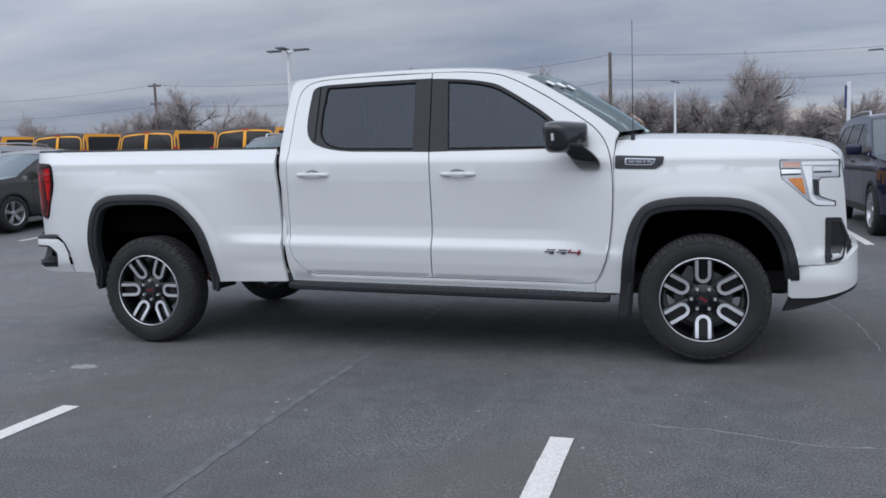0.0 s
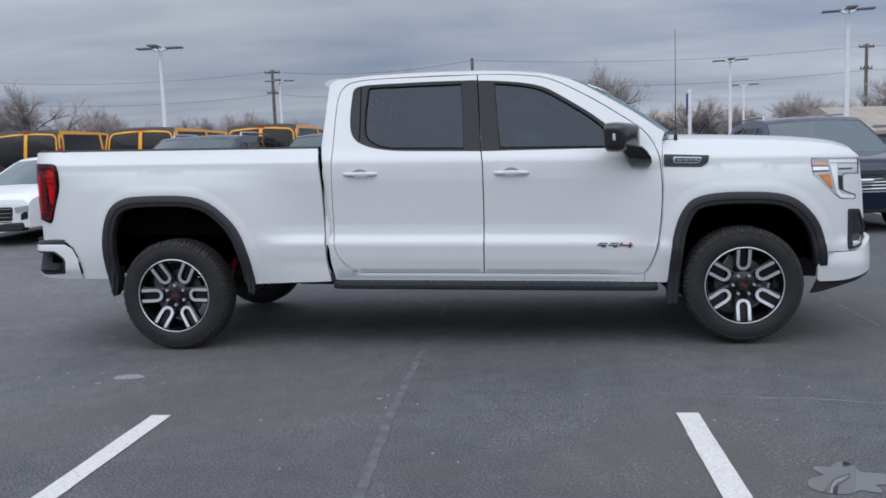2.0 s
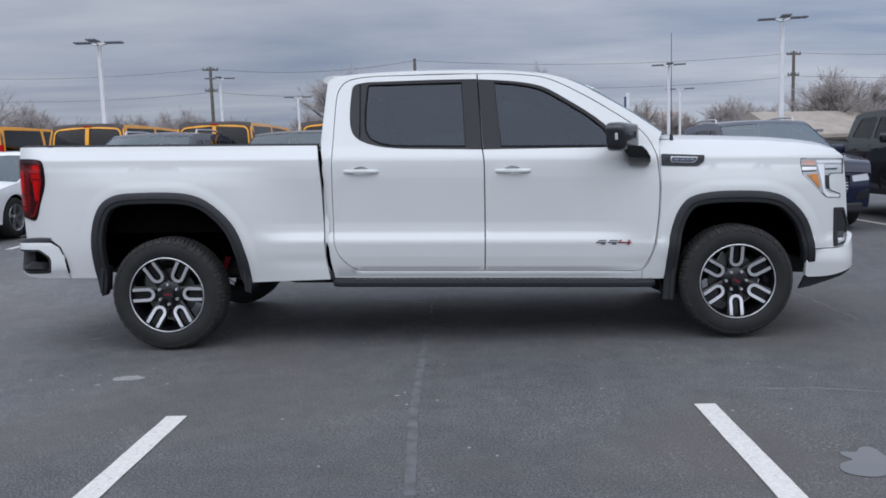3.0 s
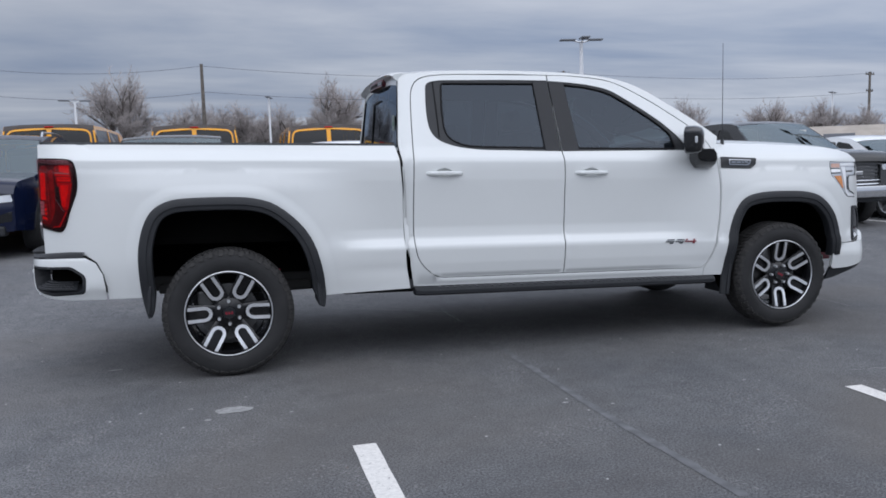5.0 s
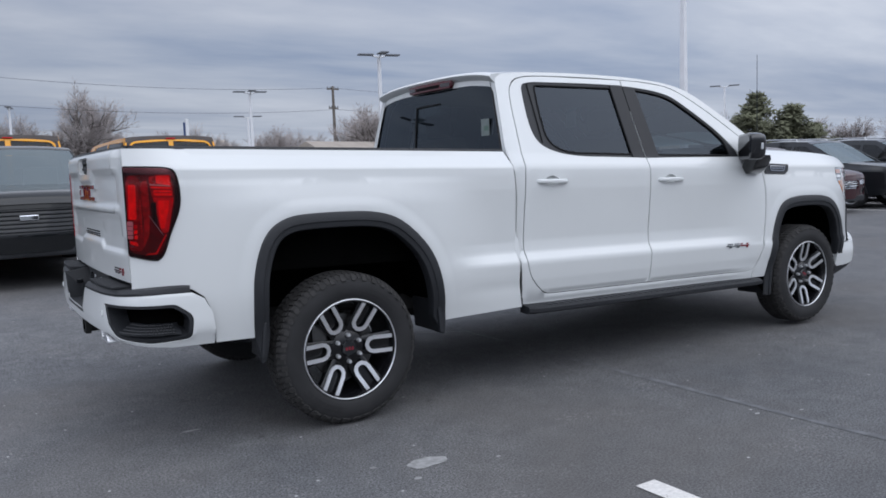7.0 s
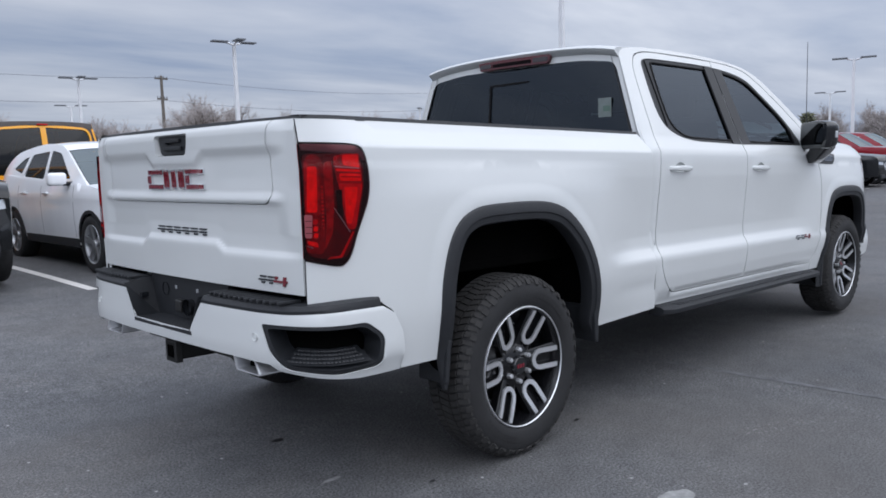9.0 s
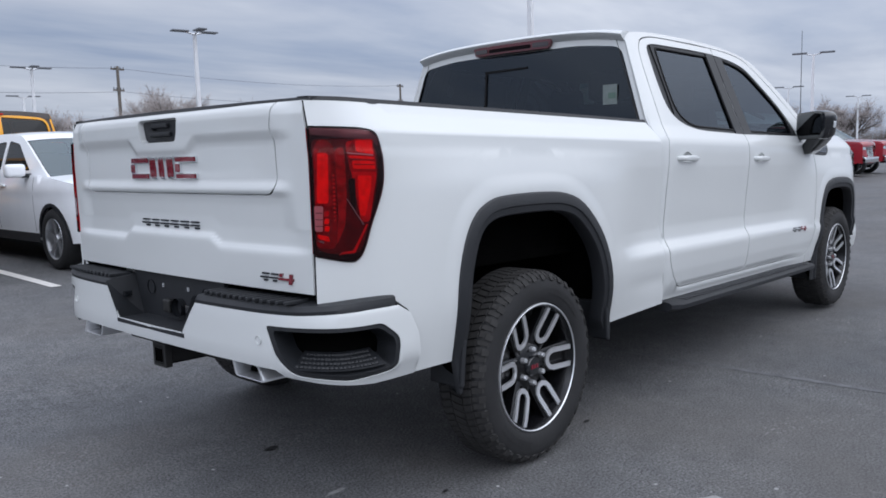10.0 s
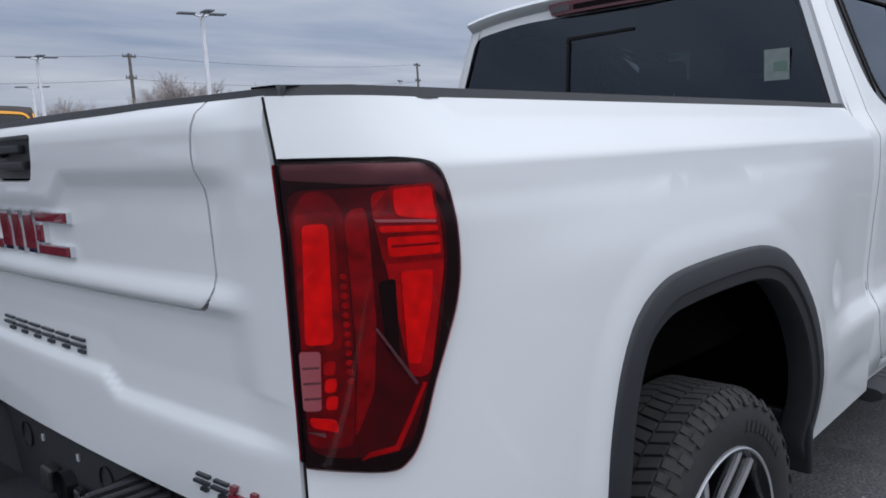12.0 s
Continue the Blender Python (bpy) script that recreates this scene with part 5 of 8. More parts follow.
def mirror_pane(s):
    bm = bmesh.new()
    o = rounded([(u * 0.84, v * 0.82) for u, v in MIRROR_FACE], [0.04, 0.05, 0.05, 0.08, 0.04], 4)
    a = [bm.verts.new((-0.0765, s * u, v)) for u, v in o]
    b = [bm.verts.new((-0.070, s * u, v)) for u, v in o]
    bm.faces.new(a); bm.faces.new(b)
    for k in range(len(a)):
        bm.faces.new((a[k], a[(k + 1) % len(a)], b[(k + 1) % len(a)], b[k]))
    return bm


for s in (-1, 1):
    mirror = part("door_mirror", mirror_shell(s), PLASTIC_GLOSS, truck, "gloss black door mirror", smooth=True, m=mirror_at(s))
    bm = bmesh.new()
    rings = []
    for z, cx, cy, hx, hy in ((1.455, 3.245, 1.085, 0.070, 0.055), (1.425, 3.272, 1.060, 0.078, 0.062), (1.385, 3.300, 1.020, 0.082, 0.060), (1.350, 3.315, 0.990, 0.078, 0.050), (1.322, 3.322, 0.975, 0.060, 0.030)):
        o = rounded([(-hx, -hy), (hx, -hy), (hx, hy), (-hx, hy)], 0.02, 3)
        rings.append([bm.verts.new((cx + u, s * (cy + v), z)) for u, v in o])
    for a, b in zip(rings, rings[1:]):
        for k in range(len(a)):
            bm.faces.new((a[k], a[(k + 1) % len(a)], b[(k + 1) % len(a)], b[k]))
    bm.faces.new(rings[0]); bm.faces.new(rings[-1])
    part("mirror_foot", bm, PLASTIC_GLOSS, mirror, smooth=True, m=RAKE)
    part("mirror_glass", mirror_pane(s), MIRROR_GLASS, mirror, m=mirror_at(s))
    part("turn_lens", box_bm(0.008, s * 0.130, 0.0, 0.018, 0.02, 0.045, 0.005), LAMP_CLEAR, mirror, m=mirror_at(s))

# whip aerial on the fender
aer = part("aerial", tube_bm([(3.575, -0.83, 1.50), (3.575, -0.83, 2.225)], [0.003, 0.0018], 6), PLASTIC, truck, "black whip aerial", m=RAKE)
part("aerial_base", lathe([(0.0, 0.05), (0.010, 0.05), (0.016, 0.0)], 12, "z"), PLASTIC, aer, m=RAKE @ Matrix.Translation((3.575, -0.83, 1.485)))

# running boards
for s in (-1, 1):
    bm = bmesh.new()
    prof = [(0.895, 0.542), (1.005, 0.534), (1.030, 0.524), (1.028, 0.502), (0.98, 0.486), (0.895, 0.492)]
    rows = []
    for x, k in ((1.195, 0.70), (1.25, 1.0), (1.9, 1.0), (2.6, 1.0), (3.30, 1.0), (3.395, 0.9), (3.43, 0.62)):
        rows.append([bm.verts.new((x, s * (0.895 + (y - 0.895) * k), z)) for y, z in prof])
    for a, b2 in zip(rows, rows[1:]):
        for k in range(6):
            bm.faces.new((a[k], a[(k + 1) % 6], b2[(k + 1) % 6], b2[k]))
    bm.faces.new(rows[0]); bm.faces.new(rows[-1])
    board = part("running_board", bm, PLASTIC, truck, "black running board with step grooves", smooth=True, m=RAKE)
    bm = bmesh.new()
    for k in range(38):
        box_bm(1.36 + 0.052 * k, s * 0.958, 0.5385, 0.020, 0.085, 0.006, 0.002, bm, 1)
    part("tread_rib", bm, TREAD_GREY, board, "grey ribbed step tread", m=RAKE)
    for x in (1.6, 2.4, 3.1):
        part("board_bracket", box_bm(x, s * 0.82, 0.515, 0.06, 0.2, 0.04, 0.008), UNDERBODY, board, m=RAKE)

# chassis
# unseen parts, added to block daylight under the pickup
part("unseen_skid_plate", box_bm(3.6, 0, 0.50, 1.5, 1.10, 0.05, 0.02), UNDERBODY, truck, m=RAKE)
part("unseen_gearbox", box_bm(2.6, 0, 0.52, 1.1, 0.60, 0.22, 0.06), UNDERBODY, truck, m=RAKE)
part("unseen_exhaust_pipe", tube_bm([(3.0, -0.35, 0.52), (1.2, -0.35, 0.52), (0.5, -0.30, 0.60), (-0.95, -0.52, 0.60)], 0.045, 10), UNDERBODY, truck, smooth=True, m=RAKE)
part("unseen_silencer", box_bm(1.15, -0.32, 0.53, 0.85, 0.36, 0.20, 0.07), UNDERBODY, truck, smooth=True, m=RAKE)
part("unseen_drive_shaft", tube_bm([(2.1, 0, 0.52), (0.15, 0, 0.45)], 0.05, 12), UNDERBODY, truck, smooth=True, m=RAKE)
bm = bmesh.new()
for s in (-1, 1):
    box_bm(1.9, s * 0.46, 0.60, 5.6, 0.08, 0.16, 0.01, bm)
part("frame_rail", bm, UNDERBODY, truck, m=RAKE)
part("cab_floor", box_bm(2.35, 0, 0.60, 2.3, 1.82, 0.08), UNDERBODY, truck, m=RAKE)
# unseen pan and second spare, added to darken the ground below
part("shade_pan", box_bm(2.2, 0, 0.50, 2.5, 1.30, 0.05, 0.02), UNDERBODY, truck, m=RAKE)
part("added_spare_wheel", lathe([(0.0, -0.10), (0.26, -0.10), (0.36, -0.07), (0.38, 0.0), (0.36, 0.07), (0.26, 0.10), (0.0, 0.10)], 32, "z"), UNDERBODY, truck, smooth=True, m=RAKE @ Matrix.Translation((-0.55, 0.0, 0.58)))
part("fuel_tank", box_bm(1.6, 0.1, 0.54, 1.0, 0.6, 0.20, 0.05), UNDERBODY, truck, m=RAKE)
part("rear_axle", tube_bm([(0, -0.75, 0.42), (0, -0.2, 0.42), (0, 0, 0.42), (0, 0.2, 0.42), (0, 0.75, 0.42)], [0.045, 0.05, 0.15, 0.05, 0.045], 12), UNDERBODY, truck)
part("front_axle", tube_bm([(WB, -0.75, 0.42), (WB, 0.75, 0.42)], 0.04, 10), UNDERBODY, truck)
part("engine_sump", box_bm(4.1, 0, 0.62, 0.9, 0.7, 0.30, 0.05), UNDERBODY, truck, m=RAKE)
part("spare_tyre", lathe([(0.17, 0.10), (0.40, 0.09), (0.41, 0), (0.40, -0.09), (0.17, -0.10)], 32, "z"), RUBBER, truck, m=Matrix.Translation((-0.60, 0, 0.70)))
for s in (-1, 1):
    part("leaf_spring", box_bm(0.05, s * 0.50, 0.53, 1.0, 0.07, 0.06, 0.01), UNDERBODY, truck, m=RAKE)
    part("shock_absorber", tube_bm([(0.27, s * 0.60, 0.45), (0.33, s * 0.58, 0.62)], 0.022, 10), RED_PAINT, truck, "red shock absorber")
    part("coil_strut", tube_bm([(WB, s * 0.58, 0.5), (WB - 0.02, s * 0.54, 1.02)], 0.04, 12), LINER_SHADE, truck)

# cabin
part("dashboard", box_bm(3.30, 0, 1.34, 0.36, 1.60, 0.22, 0.06), CABIN, truck, smooth=True, m=RAKE)
bm = lathe([(0.170, -0.014), (0.188, 0), (0.170, 0.014), (0.156, 0), (0.170, -0.014)], 28, "z")
part("steering_wheel", bm, CABIN, truck, smooth=True, m=RAKE @ Matrix.Translation((3.02, 0.42, 1.38)) @ pose(0, 0, 0, 0, -68, 0))
for x, ys in ((2.72, (-0.42, 0.42)), (1.85, (-0.45, 0.45))):
    for y in ys:
        part("seat_cushion", box_bm(x, y, 0.98, 0.52, 0.56, 0.18, 0.06), CABIN, truck, smooth=True, m=RAKE)
        bm = box_bm(0, 0, 0, 0.16, 0.54, 0.66, 0.06)
        bm.transform(Matrix.Translation((x - 0.28, y, 1.30)) @ pose(0, 0, 0, 0, -12, 0))
        part("seat_back", bm, CABIN, truck, smooth=True, m=RAKE)
        part("headrest", box_bm(x - 0.36, y, 1.72, 0.10, 0.26, 0.17, 0.045, seg=3), CABIN, truck, smooth=True, m=RAKE)
part("rear_bench_wall", box_bm(1.30, 0, 1.05, 0.05, 1.7, 0.75), CABIN, truck, m=RAKE)
part("headliner", box_bm(2.05, 0, 1.915, 1.6, 1.30, 0.02), CABIN, truck, m=RAKE)
part("rear_view_mirror", box_bm(2.98, 0.0, 1.78, 0.03, 0.24, 0.07, 0.015), CABIN, truck, m=RAKE)
st = part("window_sheet", box_bm(1.1445, -0.655, 1.634, 0.003, 0.085, 0.105, 0.001), STICKER, truck, "pale printed label on the rear window", m=RAKE)
part("sheet_print", box_bm(1.1425, -0.668, 1.628, 0.002, 0.045, 0.030), GREEN_INK, st, m=RAKE)
st = part("window_sheet", box_bm(3.00, 0.65, 1.83, 0.004, 0.14, 0.15), THIN_PAPER, truck, "printed paper sheet hung at the windshield", m=RAKE)


# wheels
def spoke_outline(half, r0, r1, w):
    """A U that opens to the rim: outer contour then inner contour."""
    out = [(r1, half), (r0 + half, half)] + [(r0 + half - half * math.sin(a), half * math.cos(a)) for a in np.linspace(0, math.pi, 7)[1:-1]] + [(r0 + half, -half), (r1, -half)]
    hi = half - w
    inn = [(r1, -hi), (r0 + half, -hi)] + [(r0 + half - (hi) * math.sin(a), -hi * math.cos(a)) for a in np.linspace(0, math.pi, 7)[1:-1]] + [(r0 + half, hi), (r1, hi)]
    return out + inn


def rim_face(r):
    return -0.062 - 0.050 * (r / 0.25) ** 2 + 0.012 * (r / 0.25) ** 6


def build_wheel():
    w = new("wheel")
    w.parent = truck
    w["label"] = "all-terrain tyre on a black wheel with machined spokes"
    tw = 0.138
    prof = [(0.278, -0.105), (0.288, -0.113), (0.309, -0.120), (0.335, -0.123), (0.365, -0.120), (0.388, -0.111), (0.402, -0.097), (0.408, -0.08), (0.410, -0.05), (0.411, 0), (0.410, 0.05), (0.408, 0.078), (0.402, 0.096), (0.388, 0.110), (0.335, 0.120), (0.288, 0.112), (0.278, 0.105)]
    tyre = part("tyre", lathe(prof, 72), RUBBER, w, smooth=True)
    tyre["label"] = "black all-terrain tyre"
    # tread blocks
    verts, faces = [], []

    def block(a0, a1, y0, y1, r, low, skew):
        k = len(verts)
        for rr in (low, r):
            for a, y in ((a0, y0), (a1, y0), (a1 + skew, y1), (a0 + skew, y1)):
                drop = 0.0 if abs(y) < 0.078 else 0.034 * ((abs(y) - 0.078) / 0.045) ** 1.6
                q = rr - drop
                verts.append((q * math.cos(a), y, q * math.sin(a)))
        for f in ((4, 5, 6, 7), (0, 1, 5, 4), (1, 2, 6, 5), (2, 3, 7, 6), (3, 0, 4, 7)):
            faces.append(tuple(k + i for i in f))
    n = 78
    for k in range(n):
        a = 2 * math.pi * k / n
        p = 2 * math.pi / n
        jit = 0.10 * p * math.sin(k * 2.7)
        block(a + jit, a + 0.66 * p, -0.114, -0.080, 0.4145, 0.398, 0.05 * p)
        block(a + 0.5 * p + jit, a + 1.16 * p, 0.080, 0.112, 0.4145, 0.398, 0.05 * p)
        block(a + 0.15 * p, a + 0.90 * p, -0.074, -0.034, 0.419, 0.404, 0.35 * p)
        block(a + 0.55 * p, a + 1.32 * p, -0.027, 0.024, 0.419, 0.404, -0.3 * p)
        block(a + 0.05 * p, a + 0.80 * p, 0.031, 0.074, 0.419, 0.404, 0.35 * p)
        # shoulder lugs run down the sidewall
        if k % 2 == 0:
            q = len(verts)
            for r, y in ((0.402, -0.102), (0.378, -0.119)):
                for aa in (a + 0.1 * p, a + 0.9 * p):
                    for o in (0.0, 0.003):
                        verts.append(((r + o) * math.cos(aa), y - o, (r + o) * math.sin(aa)))
            faces.append((q + 1, q + 3, q + 7, q + 5)); faces.append((q, q + 1, q + 5, q + 4)); faces.append((q + 2, q + 6, q + 7, q + 3)); faces.append((q + 4, q + 5, q + 7, q + 6))
    link_mesh("tread", verts, faces, RUBBER_DUST, tyre, smooth=False)["kind"] = "stuff"
    # raised plain marks round the sidewall
    verts, faces = [], []
    for c0, cnt in ((0.6, 9), (0.6 + math.pi, 9)):
        for k in range(cnt):
            a = c0 + 0.085 * k
            q = len(verts)
            for r in (0.318, 0.345):
                for aa in (a, a + 0.055):
                    verts.append((r * math.cos(aa), -0.1245, r * math.sin(aa)))
            faces.append((q, q + 1, q + 3, q + 2))
    link_mesh("sidewall_mark", verts, faces, RUBBER, tyre, smooth=False)["kind"] = "stuff"
    part("rim", lathe([(0.262, -0.108), (0.252, -0.112), (0.246, -0.100), (0.236, -0.060), (0.225, 0.0), (0.225, 0.10), (0.262, 0.108)], 64), RIM_BLACK, w, "gloss black rim barrel", smooth=True)
    part("rim_lip", lathe([(0.264, -0.106), (0.262, -0.113), (0.259, -0.1145), (0.256, -0.112), (0.254, -0.104)], 72), MACHINED, w, smooth=True)
    # black centre and six spokes
    part("wheel_centre", lathe([(0.0, -0.070), (0.085, -0.066), (0.098, -0.055), (0.10, 0.0)], 36), RIM_BLACK, w, "gloss black wheel centre", smooth=True)
    for k in range(6):
        a = k * math.pi / 3
        hub = bmesh.new()
        rows = []
        for r, hw in ((0.06, 0.045), (0.10, 0.050), (0.16, 0.056), (0.21, 0.060), (0.250, 0.066)):
            y = rim_face(r) + 0.005
            rows.append([hub.verts.new((r * math.cos(a) - t * math.sin(a), yy, r * math.sin(a) + t * math.cos(a))) for t, yy in ((-hw, y + 0.045), (-hw, y + 0.006), (-hw + 0.012, y), (-hw * 0.5, y), (-hw * 0.38, y + 0.022), (hw * 0.38, y + 0.022), (hw * 0.5, y), (hw - 0.012, y), (hw, y + 0.006), (hw, y + 0.045))])
        for p, q in zip(rows, rows[1:]):
            for j in range(9):
                hub.faces.new((p[j], p[j + 1], q[j + 1], q[j]))
        part("spoke", hub, RIM_BLACK, w, smooth=True)
    for k in range(6):
        a = k * math.pi / 3
        sp = spoke_outline(0.0475, 0.098, 0.251, 0.0205)

        def fn(u, v, a=a):
            r = math.hypot(u, v)
            return (u * math.cos(a) - v * math.sin(a), rim_face(r) - 0.002, u * math.sin(a) + v * math.cos(a))
        sheet("spoke_face", sp, fn, MACHINED, w, step=0.03, thick=0.008)
        b = a + math.pi / 6
        c = Vector((0.070 * math.cos(b), -0.075, 0.070 * math.sin(b)))
        part("lug_nut", lathe([(0.0, -0.016), (0.009, -0.016), (0.011, -0.010), (0.012, 0.008)], 6), MACHINED, w, m=Matrix.Translation(c))
    part("centre_cap", lathe([(0.0, -0.088), (0.036, -0.087), (0.041, -0.080), (0.043, -0.06)], 28), PLASTIC_GLOSS, w, smooth=True)
    bm = bmesh.new()
    for dx in (-0.017, 0.0, 0.017):
        box_bm(dx, -0.0885, 0, 0.012, 0.002, 0.017, 0.0, bm)
    part("cap_mark", bm, RED_PAINT, w)
    part("brake_disc", lathe([(0.06, -0.01), (0.175, -0.01), (0.175, 0.015), (0.06, 0.015)], 40), STEEL, w)
    part("brake_caliper", box_bm(-0.14, 0.0, 0.06, 0.09, 0.08, 0.16, 0.015), STEEL, w)
    for child in w.children:
        if child is not tyre:
            child.matrix_basis = Matrix.Diagonal((1.06, 1, 1.06, 1))
    return w


wheel = build_wheel()
SIZE = Matrix.Diagonal((0.962, 1, 0.962, 1))
wheel.matrix_basis = pose(0, -0.877, TYRE_R, 0, 0, 0) @ SIZE
for x, y, turn, spin in ((WB, -0.877, 0, 30), (0, 0.877, 180, 20), (WB, 0.877, 180, 10)):
    c = copy_thing(wheel, Matrix.Translation((x, y, TYRE_R)) @ pose(0, 0, 0, 0, 0, turn) @ pose(0, 0, 0, 0, spin, 0) @ SIZE)


# ---- ground ----
def ground_z(x, y):
    """The lot rises gently behind the pickup, more so toward its rear."""
    k = max(0.0, min(2.4, 1 - x / 10.5))
    t = max(0.0, y - 1.5) / 5.0
    return 0.18 * (1 - math.exp(-t ** 1.5)) * k


def asphalt_material():
    m = bpy.data.materials.new("asphalt")
    m.use_nodes = True
    nt = m.node_tree
    p = nt.nodes["Principled BSDF"]
    n, l = nt.nodes.new, nt.links.new
    geo = n("ShaderNodeNewGeometry")

    def noise_tex(scale, detail=6, rough=0.6, dist=0.0):
        t = n("ShaderNodeTexNoise")
        t.inputs["Scale"].default_value, t.inputs["Detail"].default_value = scale, detail
        t.inputs["Roughness"].default_value, t.inputs["Distortion"].default_value = rough, dist
        l(geo.outputs["Position"], t.inputs["Vector"])
        return t

    def ramp(src, a, ca, b, cb):
        r = n("ShaderNodeValToRGB")
        r.color_ramp.elements[0].position, r.color_ramp.elements[0].color = a, (*ca, 1)
        r.color_ramp.elements[1].position, r.color_ramp.elements[1].color = b, (*cb, 1)
        l(src, r.inputs[0])
        return r

    def mixc(kind, fac, a, b):
        x = n("ShaderNodeMix")
        x.data_type, x.blend_type = "RGBA", kind
        x.inputs[0].default_value = fac
        l(a, x.inputs[6]); l(b, x.inputs[7])
        return x
    base = ramp(noise_tex(0.45, 7, 0.62, 0.6).outputs["Fac"], 0.32, (0.070, 0.072, 0.077), 0.70, (0.116, 0.116, 0.117))
    fine = ramp(noise_tex(95, 3, 0.85).outputs["Fac"], 0.36, (0.06, 0.06, 0.065), 0.66, (2.1, 2.1, 2.1))
    mid = ramp(noise_tex(6, 7, 0.72).outputs["Fac"], 0.3, (0.78, 0.78, 0.79), 0.7, (1.22, 1.22, 1.21))
    c1 = mixc("MULTIPLY", 0.9, base.outputs[0], fine.outputs[0])
    c2 = mixc("MULTIPLY", 1.0, c1.outputs[2], mid.outputs[0])
    # pale scuffs and grit
    sc = ramp(noise_tex(3.2, 9, 0.72, 1.5).outputs["Fac"], 0.635, (0, 0, 0), 0.72, (1, 1, 1))
    gr = ramp(noise_tex(48, 2, 0.5).outputs["Fac"], 0.705, (0, 0, 0), 0.75, (1, 1, 1))
    pale = n("ShaderNodeRGB"); pale.outputs[0].default_value = (0.16, 0.162, 0.165, 1)
    c3 = n("ShaderNodeMix"); c3.data_type = "RGBA"
    f1 = n("ShaderNodeMath"); f1.operation = "MULTIPLY"; f1.inputs[1].default_value = 0.55
    l(sc.outputs[0], f1.inputs[0]); l(f1.outputs[0], c3.inputs[0]); l(c2.outputs[2], c3.inputs[6]); l(pale.outputs[0], c3.inputs[7])
    c4 = n("ShaderNodeMix"); c4.data_type = "RGBA"
    f2 = n("ShaderNodeMath"); f2.operation = "MULTIPLY"; f2.inputs[1].default_value = 0.55
    l(gr.outputs[0], f2.inputs[0]); l(f2.outputs[0], c4.inputs[0]); l(c3.outputs[2], c4.inputs[6]); l(pale.outputs[0], c4.inputs[7])
    # faint brown silt in broad drifts
    silt = ramp(noise_tex(0.33, 5, 0.6, 0.8).outputs["Fac"], 0.48, (0, 0, 0), 0.70, (1, 1, 1))
    brown = n("ShaderNodeRGB"); brown.outputs[0].default_value = (0.094, 0.085, 0.078, 1)
    c5 = n("ShaderNodeMix"); c5.data_type = "RGBA"
    f3 = n("ShaderNodeMath"); f3.operation = "MULTIPLY"; f3.inputs[1].default_value = 0.62
    # the silt has settled round the low spot with the puddle
    off = n("ShaderNodeVectorMath"); off.operation = "DISTANCE"; off.inputs[1].default_value = (3.35, -3.05, 0)
    l(geo.outputs["Position"], off.inputs[0])
    wob = n("ShaderNodeMath"); wob.operation = "MULTIPLY_ADD"; wob.inputs[1].default_value = 1.6
    l(noise_tex(1.4, 6, 0.65).outputs["Fac"], wob.inputs[0]); l(off.outputs["Value"], wob.inputs[2])
    low = n("ShaderNodeMapRange")
    low.inputs["From Min"].default_value, low.inputs["From Max"].default_value = 1.75, 1.05
    l(wob.outputs[0], low.inputs[0])
    both_silt = n("ShaderNodeMath"); both_silt.operation = "MAXIMUM"
    l(silt.outputs[0], both_silt.inputs[0]); l(low.outputs[0], both_silt.inputs[1])
    l(both_silt.outputs[0], f3.inputs[0]); l(f3.outputs[0], c5.inputs[0]); l(c4.outputs[2], c5.inputs[6]); l(brown.outputs[0], c5.inputs[7])
    # clusters of pale and rusty stone chips where the binder has worn off
    chip = ramp(noise_tex(62, 1, 0.5).outputs["Fac"], 0.56, (0, 0, 0), 0.63, (1, 1, 1))
    worn = ramp(noise_tex(1.5, 6, 0.7, 0.8).outputs["Fac"], 0.49, (0, 0, 0), 0.63, (1, 1, 1))
    f4 = n("ShaderNodeMath"); f4.operation = "MULTIPLY"
    l(chip.outputs[0], f4.inputs[0]); l(worn.outputs[0], f4.inputs[1])
    f5 = n("ShaderNodeMath"); f5.operation = "MULTIPLY"; f5.inputs[1].default_value = 0.6
    l(f4.outputs[0], f5.inputs[0])
    stone = ramp(noise_tex(31, 1, 0.5).outputs["Fac"], 0.40, (0.12, 0.088, 0.075), 0.56, (0.23, 0.226, 0.222))
    c6 = n("ShaderNodeMix"); c6.data_type = "RGBA"
    l(f5.outputs[0], c6.inputs[0]); l(c5.outputs[2], c6.inputs[6]); l(stone.outputs[0], c6.inputs[7])
    # sparse white grit lying on the surface
    vor = n("ShaderNodeTexVoronoi"); vor.inputs["Scale"].default_value = 6.5
    l(geo.outputs["Position"], vor.inputs["Vector"])
    spot = ramp(vor.outputs["Distance"], 0.030, (1, 1, 1), 0.060, (0, 0, 0))
    few = n("ShaderNodeSeparateColor"); l(vor.outputs["Color"], few.inputs[0])
    some = n("ShaderNodeMath"); some.operation = "GREATER_THAN"; some.inputs[1].default_value = 0.45
    l(few.outputs[0], some.inputs[0])
    f6 = n("ShaderNodeMath"); f6.operation = "MULTIPLY"
    l(spot.outputs[0], f6.inputs[0]); l(some.outputs[0], f6.inputs[1])
    grit = n("ShaderNodeRGB"); grit.outputs[0].default_value = (0.40, 0.40, 0.39, 1)
    c8 = n("ShaderNodeMix"); c8.data_type = "RGBA"
    l(f6.outputs[0], c8.inputs[0]); l(c6.outputs[2], c8.inputs[6]); l(grit.outputs[0], c8.inputs[7])
    # paler towards the pickup's rear and beyond, with a wavering edge
    xyz = n("ShaderNodeSeparateXYZ"); l(geo.outputs["Position"], xyz.inputs[0])
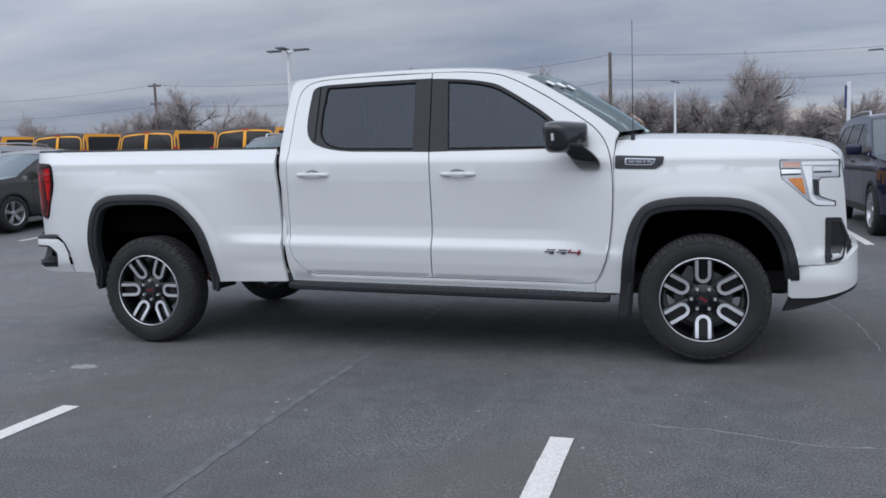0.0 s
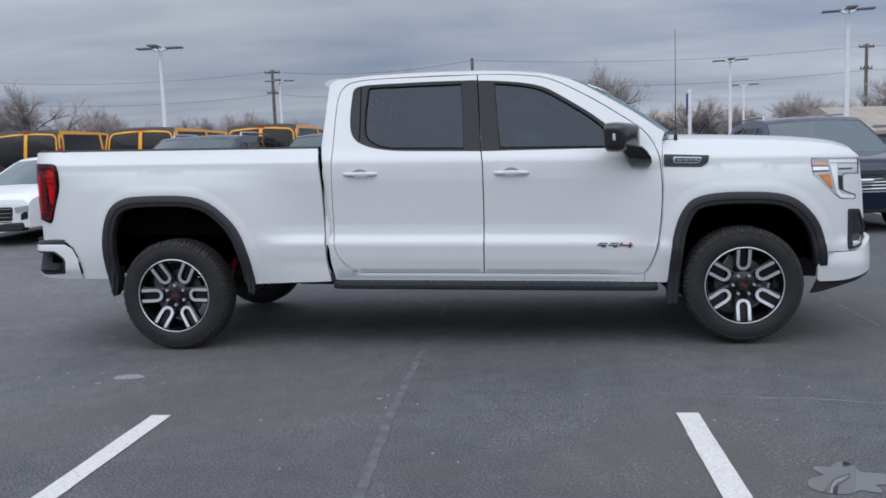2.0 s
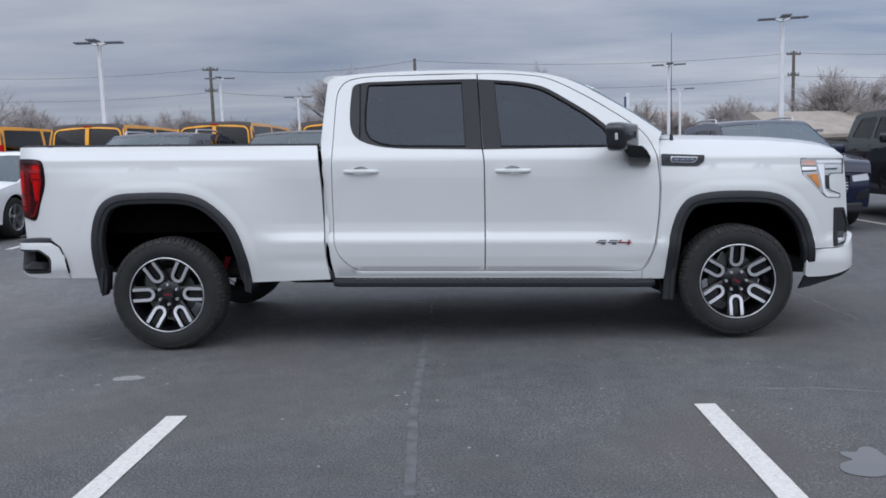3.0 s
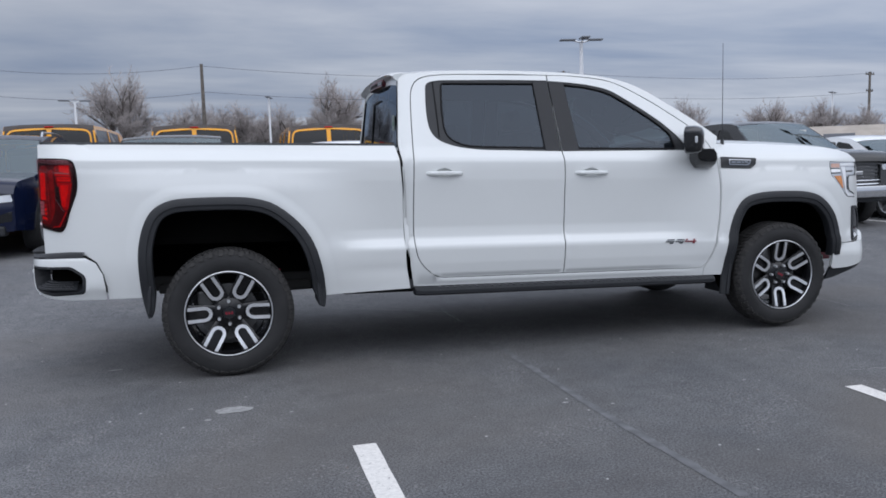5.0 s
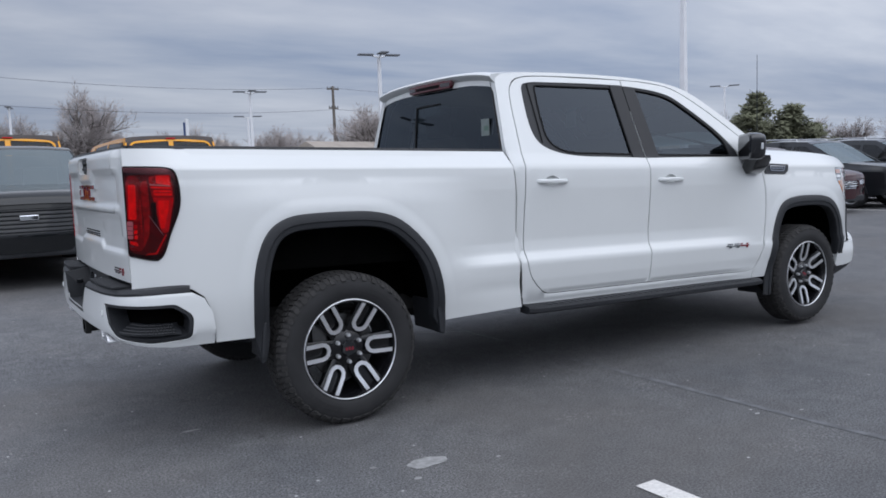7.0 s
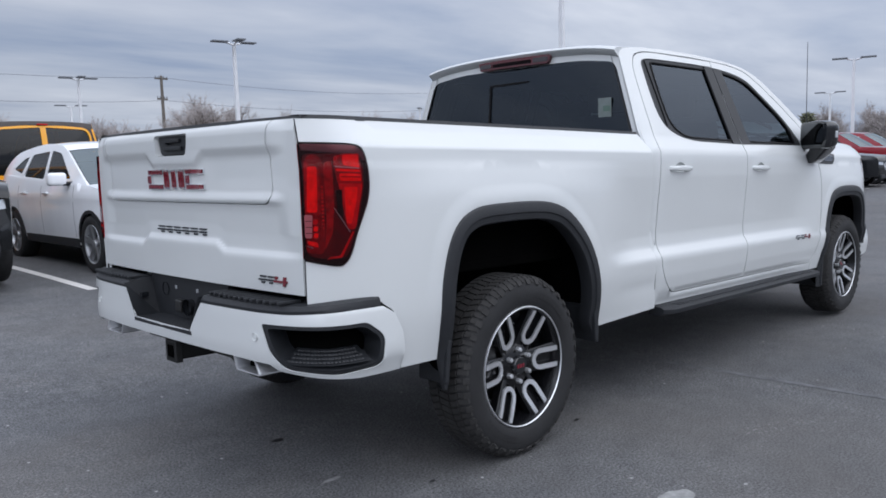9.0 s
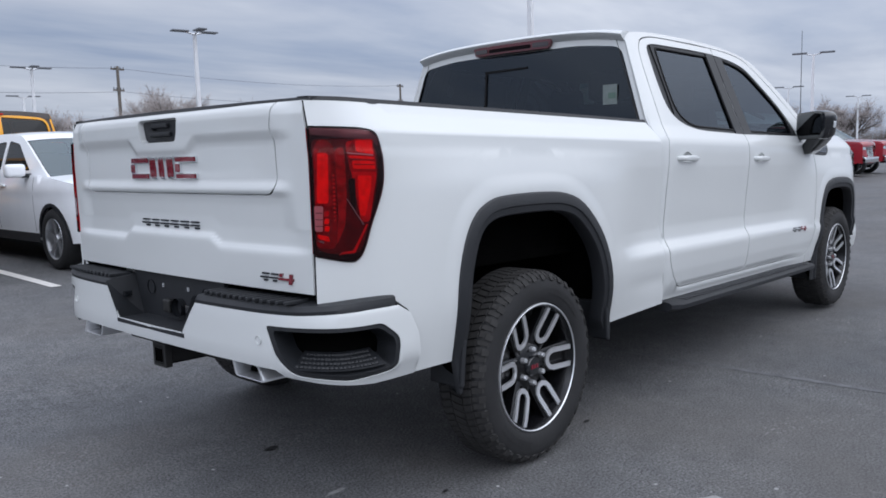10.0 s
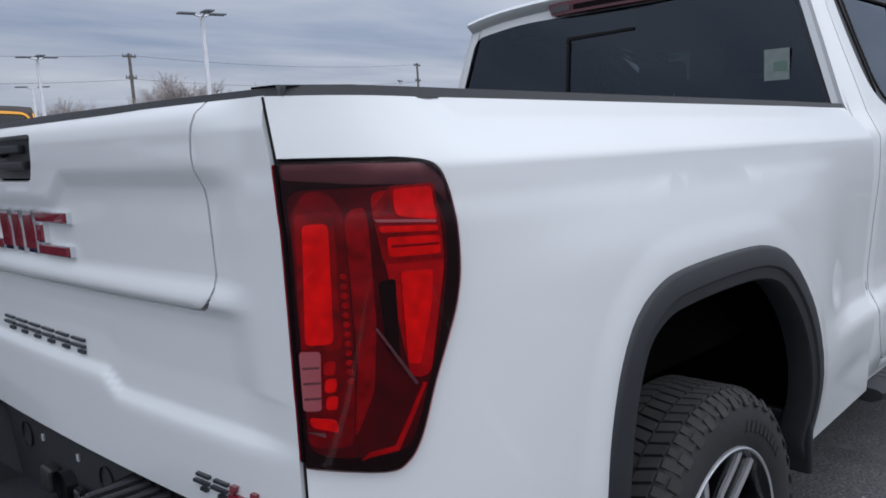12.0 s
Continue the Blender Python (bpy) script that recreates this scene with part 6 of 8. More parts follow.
    wav = n("ShaderNodeMath"); wav.operation = "MULTIPLY_ADD"; wav.inputs[1].default_value = 2.2
    l(noise_tex(0.5, 5, 0.6).outputs["Fac"], wav.inputs[0]); l(xyz.outputs[0], wav.inputs[2])
    tone = n("ShaderNodeMapRange")
    tone.inputs["From Min"].default_value, tone.inputs["From Max"].default_value = 1.6, -0.6
    tone.inputs["To Min"].default_value, tone.inputs["To Max"].default_value = 1.0, 1.29
    l(wav.outputs[0], tone.inputs[0])
    c7 = n("ShaderNodeVectorMath"); c7.operation = "SCALE"
    l(c8.outputs[2], c7.inputs[0]); l(tone.outputs[0], c7.inputs["Scale"])
    l(c7.outputs[0], p.inputs["Base Color"])
    p.inputs["Roughness"].default_value = 0.82
    rr = n("ShaderNodeMapRange")
    rr.inputs["To Min"].default_value, rr.inputs["To Max"].default_value = 0.68, 0.92
    l(noise_tex(1.1, 5).outputs["Fac"], rr.inputs[0]); l(rr.outputs[0], p.inputs["Roughness"])
    b = n("ShaderNodeBump"); b.inputs["Strength"].default_value, b.inputs["Distance"].default_value = 0.5, 0.006
    l(noise_tex(170, 4, 0.7).outputs["Fac"], b.inputs["Height"]); l(b.outputs[0], p.inputs["Normal"])
    return m


ASPHALT = asphalt_material()
axis_x = [-2500, -900, -300, -120, -70, -45, -30, -22] + list(np.arange(-16, 40, 2.0)) + [44, 55, 75, 120, 300, 900, 2500]
axis_y = [-2500, -900, -300, -120, -60, -30, -15, -8, -4, -1] + list(np.arange(0, 28, 1.0)) + [32, 45, 70, 120, 300, 900, 2500]
gv = [(x, y, ground_z(x, y)) for y in axis_y for x in axis_x]
nx = len(axis_x)
gf = [(j * nx + i, j * nx + i + 1, (j + 1) * nx + i + 1, (j + 1) * nx + i) for j in range(len(axis_y) - 1) for i in range(nx - 1)]
ground = link_mesh("ground", gv, gf, ASPHALT, smooth=True)
tagged(ground, "dark grey weathered asphalt car park", "ground", kind="structure")

def line_paint():
    """Traffic paint, worn through to the asphalt in small chips."""
    m = material("white_line_paint", LINE_PAINT_BASE, 0.75, vary=0.12, scale=60, bump=0.4, bump_scale=170)
    nt = m.node_tree
    p = nt.nodes["Principled BSDF"]
    n, l = nt.nodes.new, nt.links.new
    geo, no, big = n("ShaderNodeNewGeometry"), n("ShaderNodeTexNoise"), n("ShaderNodeTexNoise")
    no.inputs["Scale"].default_value, no.inputs["Detail"].default_value, no.inputs["Roughness"].default_value = 55, 4, 0.7
    big.inputs["Scale"].default_value, big.inputs["Detail"].default_value = 5, 4
    l(geo.outputs["Position"], no.inputs["Vector"]); l(geo.outputs["Position"], big.inputs["Vector"])
    add = n("ShaderNodeMath"); add.operation = "MULTIPLY_ADD"; add.inputs[1].default_value = 0.35
    l(big.outputs["Fac"], add.inputs[0]); l(no.outputs["Fac"], add.inputs[2])
    r = n("ShaderNodeValToRGB")
    r.color_ramp.elements[0].position, r.color_ramp.elements[0].color = 0.795, (0, 0, 0, 1)
    r.color_ramp.elements[1].position, r.color_ramp.elements[1].color = 0.87, (1, 1, 1, 1)
    l(add.outputs[0], r.inputs[0])
    mix = n("ShaderNodeMix"); mix.data_type = "RGBA"
    tone = p.inputs["Base Color"].links[0].from_socket
    l(r.outputs[0], mix.inputs[0]); l(tone, mix.inputs[6])
    mix.inputs[7].default_value = (0.16, 0.158, 0.155, 1)
    l(mix.outputs[2], p.inputs["Base Color"])
    return m


LINE_PAINT = line_paint()


def parking_line(x0, y0, x1, y1, width, seed):
    rnd = random.Random(seed)
    n = max(6, int(math.hypot(x1 - x0, y1 - y0) / 0.08))
    d = Vector((x1 - x0, y1 - y0)).normalized()
    q = Vector((-d.y, d.x))
    verts, faces = [], []
    for i in range(n + 1):
        c = Vector((x0, y0)).lerp(Vector((x1, y1)), i / n)
        for s in (-1, 1):
            p = c + q * s * (width / 2 + rnd.uniform(-0.0016, 0.0016))
            verts.append((p.x, p.y, ground_z(p.x, p.y) + 0.004))
    for i in range(n):
        faces.append((2 * i, 2 * i + 1, 2 * i + 3, 2 * i + 2))
    ob = link_mesh("parking_line", verts, faces, LINE_PAINT, smooth=False)
    tagged(ob, "worn white painted parking bay line on asphalt", "parking line", "parking lines")


for x0, x1, y0 in ((-4.81, -4.75, -2.46), (-2.13, -2.07, -2.46), (0.606, 0.668, -2.472), (3.360, 3.382, -2.424), (6.03, 6.05, -2.44), (8.7, 8.7, -2.44)):
    parking_line(x0, y0, x1, -7.6, 0.110, int(x0 * 7) + 60)
for k, x in enumerate([0.56 + 2.75 * j for j in range(-5, 13)]):
    parking_line(x, 5.3, x, 10.2, 0.11, 40 + k)

CONCRETE = material("pale_patch", (0.27, 0.27, 0.265), 0.9, vary=0.25, scale=30, bump=0.5, bump_scale=140)
CRACK = material("crack_grit", (0.24, 0.24, 0.24), 0.95, vary=0.4, scale=60)


def blob(name, cx, cy, rx, ry, mat, label, category, seed, z=0.003, n=56, rag=0.09):
    rnd = random.Random(seed)
    waves = [(rnd.uniform(0, 6.28), rnd.uniform(0.4, 1.0) / (1 + 0.35 * q)) for q in range(7)]
    off = [1 + rag * sum(w * math.sin((q + 2) * 2 * math.pi * k / n + ph) for q, (ph, w) in enumerate(waves)) for k in range(n)]
    pts = [(cx + rx * off[k] * math.cos(2 * math.pi * k / n), cy + ry * off[k] * math.sin(2 * math.pi * k / n)) for k in range(n)]
    ob = link_mesh(name, [(x, y, ground_z(x, y) + z) for x, y in pts], [tuple(range(n))], mat, smooth=False)
    return tagged(ob, label, category)


blob("asphalt_patch", 0.01, -1.71, 0.095, 0.060, CONCRETE, "pale round filler spot in the asphalt", "patch", 3)
blob("asphalt_patch", -0.12, -1.85, 0.018, 0.014, CONCRETE, "pale round filler spot in the asphalt", "patch", 4)
blob("asphalt_patch", -0.22, -1.62, 0.016, 0.012, CONCRETE, "pale round filler spot in the asphalt", "patch", 5)
blob("asphalt_patch", -0.75, -0.55, 0.05, 0.012, CONCRETE, "pale chip lying on the asphalt", "patch", 6)
WATER = material("puddle_water", (0.035, 0.036, 0.04), 0.03, spec=1.0, coat=1.0)
blob("puddle", 3.83, -3.24, 0.150, 0.140, WATER, "small shallow rain puddle on the asphalt", "puddle", 31, rag=0.30)
for k, (x, y, r) in enumerate(((1.97, -2.28, 0.012), (1.74, -2.18, 0.016), (0.31, -1.85, 0.012), (2.88, -2.12, 0.011), (2.95, -2.16, 0.008))):
    blob("asphalt_patch", x, y, r, r * 0.7, CONCRETE, "tiny pale speck on the asphalt", "patch", 50 + k, n=14)
OIL = material("oil_stain", (0.014, 0.014, 0.015), 0.5, vary=0.3)
for k, (x, y, r) in enumerate(((-0.63, 0.04, 0.035), (0.53, -0.88, 0.02), (-0.48, -0.88, 0.016))):
    blob("oil_spot", x, y, r, r * 0.6, OIL, "small dark oil spot on the asphalt", "stain", 20 + k, n=14)


def crack_line(name, pts, width, mat, label, seed, z=0.0025):
    rnd = random.Random(seed)
    fine = []
    for a, b in zip(pts, pts[1:]):
        n = max(2, int(math.hypot(b[0] - a[0], b[1] - a[1]) / 0.05))
        fine += [(a[0] + (b[0] - a[0]) * k / n + rnd.uniform(-0.012, 0.012), a[1] + (b[1] - a[1]) * k / n + rnd.uniform(-0.012, 0.012)) for k in range(n)]
    verts, faces = [], []
    for i, (x, y) in enumerate(fine):
        a, b = fine[max(0, i - 1)], fine[min(len(fine) - 1, i + 1)]
        d = Vector((b[0] - a[0], b[1] - a[1])).normalized()
        w = width * rnd.uniform(0.12, 1.0)
        for s in (-1, 1):
            verts.append((x - d.y * s * w, y + d.x * s * w, ground_z(x, y) + z))
    for i in range(len(fine) - 1):
        faces.append((2 * i, 2 * i + 1, 2 * i + 3, 2 * i + 2))
    tagged(link_mesh(name, verts, faces, mat, smooth=False), label, "crack")


SEAM = material("paving_seam", (0.111, 0.113, 0.118), 0.9, vary=0.30, scale=11, bump=0.3, bump_scale=170)


def paving_seam(pts, width):
    """A smoothed-over strip where two lays of asphalt meet, a little paler than both."""
    r = random.Random(9)
    line = spline(pts, 14)
    verts, faces = [], []
    for i, (x, y) in enumerate(line):
        a, b = width * r.uniform(0.75, 1.0), width * r.uniform(0.55, 1.0)
        verts += [(x - a, y, ground_z(x, y) + 0.0022), (x + b, y, ground_z(x, y) + 0.0022)]
        if i:
            faces.append((2 * i - 2, 2 * i - 1, 2 * i + 1, 2 * i))
    tagged(link_mesh("paving_seam", verts, faces, SEAM, smooth=False), "pale sealed paving seam across the asphalt", "seam")


paving_seam([(1.80, 1.1), (1.81, 0.5), (1.815, -0.4), (1.83, -1.4), (1.86, -2.5), (1.92, -3.5)], 0.030)
crack_line("asphalt_crack", [(3.6, -2.15), (4.07, -2.19), (4.45, -2.30), (4.75, -2.28), (5.4, -2.5)], 0.007, CRACK, "thin pale crack across the asphalt", 1)
crack_line("asphalt_crack", [(4.95, 1.9), (5.0, 1.14), (5.07, 0.45), (5.06, -0.58)], 0.006, CRACK, "thin pale crack across the asphalt", 2)
crack_line("asphalt_crack", [(1.2, 1.0), (1.78, 0.62), (1.80, 0.1)], 0.007, CRACK, "thin pale crack across the asphalt", 3)


# ---- other vehicles ----
GLASS_CAR = glass("car_glass", (0.08, 0.09, 0.09))
GLASS_SHIELD = glass("car_windshield", (0.30, 0.36, 0.35), 2.7, gloss=(0.84, 0.95, 0.97))
SILVER = material("silver_rim", (0.50, 0.51, 0.53), 0.28, metal=0.8)
DARK_RIM = material("dark_rim", (0.06, 0.06, 0.07), 0.3, metal=0.5)
LAMP_CAR = material("car_headlight", (0.55, 0.57, 0.60), 0.12, metal=0.5, coat=1.0)


def paint(name, c, metal=0.0):
    return material(name, c, 0.40, metal=metal, coat=1.0, vary=0.04, scale=3, spec=0.05)


PAINTS = {
    "white": paint("white_car_paint", (0.76, 0.77, 0.78)), "pearl": paint("pearl_white_paint", (0.86, 0.87, 0.89)), "navy": paint("navy_paint", (0.004, 0.008, 0.030)),
    "charcoal": paint("charcoal_paint", (0.048, 0.047, 0.046)), "grey": paint("dark_grey_paint", (0.007, 0.008, 0.009)), "black": paint("black_car_paint", (0.010, 0.011, 0.013)),
    "maroon": paint("maroon_paint", (0.040, 0.006, 0.010)), "red": paint("red_car_paint", (0.26, 0.008, 0.018)), "silver": paint("silver_paint", (0.36, 0.37, 0.39), 0.3),
    "yellow": paint("amber_yellow_paint", (0.80, 0.345, 0.008)),
}
VAN_DARK = material("van_dark_trim", (0.040, 0.030, 0.026), 0.5, vary=0.1)
WHEEL_MESH = {}


def car_wheel(parent, x, y, r, rim_mat, turn):
    key = rim_mat.name
    if key not in WHEEL_MESH:
        made = []
        for name, bm, mat, smooth in (
                ("tyre", lathe([(0.66, -0.30), (0.74, -0.335), (0.86, -0.34), (0.95, -0.30), (0.99, -0.22), (1.0, 0), (0.99, 0.22), (0.95, 0.30), (0.80, 0.335), (0.66, 0.30)], 36), RUBBER, True),
                ("rim", lathe([(0.68, -0.29), (0.66, -0.315), (0.63, -0.29), (0.58, -0.05), (0.58, 0.25)], 36), rim_mat, True),
                ("brake_disc", lathe([(0.0, -0.05), (0.45, -0.05), (0.45, 0.0)], 24), STEEL, False)):
            ob = part(name, bm, mat, None, smooth=smooth)
            made.append((name, ob.data))
            bpy.data.objects.remove(ob)
        sp = bmesh.new()
        for k in range(5):
            for d in (-0.11, 0.11):
                a = 2 * math.pi * k / 5 + d
                u, v = Vector((math.cos(a), 0, math.sin(a))), Vector((-math.sin(a), 0, math.cos(a)))
                q = [sp.verts.new(u * r0 + v * w * s + Vector((0, yy, 0))) for r0, w, yy in ((0.10, 0.06, -0.22), (0.64, 0.045, -0.29)) for s in (-1, 1)]
                p = [sp.verts.new(c.co + Vector((0, 0.06, 0))) for c in q]
                sp.faces.new((q[0], q[1], q[3], q[2]))
                for i, j in ((0, 1), (1, 3), (3, 2), (2, 0)):
                    sp.faces.new((q[i], q[j], p[j], p[i]))
        merge(sp, lathe([(0.0, -0.27), (0.13, -0.26), (0.15, -0.2)], 20))
        ob = part("spokes", sp, rim_mat, None)
        made.append(("spokes", ob.data))
        bpy.data.objects.remove(ob)
        WHEEL_MESH[key] = made
    w = new("wheel")
    w.parent = parent
    w.matrix_basis = Matrix.Translation((x, y, r)) @ pose(0, 0, 0, 0, 25 * x, turn) @ Matrix.Diagonal((r, r, r, 1))
    for name, me in WHEEL_MESH[key]:
        o = new(name, me)
        o.parent = w


def arch_curve(cx, r, zb, k=1.16):
    R = r * k
    return [(cx + R * math.cos(a), r + R * math.sin(a)) for a in np.linspace(0, math.pi, 13) if r + R * math.sin(a) > zb]


STYLES = {}
STYLES["suv"] = dict(L=4.95, hw=0.97, r=0.365, xf=-0.95, xr=-3.85, sill=0.33, top=[(-0.02, 0.86), (-0.10, 1.00), (-0.35, 1.06), (-1.35, 1.16), (-2.0, 1.18), (-3.6, 1.22), (-4.5, 1.25), (-4.90, 1.22), (-4.94, 0.9)],
                gh=[(-1.22, 1.14), (-2.15, 1.66), (-2.45, 1.73), (-3.2, 1.76), (-4.1, 1.73), (-4.45, 1.66), (-4.80, 1.24)],
                wins=[[(-1.72, 1.22), (-2.28, 1.60), (-2.62, 1.62), (-2.62, 1.22)], [(-2.70, 1.22), (-2.70, 1.62), (-3.50, 1.62), (-3.62, 1.26)], [(-3.72, 1.28), (-3.60, 1.62), (-4.20, 1.60), (-4.42, 1.36)]], rails=True)
STYLES["truck_suv"] = dict(L=4.95, hw=0.98, r=0.385, xf=-0.95, xr=-3.85, sill=0.40, top=[(-0.02, 1.02), (-0.08, 1.14), (-0.30, 1.20), (-1.30, 1.27), (-2.0, 1.28), (-3.6, 1.30), (-4.5, 1.31), (-4.90, 1.28), (-4.94, 0.9)],
                gh=[(-1.25, 1.25), (-1.95, 1.70), (-2.25, 1.80), (-3.2, 1.84), (-4.2, 1.82), (-4.60, 1.76), (-4.85, 1.30)],
                wins=[[(-1.75, 1.32), (-2.18, 1.66), (-2.62, 1.70), (-2.62, 1.32)], [(-2.70, 1.32), (-2.70, 1.70), (-3.50, 1.70), (-3.62, 1.35)], [(-3.72, 1.36), (-3.60, 1.70), (-4.30, 1.69), (-4.48, 1.42)]], rails=False)
STYLES["sedan"] = dict(L=4.90, hw=0.93, r=0.335, xf=-0.92, xr=-3.75, sill=0.24, top=[(-0.02, 0.62), (-0.10, 0.72), (-0.40, 0.80), (-1.35, 0.95), (-2.0, 0.97), (-3.6, 1.02), (-4.5, 1.05), (-4.85, 1.02), (-4.89, 0.7)],
                  gh=[(-1.15, 0.93), (-2.0, 1.36), (-2.4, 1.44), (-2.9, 1.45), (-3.4, 1.40), (-4.40, 1.05)],
                  wins=[[(-1.60, 1.00), (-2.15, 1.32), (-2.60, 1.36), (-2.62, 1.01)], [(-2.70, 1.01), (-2.68, 1.36), (-3.2, 1.33), (-3.75, 1.08), (-3.6, 1.04)]], rails=False)
STYLES["crossover"] = dict(L=4.60, hw=0.94, r=0.355, xf=-0.90, xr=-3.68, sill=0.32, top=[(-0.02, 0.78), (-0.10, 0.90), (-0.35, 0.98), (-1.25, 1.08), (-2.0, 1.10), (-3.4, 1.16), (-4.3, 1.22), (-4.54, 1.18), (-4.58, 0.9)],
                      gh=[(-1.05, 1.06), (-1.95, 1.50), (-2.3, 1.585), (-2.8, 1.61), (-3.5, 1.56), (-3.95, 1.47), (-4.48, 1.19)],
                      wins=[[(-1.62, 1.14), (-2.12, 1.47), (-2.48, 1.52), (-2.50, 1.14)], [(-2.58, 1.14), (-2.56, 1.51), (-3.20, 1.48), (-3.40, 1.18)], [(-3.50, 1.22), (-3.32, 1.46), (-3.52, 1.43), (-3.88, 1.29)]], rails=False)
STYLES["pickup"] = dict(L=5.85, hw=1.0, r=0.40, xf=-0.98, xr=-4.70, sill=0.48, top=[(-0.02, 1.10), (-0.08, 1.22), (-0.30, 1.28), (-1.45, 1.36), (-2.0, 1.36), (-3.75, 1.38), (-3.80, 1.40), (-5.80, 1.40), (-5.84, 0.9)],
                   gh=[(-1.40, 1.34), (-2.15, 1.80), (-2.45, 1.90), (-3.0, 1.92), (-3.55, 1.89), (-3.72, 1.82), (-3.78, 1.40)],
                   wins=[[(-1.95, 1.42), (-2.42, 1.76), (-2.75, 1.80), (-2.75, 1.42)], [(-2.85, 1.42), (-2.85, 1.80), (-3.45, 1.79), (-3.58, 1.46)]], rails=False)
STYLES["van"] = dict(L=5.70, hw=0.98, r=0.37, xf=-0.80, xr=-4.25, sill=0.38, top=[(-0.02, 0.90), (-0.08, 1.02), (-0.35, 1.10), (-0.95, 1.18), (-2.0, 1.20), (-4.0, 1.20), (-5.66, 1.20), (-5.69, 0.8)],
                gh=[(-0.80, 1.16), (-1.45, 1.75), (-1.80, 1.98), (-2.2, 2.06), (-4.0, 2.08), (-5.3, 2.07), (-5.55, 1.98), (-5.67, 1.20)],
                wins=[[(-1.30, 1.26), (-1.68, 1.74), (-2.15, 1.86), (-2.15, 1.26)], [(-2.35, 1.26), (-2.35, 2.005), (-3.80, 2.025), (-3.80, 1.26)], [(-3.90, 1.26), (-3.90, 2.025), (-5.40, 1.995), (-5.54, 1.26)]], rails=False)


T = STYLES["truck_suv"]
for key in ("top", "gh"):
    T[key] = [(x, z - 0.10 * smoothstep(0.85, 1.1, z)) for x, z in T[key]]
T["wins"] = [[(x, z - 0.10) for x, z in w] for w in T["wins"]]


def build_car(style, color, label, category, at, grille_bars="dark", group="", rims="silver", name=None):
    P, mat = STYLES[style], PAINTS[color]
    car = thing(name or {"suv": "suv", "truck_suv": "suv", "crossover": "suv", "sedan": "sedan", "pickup": "parked_pickup", "van": "van"}[style], label, category, group)
    L, hw, r = P["L"], P["hw"], P["r"]
    topc = spline(P["top"], 4)

    def plan(x):
        k = 1.0
        if x > -0.75:
            k -= 0.16 * ((x + 0.75) / 0.75) ** 2
        if x < -(L - 0.6):
            k -= (0.03 if style in ("van", "pickup") else 0.13) * ((-(L - 0.6) - x) / 0.6) ** 2
        return k
    belt = P["gh"][0][1]

    def W(x, z):
        u = (z - P["sill"]) / (belt - P["sill"])
        v = 0.955 + 0.045 * math.sin(math.pi * max(0, min(1, 0.12 + 0.62 * u))) - 0.035 * max(0, u - 0.8) / 0.2 * 0.6
        if z > belt + 0.02:
            v -= 0.012
        v += 0.006 * math.exp(-((z - belt + 0.16) / 0.025) ** 2)
        return hw * plan(x) * v
    zb = P["sill"]
    out = [(-0.04, zb + 0.03)] + topc + [(-(L - 0.05), zb + 0.06)]
    rear_arch, front_arch = arch_curve(P["xr"], r, zb), arch_curve(P["xf"], r, zb)
    out += [(P["xr"] - r * 1.16, zb)] + rear_arch[::-1] + [(P["xr"] + r * 1.16, zb), (P["xf"] - r * 1.16, zb)] + front_arch[::-1] + [(P["xf"] + r * 1.16, zb)]
    for s in (-1, 1):
        b = sheet("body_side", out, (lambda s: (lambda x, z: (x, s * W(x, z), z)))(s), mat, car, step=0.10, thick=0.04, flip=s > 0)
        for cx, arch in ((P["xf"], front_arch), (P["xr"], rear_arch)):
            ring = list(arch)
            inner = [(cx + (x - cx) * 0.90, r + (z - r) * 0.90) for x, z in arch]
            if style != "sedan":
                sheet("arch_trim", ring + inner[::-1], (lambda s: (lambda x, z: (x, s * (W(x, z) + 0.008), z)))(s), PLASTIC, car, step=0.10, thick=0.03, flip=s > 0)
            bm = bmesh.new()
            ra = [[bm.verts.new((x, s * y, z)) for x, z in arch] for y in (hw * 0.93, hw * 0.55)]
            for k in range(len(arch) - 1):
                bm.faces.new((ra[0][k], ra[0][k + 1], ra[1][k + 1], ra[1][k]))
            bm.faces.new(ra[1])
            part("wheel_liner", bm, LINER_SHADE, car)
        # door seams and handles
        for hx in ((P["wins"][0][-1][0] + 0.10), (P["wins"][1][-1][0] + 0.16)):
            part("door_handle", box_bm(hx + 0.06, s * (W(hx, belt - 0.12) + 0.015), belt - 0.10, 0.19, 0.03, 0.028, 0.010), mat, car)
        for sx in (P["wins"][0][-1][0] - 0.04, P["wins"][0][0][0] + 0.22, P["wins"][1][-1][0] - 0.05):
            q = [(sx, zb + 0.10), (sx + 0.008, zb + 0.10), (sx + 0.008, belt), (sx, belt)]
            sheet("door_seam", q, (lambda s: (lambda x, z: (x, s * (W(x, z) + 0.0015), z)))(s), LINER_SHADE, car, step=0.1, thick=0, flip=s > 0)
        part("sill_trim", box_bm((P["xf"] + P["xr"]) / 2, s * hw * 0.955, zb + 0.03, P["xf"] - P["xr"] - 2.4 * r, 0.05, 0.12, 0.015), PLASTIC, car)
        for x in (P["xf"], P["xr"]):
            car_wheel(car, x, s * (hw - 0.115), r, SILVER if rims == "silver" else DARK_RIM, 0 if s < 0 else 180)
    # hood, deck and belt line in one sweep
    strip("hood", [(x, W(x, z) - 0.002, z) for x, z in topc if x > P["gh"][0][0] - 0.12], mat, car, crown=0.035, bulge=0.09, nv=10, power=2.6)
